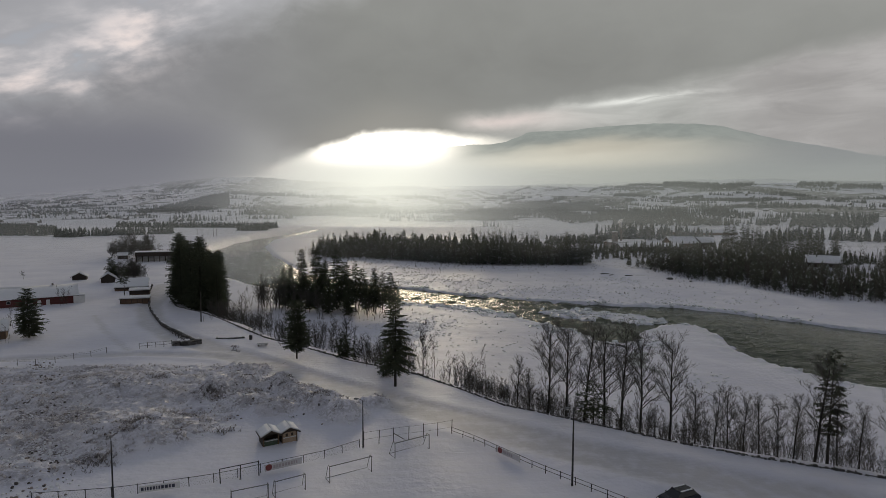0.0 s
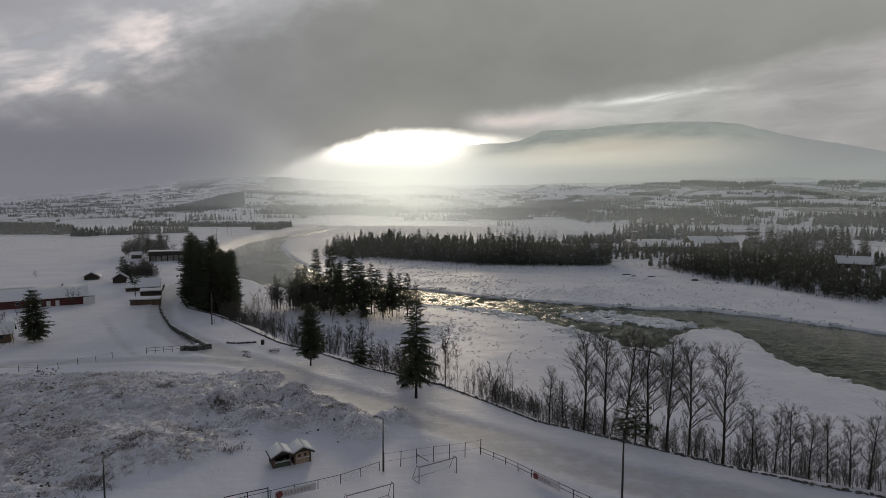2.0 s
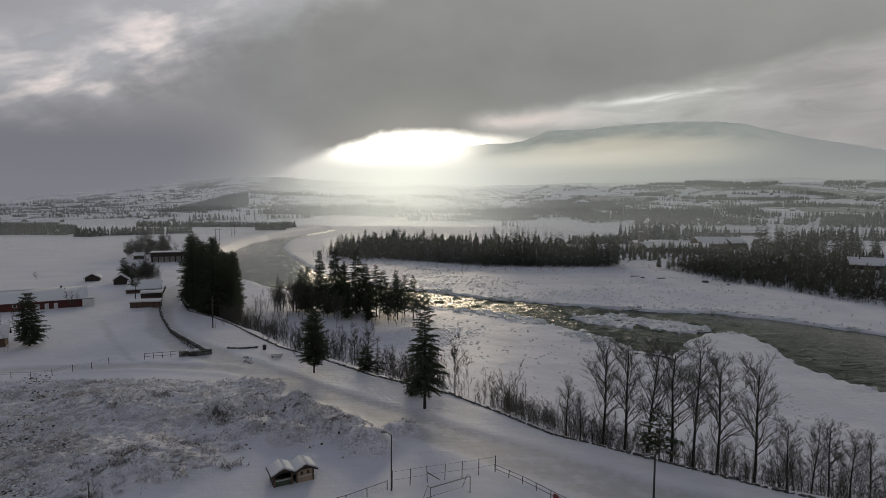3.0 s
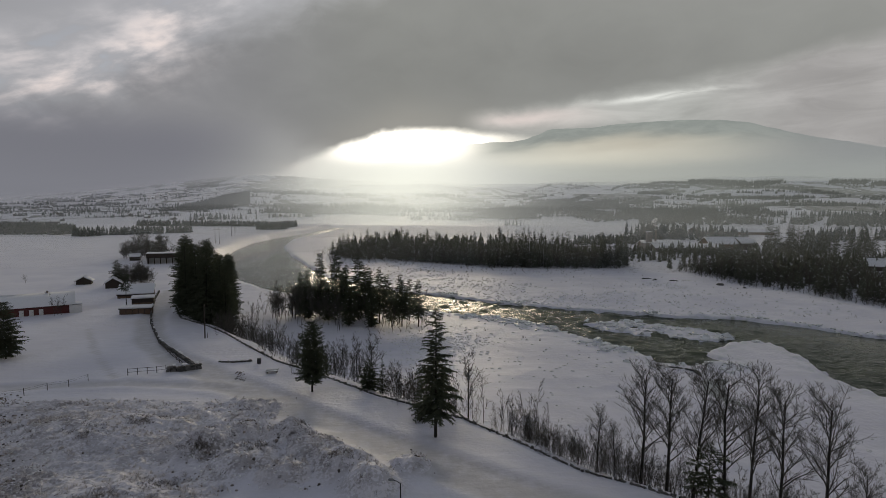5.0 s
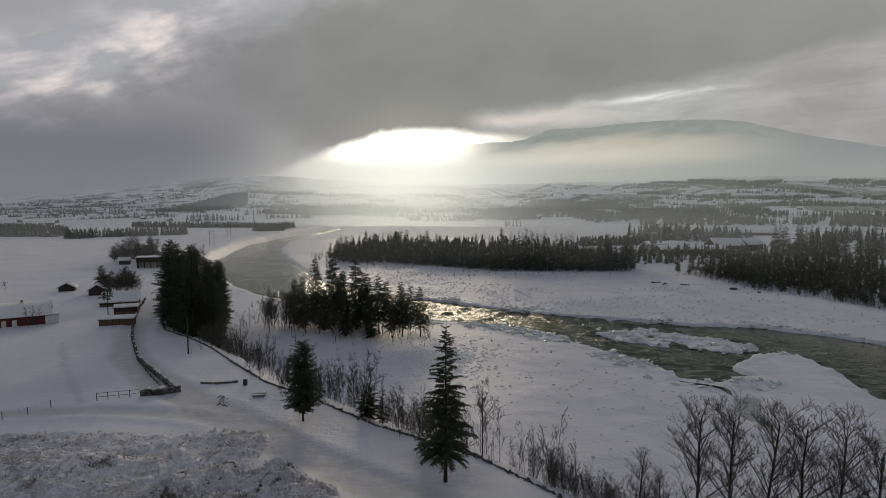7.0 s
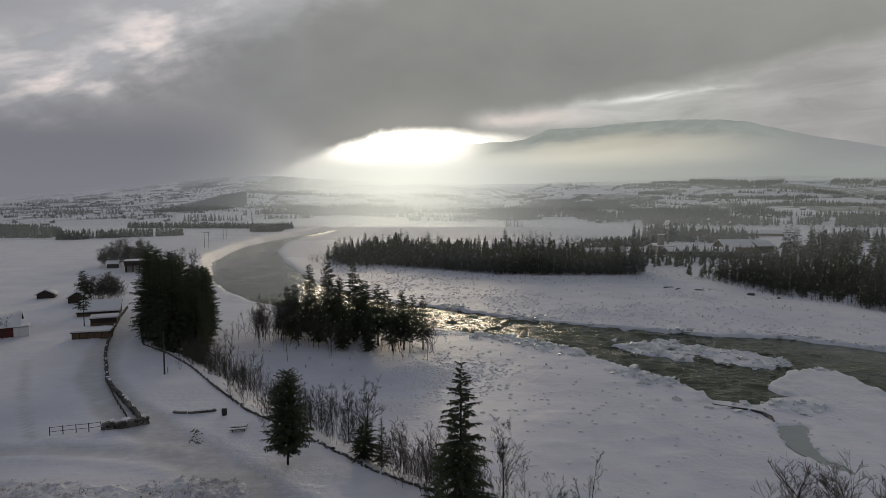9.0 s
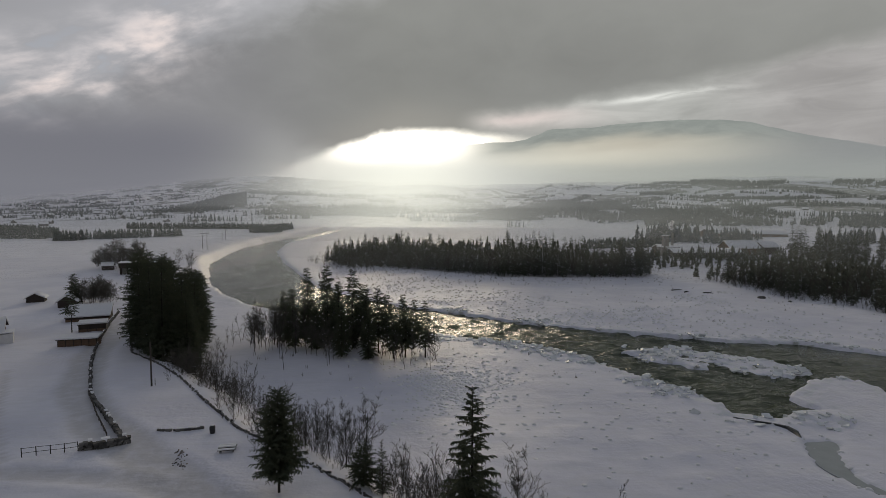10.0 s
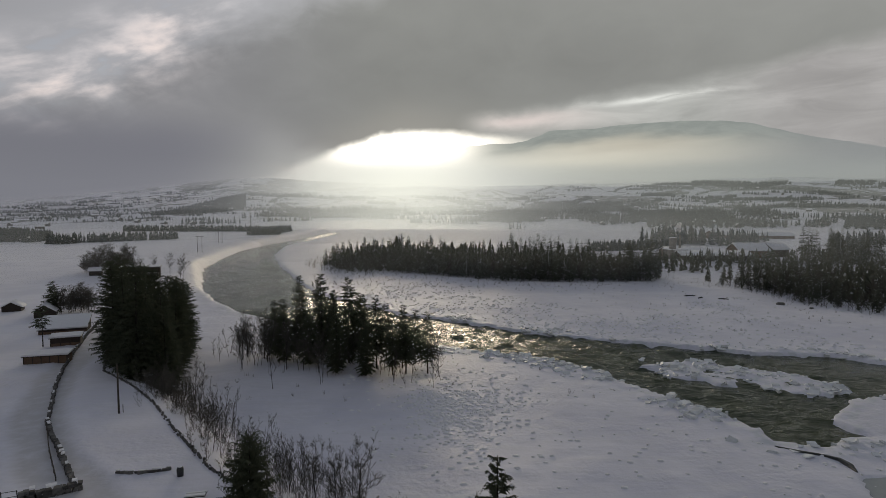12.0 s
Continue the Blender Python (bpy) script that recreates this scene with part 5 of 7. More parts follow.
def kiosk(label, at, panel, seed):
    """A sales booth: gable to the front, open hatch over a counter, dark bargeboards, deep roof snow."""
    t = thing("kiosk", label, "kiosk", "sales kiosks", at)
    w, d, h, top = 2.45, 2.5, 1.75, 2.35
    for sx in (-1, 1):
        box_part("side_wall", (sx * (w / 2 - 0.04), 0, h / 2 - 0.15), (0.08, d, h + 0.3), DARK_WALL, t)
    box_part("back_wall", (0, d / 2 - 0.04, h / 2 - 0.15), (w - 0.17, 0.08, h + 0.3), DARK_WALL, t)
    box_part("floor", (0, 0, 0.05), (w - 0.17, d - 0.18, 0.1), BROWN_WALL, t)
    for y in (-d / 2 + 0.04, d / 2 - 0.04):
        s = Soup()
        s.add([(x, y + e, z) for e in (-0.035, 0.035) for x, z in ((-w / 2, h), (w / 2, h), (0, top))], [(0, 1, 2), (5, 4, 3), (0, 3, 4, 1), (1, 4, 5, 2), (2, 5, 3, 0)])
        part("gable_board", s, DARK_WALL, t)
    box_part("panel", (0, -d / 2 + 0.04, 0.4), (w - 0.5, 0.07, 0.95), panel, t, "coloured counter front")
    box_part("counter", (0, -d / 2 - 0.04, 0.93), (w - 0.45, 0.34, 0.07), WHITE_WALL, t, "white counter board with snow")
    for sx in (-1, 1):
        box_part("corner_post", (sx * (w / 2 - 0.12), -d / 2 - 0.02, h / 2 - 0.1), (0.17, 0.17, h + 0.2), BROWN_WALL, t)
    if panel is TAN_PANEL:      # the shuttered booth
        sh = box_part("shutter", (0, -d / 2 + 0.03, 1.33), (w - 0.5, 0.06, 0.74), TAN_PANEL, t, "pale tan shutter")
        for x in (-0.45, 0.4):
            box_part("poster", (x, -d / 2 - 0.008, 1.3), (0.34, 0.016, 0.44), DARK_WALL, sh, "dark sheet pinned to the shutter")
    run, slope = w / 2 + 0.42, (top - h) / (w / 2)
    for side in (-1, 1):
        for nm, mat, thick, lift, wav in (("roof", DARK_WALL, 0.09, 0.02, 0.0), ("roof_snow", SNOW_CAP, 0.24, 0.115, 0.10)):
            q = roof_slab(d, w, h, top, 0.42 if not wav else 0.34, thick, side, lift, wav, seed)
            v = np.concatenate(q.v)
            s = Soup()
            s.add(np.stack([-v[:, 1], v[:, 0], v[:, 2]], -1), q.f)
            part(nm, s, mat, t, "rounded snow on the roof" if wav else "", flat=not wav)
        s = Soup()
        y0, y1 = -d / 2 - 0.47, -d / 2 - 0.425
        s.add([(side * x, y, z) for y in (y0, y1) for x, z in ((0, top + 0.16), (run, top - slope * run + 0.16), (run, top - slope * run - 0.08), (0, top - 0.08))],
              [(0, 1, 2, 3), (7, 6, 5, 4), (0, 4, 5, 1), (1, 5, 6, 2), (2, 6, 7, 3), (3, 7, 4, 0)])
        part("bargeboard", s, DARK_WALL, t)
    return t


kiosk("dark timber kiosk with a green front and snowy roof", at_angle(-13.6, 69.8, 27) @ Matrix.Scale(0.82, 4), GREEN_PANEL, 1)
kiosk("dark timber kiosk with a pale tan shuttered front and snowy roof", at_angle(-11.5, 70.85, 27) @ Matrix.Scale(0.82, 4), TAN_PANEL, 2)


# ---- the playing field: goals, fences, boards, lamps ----
def goal(label, a, b, height, depth, net=False):
    ax, ay = a
    bx, by = b
    w = math.hypot(bx - ax, by - ay)
    t = thing("football_goal", label, "goal", "football goals", pose((ax + bx) / 2, (ay + by) / 2, level((ax + bx) / 2, (ay + by) / 2) - 0.05, 0, 0, math.degrees(math.atan2(by - ay, bx - ax))))
    r = 0.05

    def bar(name, *pts):
        s = Soup()
        s.tube(pts, [r if name in ("post", "crossbar") else 0.032] * len(pts), 8)
        part(name, s, GOAL_PAINT, t, flat=False)

    bar("post", (-w / 2, 0, 0), (-w / 2, 0, height))
    bar("post", (w / 2, 0, 0), (w / 2, 0, height))
    bar("crossbar", (-w / 2 - r, 0, height), (w / 2 + r, 0, height))
    bar("ground_bar", (-w / 2, depth, 0.05), (w / 2, depth, 0.05))
    for sx in (-1, 1):
        bar("stay", (sx * w / 2, 0, height), (sx * w / 2, depth * 0.35, height), (sx * w / 2, depth, 0.05), (sx * w / 2, 0, 0.06))
    if net:
        s = Soup()
        for i in range(25):
            x = -w / 2 + w * i / 24
            s.tube([(x, 0, height), (x, depth * 0.35, height - 0.03), (x, depth * 0.8, 0.5), (x, depth, 0.06)], [0.006] * 4, 3, cap=False)
        for k in np.linspace(0.05, 1, 9):
            s.tube([(-w / 2, depth * (0.35 + 0.65 * k), height * (1 - k) + 0.05), (w / 2, depth * (0.35 + 0.65 * k), height * (1 - k) + 0.05)], [0.006] * 2, 3, cap=False)
        part("net", s, NET, t, "white snow-dusted net")
    return t


goal("white-framed football goal with bare frame on snow", (-4.5, 58.9), (-0.1, 61.2), 1.9, 1.3)
goal("white-framed football goal with a snow-dusted net", (2.5, 64.6), (6.7, 66.9), 1.9, 1.5, True)
goal("small white-framed football goal in front of the boards", (-9.7, 56.1), (-6.9, 57.6), 1.8, 1.1)
goal("small white-framed football goal near the field corner", (-13.6, 54.4), (-10.3, 55.7), 1.8, 1.1)


def fence(name, label, line, step, height, post_mat, rails, rail_r=0.03, post_r=0.045, mesh=False, group="", square=False):
    t = thing(name, label, "fence", group)
    pts = [np.array(p, float) for p in line]
    seg = [np.linalg.norm(b - a) for a, b in zip(pts[:-1], pts[1:])]
    total, spots = sum(seg), []
    for k in np.linspace(0, total, max(2, int(round(total / step)) + 1)):
        i, rest = 0, k
        while i < len(seg) - 1 and rest > seg[i]:
            rest -= seg[i]
            i += 1
        p = pts[i] + (pts[i + 1] - pts[i]) * min(1, rest / seg[i])
        spots.append((p[0], p[1], level(p[0], p[1])))
    rng = np.random.default_rng(int(abs(line[0][0] * 7 + line[0][1])))
    for x, y, z in spots:
        s = Soup()
        lean = rng.normal(0, 0.03, 2)
        s.tube([(0, 0, -0.3), (lean[0] * height, lean[1] * height, height + rng.uniform(-0.04, 0.06))], [post_r, post_r * 0.9], 6 if not square else 4)
        o = part("post", s, post_mat, t, flat=True)
        o.matrix_local = Matrix.Translation((x, y, z))
    for h in rails:
        s = Soup()
        s.tube([(x, y, z + h) for x, y, z in spots], [rail_r] * len(spots), 5)
        part("rail" if rail_r > 0.015 else "wire", s, post_mat, t, flat=False)
    if mesh:
        s = Soup()
        for (x0, y0, z0), (x1, y1, z1) in zip(spots[:-1], spots[1:]):
            for i in range(9):
                for d in (-0.1, 0.1):
                    k0, k1 = i / 9, min(max(i / 9 + d * 2.2, 0), 1)
                    s.tube([(x0 + (x1 - x0) * k0, y0 + (y1 - y0) * k0, z0 + 0.05), (x0 + (x1 - x0) * k1, y0 + (y1 - y0) * k1, z0 + height * 0.95)], [0.004, 0.004], 3, cap=False)
        part("netting", s, GREY_METAL, t, "thin wire netting")
    return t


fence("field_fence", "low steel rail fence with wire netting along the field", [(-34, 56.6), (-26, 57.4), (-16, 60), (-12, 62), (-6, 65), (-2, 67.9)], 2.4, 1.05, DARK_METAL, [1.0], mesh=True)
fence("ball_fence", "taller fence of thin posts behind the goal", [(-1.5, 68.2), (2, 69.3), (6, 70.2), (9.9, 71.2)], 1.9, 1.9, DARK_METAL, [0.9, 1.8], 0.012, 0.05)
fence("rail_fence", "low pipe rail fence along the snowy field", [(9.9, 71.2), (13, 68), (16, 64.2), (19, 60.2), (23, 56), (27, 51.5), (31, 47)], 1.9, 0.9, DARK_METAL, [0.85, 0.4], 0.03, 0.05)
s = Soup()
s.tube([(2.2, 69.4, 1.1), (3.6, 69.7, 0.1)], [0.05, 0.05], 6)
brace = thing("fence_brace", "slanting timber brace against the fence post", "fence brace")
part("pole", s, POST_WOOD, brace)


def ad_board(label, a, b, height, mat, bars, disc=True):
    (ax, ay), (bx, by) = a, b
    w = math.hypot(bx - ax, by - ay)
    t = thing("advertising_board", label, "board", "boards on the fence", pose((ax + bx) / 2, (ay + by) / 2, level((ax + bx) / 2, (ay + by) / 2), 0, 0, math.degrees(math.atan2(by - ay, bx - ax))))
    box_part("panel", (0, 0, 0.2 + height / 2), (w, 0.05, height), mat, t)
    rng = np.random.default_rng(int(abs(ax * 10)))
    x = -w / 2 + (0.95 if disc else 0.2)
    for i in range(bars):
        bw = rng.uniform(0.12, 0.32)
        if x + bw > w / 2 - 0.1:
            break
        box_part("print_bar", (x + bw / 2, -0.032, 0.2 + height * 0.5), (bw, 0.012, height * 0.5), FADED_RED if disc else INK, t)
        x += bw + 0.09
    if disc:
        s = Soup()
        ang = np.linspace(0, 6.283, 20, endpoint=False)
        ring = [(0.36 * math.cos(q), 0, 0.36 * math.sin(q)) for q in ang]
        s.add(ring + [(p[0], -0.04, p[2]) for p in ring], [tuple(range(20)), tuple(range(39, 19, -1))] + [(i, i + 20, (i + 1) % 20 + 20, (i + 1) % 20) for i in range(20)])
        d = part("disc", s, SIGN_RED, t, "dark red round sign")
        d.matrix_local = pose(-w / 2 + 0.45, -0.04, 0.2 + height * 0.55)
    return t


ad_board("faded pale board with a dark red disc", (-12.1, 61.5), (-8.3, 63.4), 0.75, BOARD_PALE, 9)
ad_board("faded pale board with a dark red disc", (15.0, 65.1), (17.2, 62.2), 0.7, BOARD_PALE, 5)
ad_board("white board with dark print on the field fence", (-24.0, 57.6), (-20.2, 58.5), 0.7, WHITE_WALL, 11, False)
fence("field_railing", "stout tubular railing behind the small goals", [(-16.3, 59.4), (-12.6, 61.0)], 1.85, 1.7, DARK_METAL, [1.65], 0.05, 0.06)


def lamp_post(label, x, y, height, turn, twin=False, r=0.09):
    t = thing("street_lamp", label, "lamp post", "lamp posts", at_angle(x, y, turn, sink=0.2))
    s = Soup()
    s.tube([(0, 0, 0), (0, 0, height * 0.5), (0, 0, height)], [r, r * 0.85, r * 0.6], 10)
    part("pole", s, DARK_METAL, t, flat=False)
    for sx in ((-1, 1) if twin else (1,)):
        s = Soup()
        s.tube([(0, 0, height - 0.05), (sx * 0.35, 0, height + 0.12), (sx * 0.7, 0, height + 0.16)], [0.035] * 3, 6)
        arm = part("arm", s, DARK_METAL, t, flat=False)
        s = Soup()
        s.tube([(sx * 0.6, 0, height + 0.16), (sx * 0.75, 0, height + 0.17), (sx * 1.1, 0, height + 0.14), (sx * 1.2, 0, height + 0.13)], [0.06, 0.13, 0.12, 0.05], 8)
        part("lamp_head", s, GREY_METAL, arm, flat=False)
        s = Soup()
        s.box((sx * 0.92, 0, height + 0.03), (0.4, 0.16, 0.04))
        part("lens", s, LAMP_GLASS, arm)
    return t


lamp_post("slim dark lamp post beside the field fence", -1.55, 67.7, 6.3, 160)
lamp_post("tall dark floodlight post at the field's edge", 21.8, 56.8, 8.8, 20, True, 0.12)
lamp_post("slim dark lamp post beside the boards", -26.4, 57.2, 6.2, 120)


def utility_pole(label, x, y, height):
    t = thing("utility_pole", label, "pole", "", at_angle(x, y, 10, sink=0.3))
    s = Soup()
    s.tube([(0, 0, 0), (0, 0, height)], [0.16, 0.11], 9)
    part("pole", s, POST_WOOD, t, flat=False)
    s = Soup()
    s.tube([(0.5, 0.3, 0), (0.5, 0.3, 1.6)], [0.06, 0.05], 6)
    part("stake", s, POST_WOOD, t)
    return t


utility_pole("dark wooden pole beside the track", -49.6, 147.6, 8.2)


def h_frame(x, y, height):
    t = thing("power_pylon", "wooden H-frame power pole beside the river", "pylon", "power poles", at_angle(x, y, 15, sink=0.3))
    for sx in (-1.6, 1.6):
        s = Soup()
        s.tube([(sx, 0, 0), (sx, 0, height)], [0.17, 0.12], 8)
        part("pole", s, POST_WOOD, t, flat=False)
    box_part("crossarm", (0, 0, height - 0.6), (6.4, 0.18, 0.22), POST_WOOD, t)


h_frame(-170, 485, 13)
h_frame(-194, 595, 13)


# ---- walls, gate, bench along the track ----
def stone_wall(label, line, width, height, seed, size=0.55, snow=0.6, gaps=0.0):
    t = thing("stone_wall", label, "wall")
    rng = np.random.default_rng(seed)
    s, cap = Soup(), Soup()
    for (ax, ay), (bx, by) in zip(line[:-1], line[1:]):
        length = math.hypot(bx - ax, by - ay)
        ang = math.atan2(by - ay, bx - ax)
        n = max(1, int(length / size))
        for i in range(n):
            k = (i + 0.5) / n
            x, y = ax + (bx - ax) * k, ay + (by - ay) * k
            z = level(x, y) - (0.14 if gaps else 0)
            if rng.random() < gaps:
                continue
            for row in range(max(1, int(height / 0.35))):
                c = (x + rng.normal(0, 0.12 if gaps else 0.06), y + rng.normal(0, 0.12 if gaps else 0.06), z + 0.1 + row * 0.33 + (rng.normal(0, 0.07) if gaps else 0))
                b = len(s.v)
                s.box(c, (size * rng.uniform(0.9, 1.15) * (1.7 if gaps else 1.0), width * rng.uniform(0.75, 1.1), 0.36 * rng.uniform(0.8, 1.15)), ang + rng.normal(0, 0.12))
                s.v[-1] = s.v[-1] + rng.normal(0, 0.05, (8, 3))
            if rng.random() < snow:
                cap.box((x, y, z + height + 0.12), (size * 1.15, width * rng.uniform(0.5, 0.95), rng.uniform(0.08, 0.2)), ang + rng.normal(0, 0.1))
    tagged(part("stones", s, STONE, t), kind="stuff")
    if cap.count:
        tagged(part("snow_cap", cap, SNOW_CAP, t, "broken snow on the wall"), kind="stuff")
    return t


stone_wall("low dark dry-stone wall along the top of the bank", [(60, 55), (45, 63), (38, 68), (27, 76), (19, 82), (12, 91), (6, 98), (-7, 108), (-20, 121), (-28, 128), (-39, 142), (-47, 153), (-56, 163), (-65, 171), (-76, 192)], 0.2, 0.36, 1, 0.2, snow=0.0, gaps=0.12)
stone_wall("curved dark stone wall along the inside of the track", [(-58, 143.8), (-64.4, 154.9), (-69, 163), (-73.4, 171.6), (-80, 186), (-86.6, 201.8), (-92.3, 217)], 0.36, 0.7, 2, 0.45, snow=0.12)
stone_wall("dark dry-stone wall end beside the gate", [(-46.2, 121.2), (-41.2, 124.2)], 0.8, 1.15, 3, 0.45, snow=0.3)
stone_wall("straight dark stone wall beside the track", [(-43.2, 125.6), (-50, 134), (-55.2, 140.2), (-58, 143.8)], 0.55, 0.9, 4, snow=0.2)
stone_wall("low broken wall half buried in snow", [(-39, 127.2), (-36, 127.4), (-33, 128.2)], 0.4, 0.3, 5, 0.5, snow=0.3)
fence("rail_fence", "short snowy rail fence inside the stone wall", [(-45.5, 126.2), (-51.5, 134.2), (-58.6, 144.4)], 2.6, 0.7, POST_WOOD, [0.6, 0.3], 0.06, 0.07)
fence("metal_gate", "tubular field gate standing in the snow", [(-52.5, 119.8), (-49.2, 120.7), (-46.4, 121.3)], 1.6, 1.25, DARK_METAL, [1.15, 0.55], 0.035, 0.06)
fence("wire_fence", "thin wire fence with wooden posts beside the field", [(-72, 107), (-65, 107.6), (-62, 110), (-59, 114), (-57.5, 116.5)], 3.2, 1.2, POST_WOOD, [1.1, 0.8], 0.012, 0.05)
fence("wire_fence", "thin wire fence between bank wall and bushes", [(14, 91), (20, 84), (28, 78.5), (39, 70.5), (52, 62)], 2.6, 1.1, POST_WOOD, [1.0, 0.6], 0.010, 0.04)


def bin_and_bench():
    t = thing("litter_bin", "black round-topped litter bin standing in snow", "bin", at=at_angle(-31.2, 126.6, 0))
    s = Soup()
    s.tube([(0, 0, 0), (0, 0, 0.95), (0, 0, 1.15), (0, 0, 1.22)], [0.36, 0.40, 0.33, 0.12], 12)
    part("body", s, PLASTIC, t, flat=False)
    s = Soup()
    s.tube([(0, 0, 1.2), (0, 0, 1.27), (0, 0, 1.3)], [0.26, 0.2, 0.05], 10)
    part("snow_cap", s, SNOW_CAP, t, "small cap of snow", flat=False)
    b = thing("picnic_bench", "wooden picnic bench with snow on its planks", "bench", at=at_angle(-27.2, 121.0, 10))
    for y, z in ((0, 0.55), (0.75, 0.45), (-0.75, 0.45)):
        box_part("plank", (0, y, z), (2.2, 0.32 if y else 0.6, 0.07), POST_WOOD, b)
        box_part("plank_snow", (0, y, z + 0.11), (2.1, 0.28 if y else 0.5, 0.14), SNOW_CAP, b, "snow on the plank")
    for sx in (-0.8, 0.8):
        box_part("trestle", (sx, 0, 0.22), (0.08, 1.7, 0.5), POST_WOOD, b)


bin_and_bench()


def car():
    t = thing("car", "dark parked car with snow along its roof edge", "car", at=at_angle(31.6, 52.6, 200, sink=0.0))
    prof = [(-2.15, 0.35), (-2.2, 0.75), (-1.95, 0.95), (-1.5, 1.02), (1.05, 0.98), (1.75, 0.88), (2.15, 0.72), (2.2, 0.4)]
    s = Soup()
    n = len(prof)
    v = [(x, -0.86, z) for x, z in prof] + [(x, 0.86, z) for x, z in prof] + [(x * 0.99, -0.8, z) for x, z in prof[:0]]
    s.add(v, [tuple(range(n)), tuple(range(2 * n - 1, n - 1, -1))] + [(i, i + n, (i + 1) % n + n, (i + 1) % n) for i in range(n)])
    body = part("body", s, CAR_PAINT, t)
    s = Soup()
    lo, hi = [(-1.95, 0.96), (1.1, 0.97)], [(-1.35, 1.46), (0.35, 1.48)]
    s.add([(lo[0][0], -0.8, lo[0][1]), (lo[1][0], -0.8, lo[1][1]), (lo[1][0], 0.8, lo[1][1]), (lo[0][0], 0.8, lo[0][1]), (hi[0][0], -0.62, hi[0][1]), (hi[1][0], -0.62, hi[1][1]), (hi[1][0], 0.62, hi[1][1]), (hi[0][0], 0.62, hi[0][1])],
          [(0, 1, 5, 4), (1, 2, 6, 5), (2, 3, 7, 6), (3, 0, 4, 7)])
    part("windows", s, PANE, t, "dark tinted glass")
    s = Soup()
    s.tube([(-1.42, 0, 1.47), (-0.5, 0, 1.5), (0.4, 0, 1.48)], [0.02, 0.02, 0.02], 4)
    s.box((-0.5, 0, 1.475), (1.8, 1.28, 0.06))
    part("roof", s, CAR_PAINT, t)
    for sy in (-1, 1):
        box_part("roof_snow", (-0.5, sy * 0.5, 1.53), (1.5, 0.16, 0.05), SNOW_CAP, t, "strip of snow")
        box_part("mirror", (0.75, sy * 0.95, 1.0), (0.12, 0.18, 0.12), CAR_PAINT, t)
        box_part("headlight", (2.13, sy * 0.62, 0.68), (0.12, 0.3, 0.14), LAMP_GLASS, t)
        for x in (-1.35, 1.35):
            s = Soup()
            s.tube([(x, sy * 0.72, 0.32), (x, sy * 0.9, 0.32)], [0.32, 0.32], 16)
            w = part("wheel", s, TYRE, t, "black winter tyre")
            s = Soup()
            s.tube([(x, sy * 0.89, 0.32), (x, sy * 0.915, 0.32)], [0.2, 0.2], 12)
            part("rim", s, GREY_METAL, w)


car()


def boulder(x, y, w, h, seed):
    """A rounded dark rock under a cap of snow."""
    t = thing("boulder", "dark rounded boulder with a snow cap on the far shore", "rock", "boulders of the far shore", at_angle(x, y, 20 * seed))
    for nm, mat, rise, k in (("rock", STONE, 0.0, 1.0), ("snow_cap", SNOW_CAP, 0.06, 0.85)):
        bm = bmesh.new()
        bmesh.ops.create_icosphere(bm, subdivisions=3, radius=1.0)
        for v in bm.verts:
            v.co = v.co * (1 + 0.22 * noise.noise(v.co * 1.4 + Vector((seed, 3, 5))))
            if rise:
                v.co.z = max(v.co.z, 0.45)
            v.co = Vector((v.co.x * w / 2 * k, v.co.y * w * 0.4 * k, v.co.z * h + h * 0.3 + rise))
        me = bpy.data.meshes.new(nm)
        bm.to_mesh(me)
        bm.free()
        me.polygons.foreach_set("use_smooth", [True] * len(me.polygons))
        me.materials.append(mat)
        part(nm, me, mat, t, "white snow" if rise else "")


def driftwood(x, y, length, turn):
    t = thing("driftwood_log", "dark stranded log half buried in snow", "log", "logs of the far shore", at_angle(x, y, turn))
    s = Soup()
    s.tube([(-length / 2, 0, 0.2), (0, 0.1, 0.34), (length / 2, 0, 0.28)], [0.26, 0.22, 0.13], 9)
    part("trunk", s, BARK, t, flat=False)
    s = Soup()
    s.tube([(length * 0.2, 0, 0.3), (length * 0.3, 0.3, 0.9)], [0.08, 0.03], 6)
    part("branch", s, BARK, t, flat=False)


boulder(139.5, 273.7, 3.6, 0.9, 1)
boulder(146.5, 266.0, 1.8, 0.6, 2)
for x, y, length, turn in ((112.4, 293.0, 5.0, 8), (121.7, 283.0, 4.0, -24), (114.0, 287.0, 3.0, 30)):
    driftwood(x, y, length, turn)

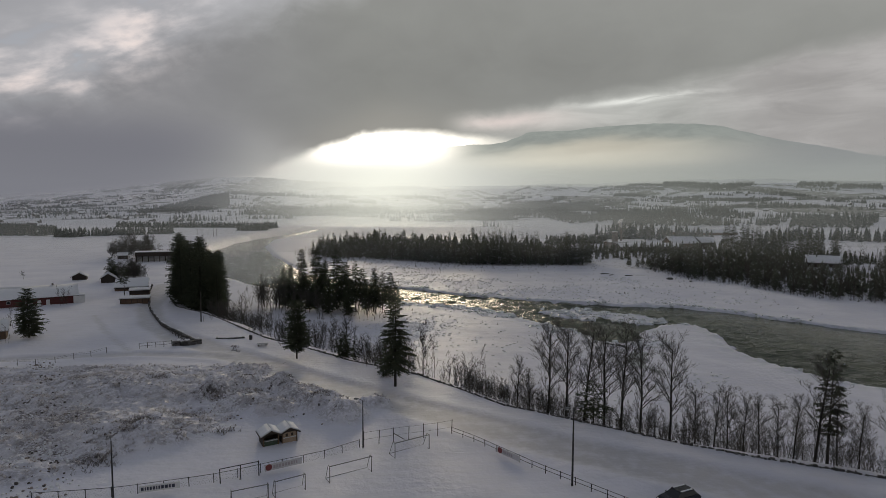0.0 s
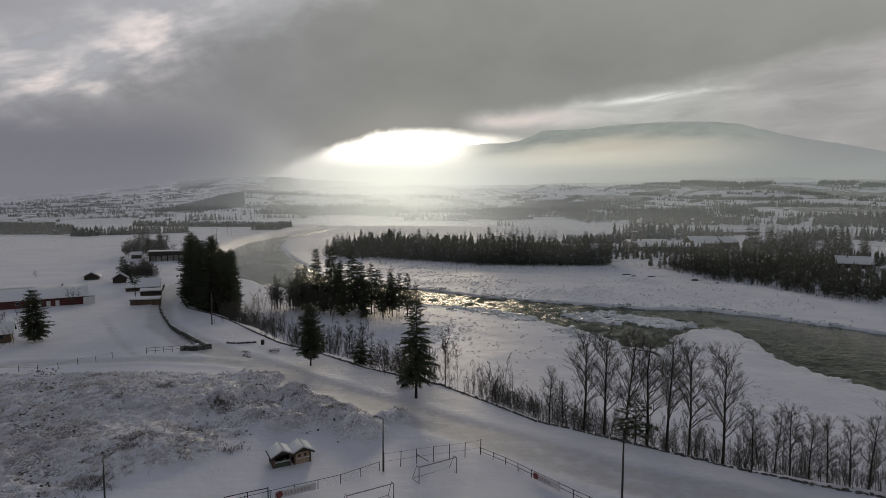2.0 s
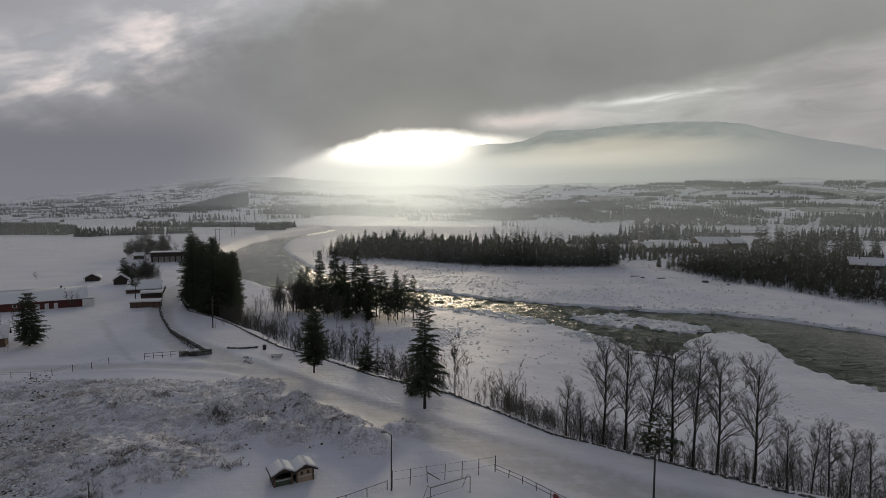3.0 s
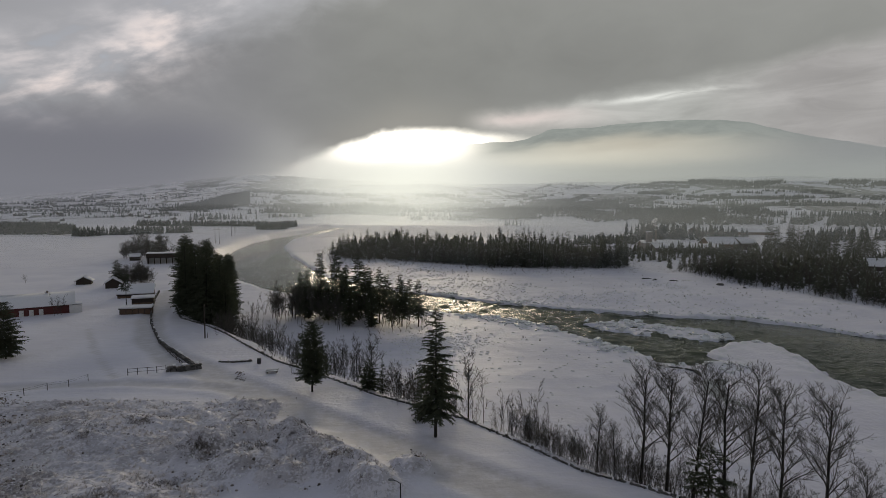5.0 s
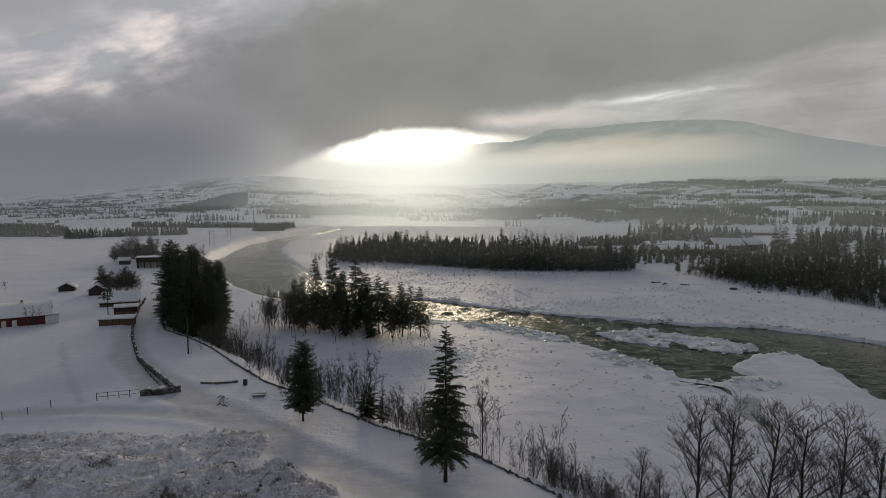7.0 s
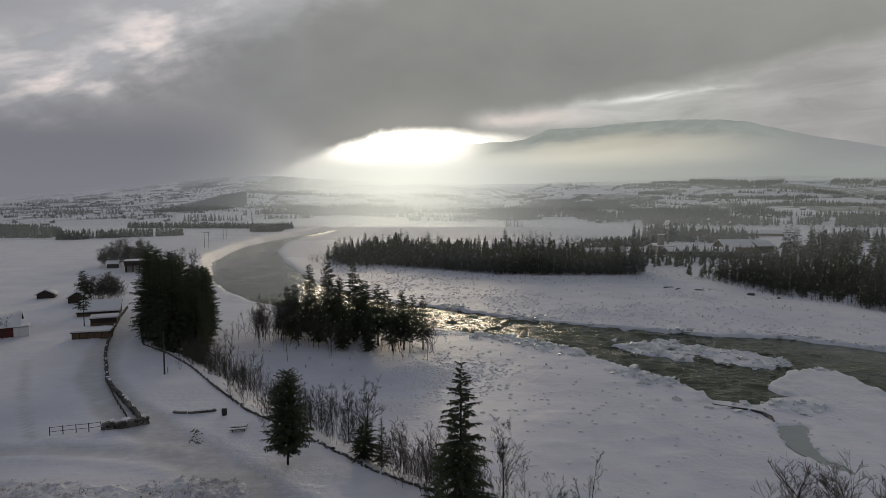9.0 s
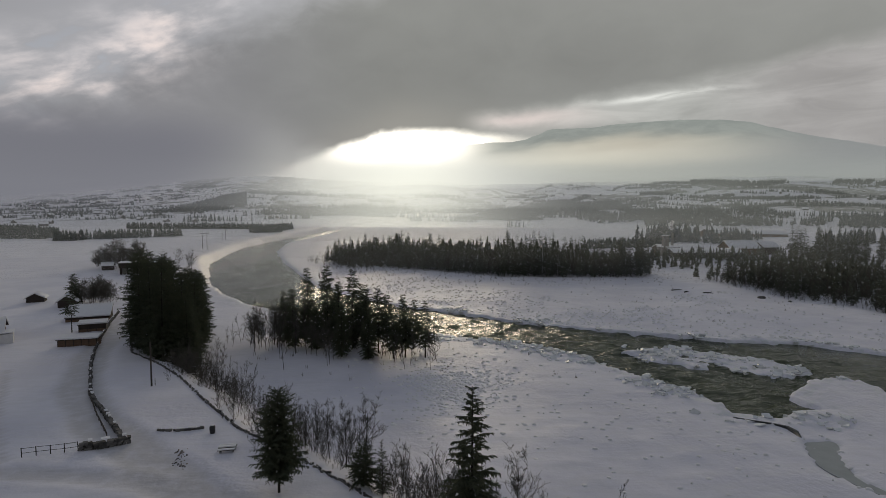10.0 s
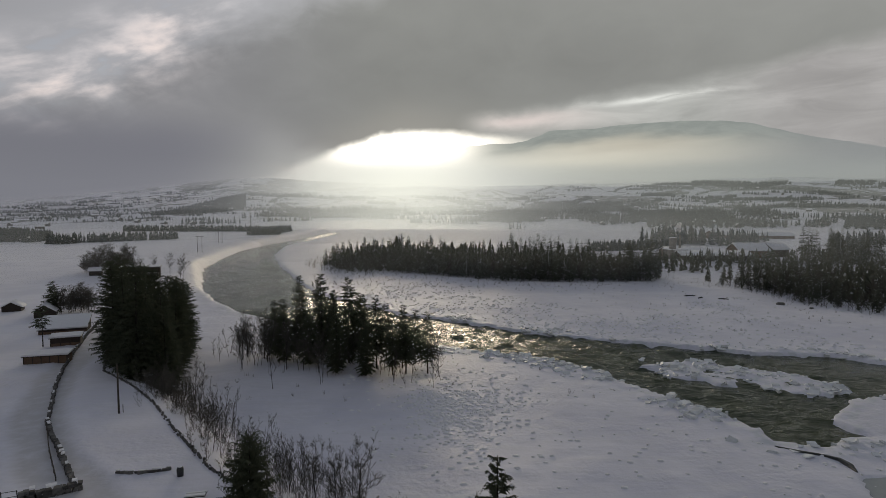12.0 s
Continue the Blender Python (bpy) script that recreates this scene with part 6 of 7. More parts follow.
# ---- the sawmill and farms across the river ----
def sawmill():
    t = thing("boiler_house", "sooty boiler house with a chimney at the sawmill", "industrial building", at=at_angle(193, 482, 0))
    box_part("wall", (0, 0, 3), (14, 12, 8), BRICK_GREY, t)
    box_part("roof_snow", (0, 0, 7.2), (14.6, 12.6, 0.5), SNOW_CAP, t, "white roof snow")
    box_part("tower", (-3, -2, 8), (4, 4, 16), BRICK_GREY, t)
    box_part("tower_snow", (-3, -2, 16.2), (4.3, 4.3, 0.4), SNOW_CAP, t)
    s = Soup()
    s.tube([(4, 1, 8), (4, 1, 14), (4, 1, 18)], [0.9, 0.8, 0.7], 12)
    part("chimney", s, BRICK_GREY, t, flat=False)
    gable_house("timber_shed", "long low sawmill shed with a white roof", "shed", at_angle(216, 470, -3), 52, 14, 3.5, 6.0, DARK_WALL, 0.5, 0.8, seed=21)
    gable_house("timber_shed", "sawmill shed with a shallow white roof", "shed", at_angle(205, 492, 4), 34, 16, 5.0, 8, BROWN_WALL, 0.5, 0.8, seed=22)
    gable_house("timber_shed", "tall sawmill hall under snow", "shed", at_angle(254, 488, 0), 24, 18, 6.0, 11, BROWN_WALL, 0.5, 0.8, windows=5, seed=23)
    gable_house("timber_shed", "small sawmill hall under snow", "shed", at_angle(279, 494, 12), 15, 14, 6.5, 10.5, DARK_WALL, 0.5, 0.8, seed=24)
    gable_house("timber_shed", "long low hall on the plain", "shed", at_angle(436, 775, -8), 84, 26, 4, 9, BROWN_WALL, 0.6, 1.0, seed=25)
    gable_house("timber_shed", "white-roofed hall beyond the sawmill", "shed", at_angle(385, 770, 10), 30, 22, 5, 10, BROWN_WALL, 0.6, 1.0, seed=26)
    gable_house("barn", "grey barn with a snow roof among the bank trees", "barn", at_angle(268, 332, -35, z=-5.5), 18, 10, 3.5, 7.0, DARK_WALL, 0.5, 0.7, seed=27)


sawmill()


def hamlet():
    """Farmhouses scattered over the far fields, too far to tell apart."""
    rng = np.random.default_rng(77)
    walls, roofs = Soup(), Soup()
    for i in range(150):
        az = math.radians(rng.uniform(-40, 42))
        r = rng.uniform(1150, 2800)
        x, y = math.sin(az) * r, 20 + math.cos(az) * r
        z = level(x, y)
        w, d, h = rng.uniform(8, 14), rng.uniform(6, 8), rng.uniform(2.8, 4.5)
        a = rng.uniform(0, 3.14)
        c, s = math.cos(a), math.sin(a)
        for soup, g in ((walls, gable_solid(w, d, h, h + 3, z0=-3)), (roofs, roof_slab(w, d, h, h + 3, 0.6, 0.5, 1)), (roofs, roof_slab(w, d, h, h + 3, 0.6, 0.5, -1))):
            v = np.concatenate(g.v)
            soup.add(np.stack([v[:, 0] * c - v[:, 1] * s + x, v[:, 0] * s + v[:, 1] * c + y, v[:, 2] + z], -1), g.f)
    t = thing("far_hamlet", "scattered far farmhouses with white roofs", "houses")
    t["kind"] = "stuff"
    tagged(part("walls", walls, DARK_WALL, t), kind="stuff")
    tagged(part("roofs", roofs, SNOW_CAP, t), kind="stuff")


hamlet()


def hedges():
    """Shelter belts, hedgerows and copses between the far fields."""
    rng = np.random.default_rng(88)
    rows = []

    def belt(az, r, turn, length, deep, low, high, gap=5.0):
        x, y = math.sin(math.radians(az)) * r, 20 + math.cos(math.radians(az)) * r
        n = max(4, int(length * max(deep, gap) / (gap * gap)))
        k, d = rng.uniform(-0.5, 0.5, n) * length, rng.normal(0, deep * 0.3, n)
        bend = rng.normal(0, 0.0009)
        a = turn - math.radians(az)
        px = x + k * math.cos(a) - (d + bend * k * k) * math.sin(a)
        py = y + k * math.sin(a) + (d + bend * k * k) * math.cos(a)
        rows.append(np.stack([px, py, ground_height(px, py)[0], rng.uniform(low, high, n)], -1))

    for _ in range(150):      # the eastern hillside
        belt(rng.uniform(-41, -13), rng.uniform(1350, 3000), rng.normal(0.12, 0.25), rng.uniform(30, 170), rng.choice([5, 8, 16], p=[0.5, 0.35, 0.15]), 4, 9)
    for _ in range(50):      # farm gardens
        belt(rng.uniform(-41, -13), rng.uniform(1400, 2900), 0, rng.uniform(15, 40), 14, 6, 10)
    for _ in range(46):      # the valley's head below the sun
        belt(rng.uniform(-14, 12), rng.uniform(1200, 2500), rng.normal(0.05, 0.15), rng.uniform(60, 260), rng.choice([8, 25]), 8, 14)
    for _ in range(70):      # the western fields
        belt(rng.uniform(6, 44), rng.uniform(1750, 3050), rng.choice([0.02, 1.1, -0.7]) + rng.normal(0, 0.12), rng.uniform(60, 320), rng.choice([6, 8, 24], p=[0.5, 0.35, 0.15]), 7, 13)
    for az, r in ((27.2, 2950), (28.4, 2820), (29.6, 2900), (31.0, 2780), (32.2, 2960), (38.0, 2900), (41.0, 2820)):      # forest at the foot of the mountain
        belt(az, r, rng.normal(0, 0.3), rng.uniform(90, 170), 190, 9, 16, 10.0)
    scatter("field_trees", "lines of frosted trees between the far snowy fields", "trees", FAR_KIND, np.concatenate(rows), FAR_FOREST, 10)


hedges()


def steam():
    """A puff of white steam over the sawmill's chimney."""
    mat = bpy.data.materials.new("white_steam")
    mat.use_nodes = True
    n = Nodes(mat.node_tree)
    dense = n.ramp(n.noise(place(n), 0.35, 4.0), 0.35, 0.65, 0.15, 0.75)
    white = n.node("ShaderNodeBsdfTranslucent", Color=(0.95, 0.95, 0.95, 1))
    clear = n.node("ShaderNodeBsdfTransparent")
    both = n.node("ShaderNodeMixShader", Fac=dense)
    n.tree.links.new(clear.outputs[0], both.inputs[1])
    n.tree.links.new(white.outputs[0], both.inputs[2])
    n.tree.links.new(both.outputs[0], n.node("ShaderNodeOutputMaterial").inputs[0])
    rng = np.random.default_rng(31)
    bm = bmesh.new()
    for i in range(9):
        k = i / 8
        m = Matrix.Translation((197 + 4.5 * k * k - 6 * k + rng.normal(0, 0.5), 483 + rng.normal(0, 0.6), 15.0 + 5.5 * k)) @ Matrix.Scale(0.8 + 1.0 * k, 4)
        bmesh.ops.create_icosphere(bm, subdivisions=2, radius=1.0, matrix=m)
    for v in bm.verts:
        v.co += noise.noise_vector(v.co * 0.6) * 0.7
    me = bpy.data.meshes.new("steam")
    bm.to_mesh(me)
    bm.free()
    me.polygons.foreach_set("use_smooth", [True] * len(me.polygons))
    me.materials.append(mat)
    tagged(new("steam", me), "small white plume of steam over the sawmill chimney", "steam", kind="stuff")


steam()

# ---- snow lumps, ice blocks, stalks ----
LUMP_SNOW = simple("wind_packed_snow", (0.78, 0.79, 0.82), 0.7, vary=0.06, size=0.8, by_island=0.3)
ICE = simple("grey_river_ice", (0.66, 0.685, 0.695), 0.45, vary=0.2, size=0.6, by_island=0.5)
SOIL = simple("frozen_soil", (0.20, 0.175, 0.16), 0.9, vary=0.6, size=1.2, by_island=1.2)
BARE_ICE = simple("bare_grey_ice", (0.30, 0.33, 0.335), 0.35, vary=0.2, size=0.4)
CRACK = simple("dark_wet_ice", (0.02, 0.024, 0.024), 0.4, vary=0.3)
STALK = simple("dead_stalks", (0.10, 0.075, 0.05), 0.9, vary=0.4, size=0.8, by_island=0.5)


def dome(rng, w, h):
    """A low uneven lump of nine points."""
    a = np.arange(7) * 6.283 / 7 + rng.uniform(0, 1)
    r = w / 2 * rng.uniform(0.75, 1.2, 7)
    low = np.stack([np.cos(a) * r, np.sin(a) * r * 0.8, np.full(7, -0.12)], -1)
    mid = np.stack([np.cos(a) * r * 0.6, np.sin(a) * r * 0.5, h * rng.uniform(0.7, 1.0, 7)], -1)
    v = np.concatenate([low, mid, [[0, 0, h * 1.1]]])
    f = [(i, (i + 1) % 7, 7 + (i + 1) % 7, 7 + i) for i in range(7)] + [(7 + i, 7 + (i + 1) % 7, 14) for i in range(7)]
    return v, f


def lumps():
    rng = np.random.default_rng(21)
    s = Soup()
    x, y = rng.uniform(-20, 75, 5200), rng.uniform(100, 212, 5200)
    x2, y2 = rng.uniform(-12, 26, 4200), rng.uniform(140, 192, 4200)
    keep2 = rng.random(4200) < np.exp(-(((x2 - 4.5) / 9) ** 2) - ((y2 - 165) / 16) ** 2)
    x, y = np.concatenate([x, x2[keep2]]), np.concatenate([y, y2[keep2]])
    z, _, _, ice, wet, side = ground_height(x, y)
    dens = 0.10 + 0.45 * smooth(0.1, 0.5, ripple(x, y, 17, 91)) + 0.7 * np.exp(-((x - 4.5) / 9) ** 2 - ((y - 165) / 16) ** 2)
    ok = (side > 13) & (wet < -2.5) & (rng.random(x.size) < dens)
    for a, b, c in zip(x[ok], y[ok], z[ok]):
        v, f = dome(rng, rng.uniform(0.4, 1.5), rng.uniform(0.08, 0.24))
        s.add(v + (a, b, c), f)
    tagged(part("snow_lumps", s, LUMP_SNOW, flat=False), "scattered wind-packed snow lumps on the river ice", "snow", kind="stuff")
    # far shore crust
    s = Soup()
    x, y = rng.uniform(-30, 160, 9000), rng.uniform(205, 345, 9000)
    z, _, _, ice, wet, side = ground_height(x, y)
    ok = (wet < -3) & (wet > -90) & (y < 245 + 0.9 * np.abs(x - 40) + 60) & (rng.random(x.size) < 0.03 + 0.8 * smooth(0.0, 0.5, ripple(x, y, 16, 92) * 0.6 + ripple(x, y, 5, 97) * 0.4) + 0.35 * smooth(-40, -8, wet) + 0.7 * np.exp(-((x - 60) / 32) ** 2 - ((y - 241) / 9) ** 2))
    for a, b, c in zip(x[ok], y[ok], z[ok]):
        v, f = dome(rng, rng.uniform(0.5, 1.9), rng.uniform(0.12, 0.36))
        s.add(v + (a, b, c), f)
    tagged(part("snow_crust", s, LUMP_SNOW, flat=False), "broken snow crust along the far shore", "snow", kind="stuff")


def ice_blocks():
    rng = np.random.default_rng(22)
    s = Soup()
    x, y = rng.uniform(0, 150, 26000), rng.uniform(95, 260, 26000)
    z, _, _, ice, wet, side = ground_height(x, y)
    heap = smooth(-8 - 3 * (x < 75), -1.5, wet) * smooth(0.6, -0.3, wet) * smooth(0.0, 0.6, ripple(x, y, 11, 93) + 0.35)
    bar = ((wet > 1.5) & (z > -7.15)).astype(float) * 0.22
    heap = heap * np.where((x > 84) & (y < 168), 0.03, np.where(x > 100, 0.35, 1.0))      # the smooth snow spit has no jam
    ok = (side > 12) & (rng.random(x.size) < 0.7 * heap + bar)
    for a, b, c in zip(x[ok], y[ok], z[ok]):
        w = rng.uniform(0.4, 2.0)
        s.box((a, b, c + 0.05), (w, w * rng.uniform(0.5, 1.0), rng.uniform(0.15, 0.6)), rng.uniform(0, 6.28), rng.normal(0, 0.35))
        s.v[-1] = s.v[-1] + rng.normal(0, 0.08, (8, 3))
    tagged(part("ice_blocks", s, ICE), "jumbled ice blocks and slabs along the river's edge", "ice", kind="stuff")


def stalks():
    rng = np.random.default_rng(23)
    s, white = Soup(), Soup()
    x, y = rng.uniform(-76, 0, 9000), rng.uniform(56, 110, 9000)
    z, _, rough, _, _, _ = ground_height(x, y)
    ok = rng.random(x.size) < rough * (0.04 + 0.22 * smooth(0.0, 0.6, ripple(x, y, 7, 94)))
    for a, b, c in zip(x[ok], y[ok], z[ok]):
        for _ in range(rng.integers(4, 9)):
            d = rng.normal(0, 0.35, 2)
            h = rng.uniform(0.12, 0.42)
            o = rng.normal(0, 0.2, 2)
            s.tube([(a + o[0], b + o[1], c - 0.05), (a + o[0] + d[0] * h, b + o[1] + d[1] * h, c + h)], [0.014, 0.008], 3, cap=False)
    soil = Soup()
    x, y = rng.uniform(-78, 2, 30000), rng.uniform(54, 110, 30000)
    z, _, rough, _, _, _ = ground_height(x, y)
    strip = np.exp(-((x - np.interp(y, [60, 67, 82, 103, 110], [-36, -40, -48, -62, -66])) / 3.2) ** 2)
    patch = 2.5 * strip + smooth(-0.1, 0.6, ripple(x, y, 6, 95)) + 1.3 * np.exp(-((x + 33) / 7) ** 2 - ((y - 72) / 5) ** 2) + 1.2 * np.exp(-((x + 60) / 5) ** 2 - ((y - 88) / 16) ** 2) + 0.8 * (x > -28)
    ok = rng.random(x.size) < np.maximum(rough, 0.8 * strip) * (0.10 + 0.25 * np.clip(patch, 0, 2.5))
    for a, b, c, q in zip(x[ok], y[ok], z[ok], patch[ok]):
        w = rng.uniform(0.12, 0.42) * (1 + 0.12 * q)
        v, f = dome(rng, w, w * rng.uniform(0.2, 0.5))
        (soil if rng.random() < 0.05 + 0.15 * q else white).add(v + (a, b, c - 0.01), f)
    tagged(part("soil_clods", soil, SOIL), "frozen brown clods and scrub showing through the snow", "soil", kind="stuff")
    tagged(part("dead_stalks", s, STALK), "dead brown stalks poking out of the snowy heaps", "weeds", kind="stuff")
    tagged(part("snow_tufts", white, LUMP_SNOW), "snow-covered tufts on the rough heaps", "snow", kind="stuff")
    s = Soup()
    x, y = rng.uniform(-60, 150, 5000), rng.uniform(170, 390, 5000)
    z, _, _, _, wet, side = ground_height(x, y)
    ok = (wet < -9) & (side > 14) & (rng.random(x.size) < np.where(y > 235, 0.015 + 0.12 * smooth(0.1, 0.6, ripple(x, y, 13, 96)) + 0.4 * smooth(305, 340, y), 0.05 + 0.3 * np.exp(-((x + 24) / 26) ** 2 - ((y - 188) / 12) ** 2)))
    for a, b, c in zip(x[ok], y[ok], z[ok]):
        for _ in range(rng.integers(4, 8)):
            d = rng.normal(0, 0.3, 2)
            h = rng.uniform(0.3, 1.0)
            o = rng.normal(0, 0.2, 2)
            s.tube([(a + o[0], b + o[1], c - 0.05), (a + o[0] + d[0] * h, b + o[1] + d[1] * h, c + h)], [0.028, 0.012], 3, cap=False)
    tagged(part("reeds", s, STALK), "dead reeds and seedlings on the snowy flats", "reeds", kind="stuff")



def scrub_heaps():
    """Rough frozen crust over the heaps beside the playing field."""
    xs, ys = np.arange(-78, 3, 0.27), np.arange(55, 110, 0.27)
    gx, gy = np.meshgrid(xs, ys)
    z, packed, rough, _, _, _ = ground_height(gx, gy)
    crumb = 0.5 * ripple(gx, gy, 1.3, 41) + 0.5 * ripple(gx, gy, 0.62, 42) + 0.35 * ripple(gx, gy, 0.33, 43)
    ridged = 1 - 2 * np.abs(ripple(gx, gy, 2.1, 44) + 0.4 * ripple(gx, gy, 0.9, 45))
    patch = smooth(-0.2, 0.6, ripple(gx, gy, 8, 95))
    edge = smooth(0.06, 0.4, rough)
    z = z - 0.25 * (1 - edge) + edge * (0.03 + (0.24 + 0.22 * patch) * crumb + 0.20 * ridged)
    h, w = gx.shape
    idx = np.arange(w * h).reshape(h, w)
    faces = np.stack([idx[:-1, :-1], idx[:-1, 1:], idx[1:, 1:], idx[1:, :-1]], -1).reshape(-1, 4)
    faces = faces[(edge.ravel()[faces] > 0.01).any(1)]
    used, back = np.unique(faces, return_inverse=True)
    faces = back.reshape(-1, 4)
    me = bpy.data.meshes.new("scrub_heaps")
    me.from_pydata(np.stack([gx, gy, z], -1).reshape(-1, 3)[used].tolist(), [], faces.tolist())
    bare = np.clip(edge * (0.45 + 0.65 * patch), 0, 1)
    for name, values in (("packed", packed * 0), ("rough", bare), ("ice", packed * 0), ("woods", packed * 0)):
        me.attributes.new(name, "FLOAT", "POINT").data.foreach_set("value", np.asarray(values, np.float32).ravel()[used])
    me.materials.append(SNOW)
    tagged(new("scrub_heaps", me), "rough snow-dusted heaps of frozen earth and scrub", "heaps", kind="stuff")



def frozen_pools():
    """A sheet of bare grey ice and a dark crack at its rim."""
    bm = bmesh.new()
    rim = GREY_ICE
    for _ in range(2):      # round the corners off
        rim = [(a[0] * k + b[0] * (1 - k), a[1] * k + b[1] * (1 - k)) for a, b in zip(rim, rim[1:] + rim[:1]) for k in (0.75, 0.25)]
    bm.faces.new([bm.verts.new((x, y, -6.80)) for x, y in rim])
    top = bmesh.ops.extrude_face_region(bm, geom=bm.faces[:])
    for v in top["geom"]:
        if isinstance(v, bmesh.types.BMVert):
            v.co.z += 0.06
    me = bpy.data.meshes.new("ice_sheet")
    bm.to_mesh(me)
    bm.free()
    me.materials.append(BARE_ICE)
    tagged(new("ice_sheet", me), "smooth bare grey ice in a hollow of the snow", "ice", kind="stuff")
    s = Soup()
    line = [(55.5, 147.5), (57.5, 144.6), (60.2, 143.2), (61.9, 141.6), (62.1, 139.6), (61.6, 137.8)]
    s.tube([(x, y, level(x, y) + 0.02) for x, y in line], [0.12, 0.35, 0.22, 0.42, 0.5, 0.15], 6)
    tagged(part("ice_crack", s, CRACK), "dark open crack in the river ice", "ice", kind="stuff")
    # crumbs of bark and earth on the track
    rng = np.random.default_rng(29)
    s = Soup()
    for _ in range(46):
        k = rng.uniform(0, 1)
        x, y = -33.5 + 2.4 * k + rng.normal(0, 0.5), 121 - 5 * k + rng.normal(0, 0.5)
        w = rng.uniform(0.12, 0.4)
        v, f = dome(rng, w, w * 0.4)
        s.add(v + (x, y, level(x, y)), f)
    tagged(part("litter", s, SOIL), "dark crumbs of bark and earth on the track", "litter", kind="stuff")


BRUSHWOOD = needles("frosted_brushwood", (0.13, 0.112, 0.098, 1), (0.40, 0.375, 0.36, 1), 0.0, 0.35)
FROST = needles("frosted_twigs", (0.36, 0.335, 0.33, 1), (0.80, 0.79, 0.82, 1), 0.0, 0.5)


# x, y, reach and number of stems of the brushwood on the heaps
BRUSH = [(-25.9, 85.8, 1.5, 90), (-27.6, 86.6, 2.0, 45), (-37.5, 94.5, 2.6, 80), (-15.8, 89.9, 2.4, 70), (-31.4, 73.4, 3.0, 90), (-32.2, 65.2, 2.6, 80), (-27.7, 78.4, 2.4, 45),
         (-20.5, 73.4, 1.8, 35), (-8.5, 81.7, 1.8, 30), (-20.0, 86.5, 2.5, 40), (-42.0, 90.0, 3.5, 50)]


def frosted_scrub():
    """Low bushes white with frost that cover the heaps, as sprigs of short blades."""
    rng = np.random.default_rng(24)
    x, y = rng.uniform(-78, 4, 26000), rng.uniform(55, 109, 26000)
    z, _, rough, _, _, _ = ground_height(x, y)
    clump = smooth(-0.35, 0.5, ripple(x, y, 5, 98)) * 0.6 + smooth(-0.2, 0.5, ripple(x, y, 1.8, 99)) * 0.6
    ok = rng.random(x.size) < smooth(0.12, 0.6, rough) * (0.05 + 0.42 * clump)
    x, y, z = x[ok], y[ok], z[ok]
    verts, faces = [], []
    for a, b, c in zip(x, y, z):
        size = rng.uniform(0.22, 0.6)
        for _ in range(11):
            turn, lift = rng.uniform(0, 6.283), rng.uniform(0.25, 1.35)
            out = np.array([math.cos(turn) * math.cos(lift), math.sin(turn) * math.cos(lift), math.sin(lift) * 0.8]) * size * rng.uniform(0.6, 1.15)
            wide = np.array([-math.sin(turn), math.cos(turn), 0.3]) * size * rng.uniform(0.06, 0.16)
            foot = np.array([a, b, c + 0.05])
            i = len(verts)
            verts.extend([foot + out * 0.15, foot + out * 0.6 - wide, foot + out, foot + out * 0.6 + wide])
            faces.append((i, i + 1, i + 2, i + 3))
    s = Soup()
    s.add(verts, faces)
    tagged(part("frosted_scrub", s, FROST), "low frosted scrub covering the earth heaps", "scrub", kind="stuff")
    brush = Soup()
    for cx, cy, reach, count in BRUSH:
        for _ in range(int(count * 0.8)):
            a, b = cx + rng.normal(0, reach * 0.5), cy + rng.normal(0, reach * 0.38)
            c = level(a, b)
            for _ in range(5):
                d, h, o = rng.normal(0, 0.7, 2), rng.uniform(0.2, 0.55), rng.normal(0, 0.16, 2)
                brush.tube([(a + o[0], b + o[1], c - 0.05), (a + o[0] + d[0] * h * 0.6, b + o[1] + d[1] * h * 0.6, c + h * 0.7), (a + o[0] + d[0] * h, b + o[1] + d[1] * h, c + h * 0.9)], [0.022, 0.016, 0.008], 3, cap=False)
    tagged(part("brown_brush", brush, BRUSHWOOD), "tangled brown brushwood on the snowy heaps", "brushwood", kind="stuff")


frozen_pools()
frosted_scrub()
scrub_heaps()
lumps()
ice_blocks()
stalks()


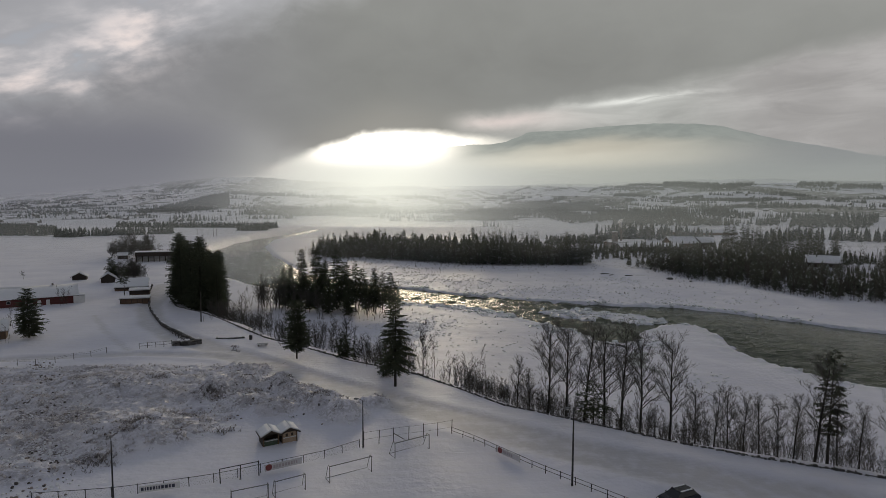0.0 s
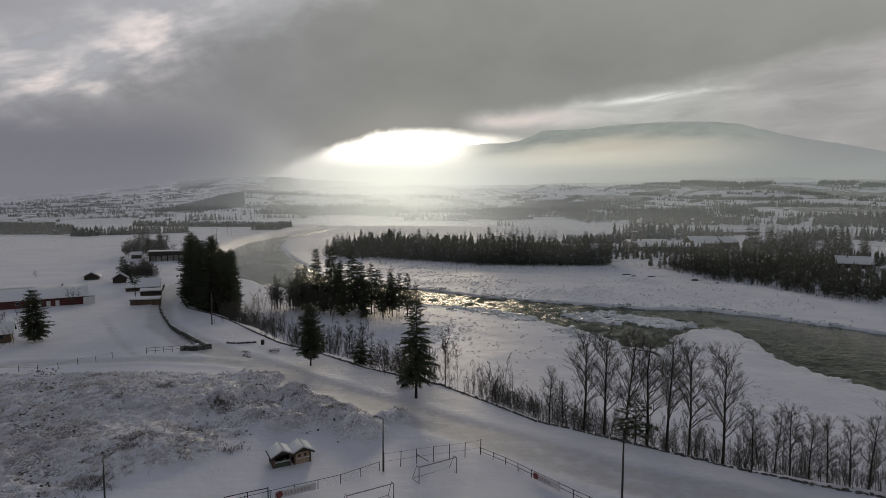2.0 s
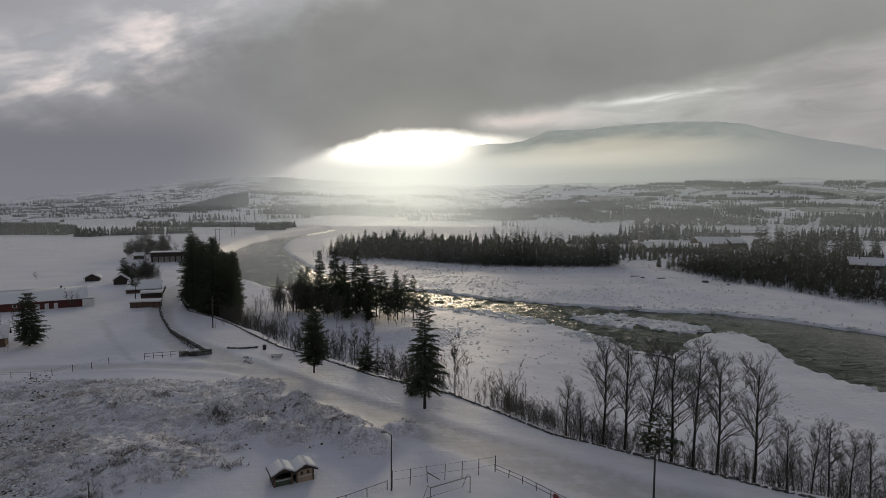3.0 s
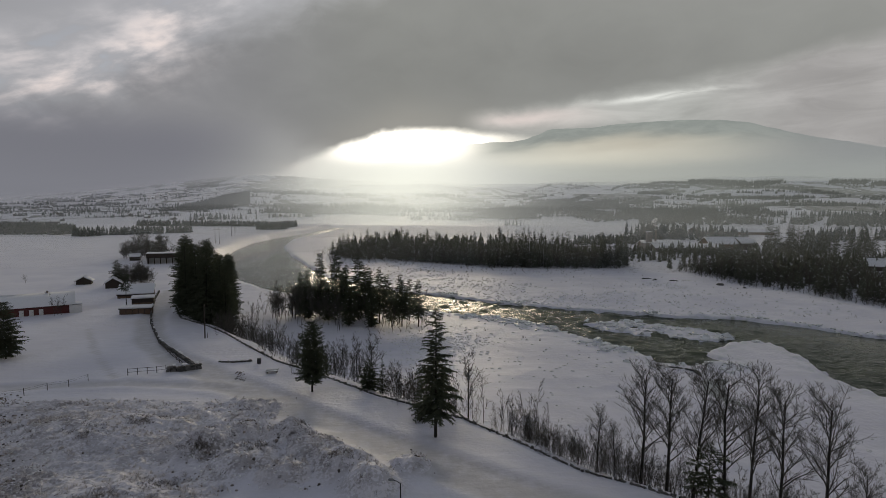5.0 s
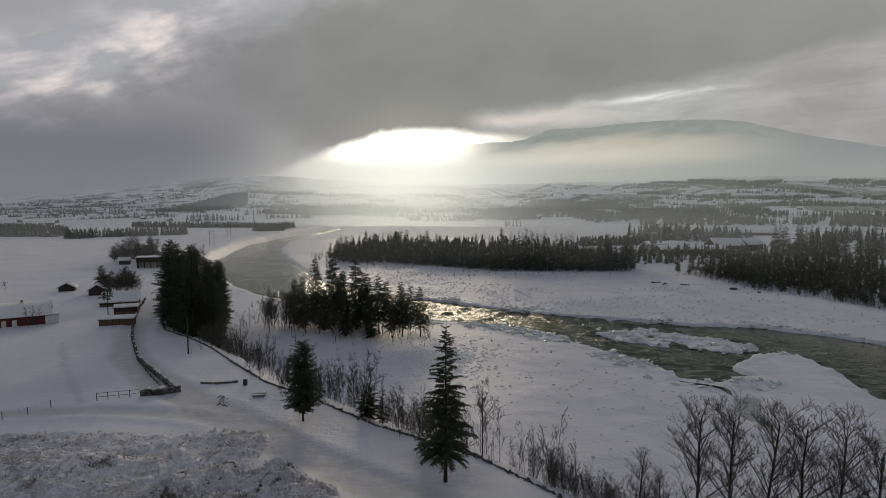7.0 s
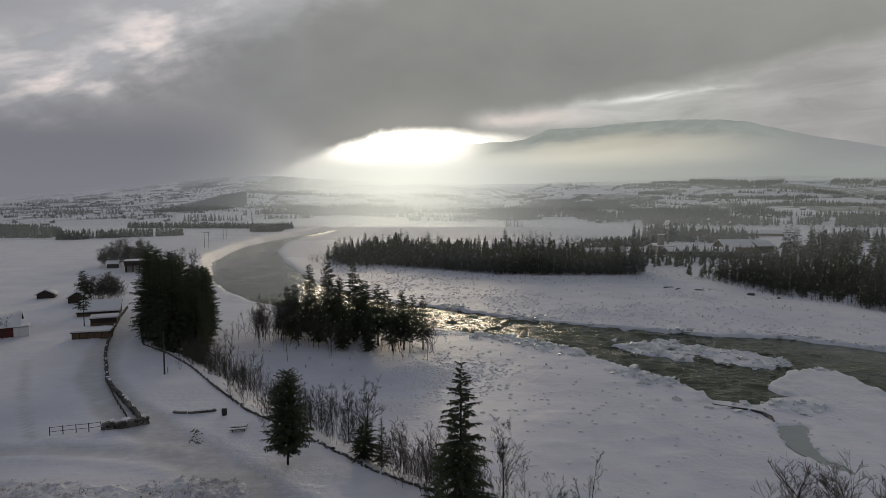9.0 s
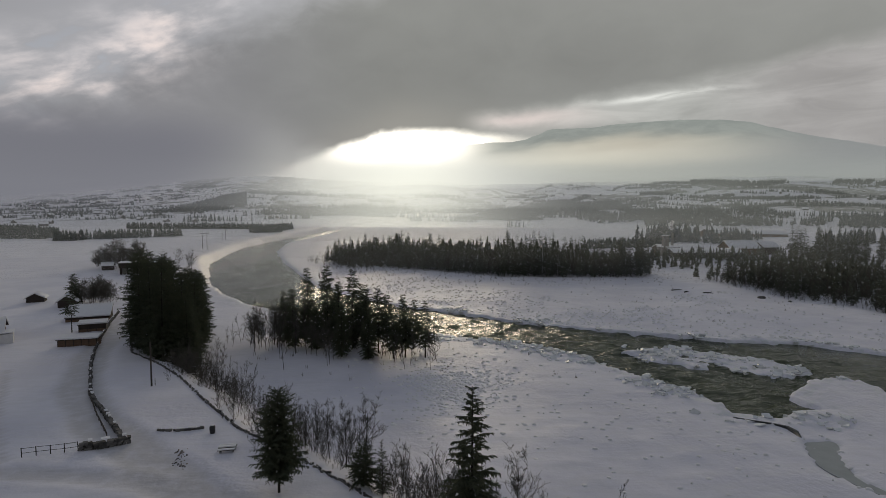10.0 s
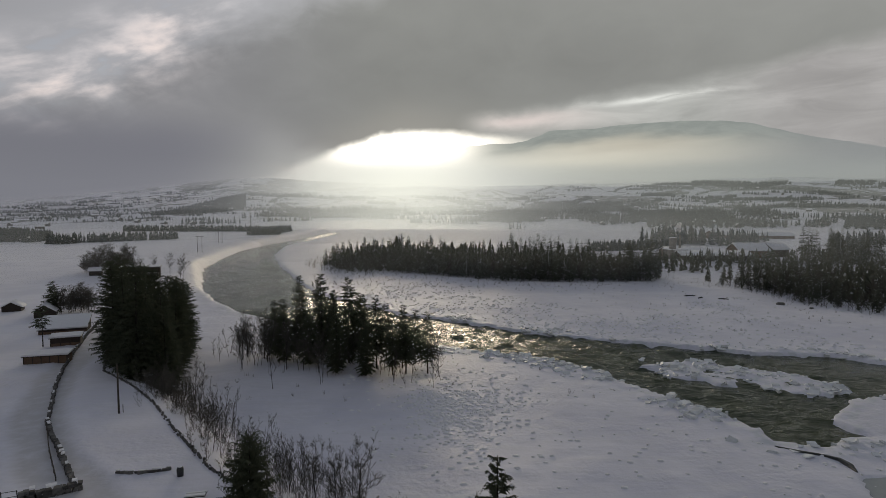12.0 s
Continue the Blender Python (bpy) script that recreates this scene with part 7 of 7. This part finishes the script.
# ---- mist sheets over the far valley, the farthest glowing ----
def mist_material(distant):
    mat = bpy.data.materials.new("far_haze_glow" if distant else "thin_mist")
    mat.use_nodes = True
    n = Nodes(mat.node_tree)
    at = place(n)
    x, y, z = n.node("ShaderNodeSeparateXYZ", Vector=at).outputs
    az = n.m("MULTIPLY", n.m("ARCTAN2", x, y), 57.2958)
    drift = n.noise(n.node("ShaderNodeMapping", Vector=at, Scale=(0.0016, 0.0016, 0.008)).outputs[0], 1.0, 4.0, 0.5)
    kind = n.node("ShaderNodeAttribute")
    kind.attribute_name = "thin"
    # sheets are made denser round the sun's azimuth to brighten the haze there
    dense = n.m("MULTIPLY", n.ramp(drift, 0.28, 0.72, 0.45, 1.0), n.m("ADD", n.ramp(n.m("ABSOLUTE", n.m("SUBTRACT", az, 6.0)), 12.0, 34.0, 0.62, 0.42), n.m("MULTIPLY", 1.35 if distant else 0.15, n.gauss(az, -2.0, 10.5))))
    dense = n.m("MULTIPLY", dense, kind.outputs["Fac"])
    # distant sheets emit their haze light, painted palest towards the sun
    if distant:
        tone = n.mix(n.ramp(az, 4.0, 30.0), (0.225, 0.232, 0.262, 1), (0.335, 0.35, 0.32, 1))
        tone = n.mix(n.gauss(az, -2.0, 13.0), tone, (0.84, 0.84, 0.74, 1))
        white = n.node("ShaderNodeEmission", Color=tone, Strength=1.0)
    else:
        veil = n.node("ShaderNodeBsdfTranslucent", Color=(0.92, 0.98, 0.97, 1))
        body = n.node("ShaderNodeBsdfDiffuse", Color=(0.90, 0.96, 0.97, 1))
        white = n.node("ShaderNodeMixShader", Fac=0.25)
        n.tree.links.new(veil.outputs[0], white.inputs[1])
        n.tree.links.new(body.outputs[0], white.inputs[2])
    clear = n.node("ShaderNodeBsdfTransparent")
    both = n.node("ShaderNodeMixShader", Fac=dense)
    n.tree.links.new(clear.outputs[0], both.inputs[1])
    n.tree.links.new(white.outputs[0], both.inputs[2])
    out = n.node("ShaderNodeOutputMaterial")
    n.tree.links.new(both.outputs[0], out.inputs[0])
    return mat


def valley_mist():
    near, far = mist_material(False), mist_material(True)
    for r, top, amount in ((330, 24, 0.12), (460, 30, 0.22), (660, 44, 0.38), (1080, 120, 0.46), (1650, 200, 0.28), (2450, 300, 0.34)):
        azs = np.radians(np.linspace(-58, 60, 120))
        ks = np.linspace(0, 1, 8)
        verts = np.array([np.stack([np.sin(azs) * r, 20 + np.cos(azs) * r, np.full_like(azs, -12 + (top + 12) * k)], -1) for k in ks])
        thin = np.array([np.full_like(azs, amount * min(1, (1 - k) * 2.2) * min(1, 0.6 + k * 2)) for k in ks]) * smooth(58, 40, np.abs(np.degrees(azs)))[None]
        h, w = verts.shape[:2]
        idx = np.arange(w * h).reshape(h, w)
        faces = np.stack([idx[:-1, :-1], idx[:-1, 1:], idx[1:, 1:], idx[1:, :-1]], -1).reshape(-1, 4)
        me = bpy.data.meshes.new("valley_mist")
        me.from_pydata(verts.reshape(-1, 3).tolist(), [], faces.tolist())
        me.attributes.new("thin", "FLOAT", "POINT").data.foreach_set("value", thin.astype(np.float32).ravel())
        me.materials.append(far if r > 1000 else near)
        tagged(new("valley_mist", me), "thin mist sheet over the far valley, self-glowing where distant", "mist", kind="stuff")


valley_mist()


def low_cloud():
    """Glowing hanging cloud that hides the hilltops, part of the far backdrop."""
    mat = bpy.data.materials.new("glowing_cloud_haze")
    mat.use_nodes = True
    n = Nodes(mat.node_tree)
    at = place(n)
    x, y, z = n.node("ShaderNodeSeparateXYZ", Vector=at).outputs
    az = n.m("MULTIPLY", n.m("ARCTAN2", x, y), 57.2958)
    drift = n.noise(n.node("ShaderNodeMapping", Vector=at, Scale=(0.0013, 0.0013, 0.005)).outputs[0], 1.0, 5.0, 0.55)
    foot = n.m("ADD", n.m("MULTIPLY_ADD", n.m("ADD", az, 36.0), 5.0, 44.0), n.m("MULTIPLY", n.m("SUBTRACT", drift, 0.5), 90.0))
    dense = n.m("MULTIPLY", n.ramp(n.m("SUBTRACT", z, foot), -32.0, 30.0), n.ramp(z, 430.0, 240.0))
    dense = n.m("MULTIPLY", dense, n.ramp(az, -10.0, -16.0))
    # sun glow painted as bright haze in the mouth of the valley
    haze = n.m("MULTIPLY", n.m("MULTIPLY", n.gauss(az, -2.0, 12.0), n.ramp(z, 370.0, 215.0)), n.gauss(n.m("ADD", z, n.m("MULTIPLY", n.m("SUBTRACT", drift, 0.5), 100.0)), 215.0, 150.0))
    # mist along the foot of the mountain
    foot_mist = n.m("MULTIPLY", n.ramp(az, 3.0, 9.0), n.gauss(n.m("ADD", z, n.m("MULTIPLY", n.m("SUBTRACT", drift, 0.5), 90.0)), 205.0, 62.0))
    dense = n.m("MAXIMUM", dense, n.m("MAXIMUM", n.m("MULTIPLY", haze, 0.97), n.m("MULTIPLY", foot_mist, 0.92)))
    # emitted colours: dark cloud, paler mist, near white round the sun's azimuth
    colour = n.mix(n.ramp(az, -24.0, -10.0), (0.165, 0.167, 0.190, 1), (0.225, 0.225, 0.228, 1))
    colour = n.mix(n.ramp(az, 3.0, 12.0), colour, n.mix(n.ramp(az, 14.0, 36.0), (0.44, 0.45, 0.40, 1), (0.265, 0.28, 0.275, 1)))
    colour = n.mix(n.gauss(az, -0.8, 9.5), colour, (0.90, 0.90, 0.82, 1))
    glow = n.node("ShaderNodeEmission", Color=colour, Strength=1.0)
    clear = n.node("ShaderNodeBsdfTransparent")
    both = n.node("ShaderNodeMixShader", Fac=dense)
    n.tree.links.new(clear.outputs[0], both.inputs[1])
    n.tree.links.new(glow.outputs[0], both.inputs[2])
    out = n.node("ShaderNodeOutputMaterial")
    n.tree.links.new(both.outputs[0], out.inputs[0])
    azs, zs, r = np.radians(np.linspace(-62, 62, 125)), np.linspace(-20, 430, 8), 2350 + 630 * smooth(-15, -5, np.linspace(-62, 62, 125))
    verts = np.array([np.stack([np.sin(azs) * r, 20 + np.cos(azs) * r, np.full_like(azs, z)], -1) for z in zs])
    h, w = verts.shape[:2]
    idx = np.arange(w * h).reshape(h, w)
    faces = np.stack([idx[:-1, :-1], idx[:-1, 1:], idx[1:, 1:], idx[1:, :-1]], -1).reshape(-1, 4)
    me = bpy.data.meshes.new("backdrop_cloud")
    me.from_pydata(verts.reshape(-1, 3).tolist(), [], faces.tolist())
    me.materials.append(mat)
    tagged(new("backdrop_cloud", me), "self-glowing grey cloud hiding the hilltops, with painted sun haze", "cloud", kind="structure")


low_cloud()
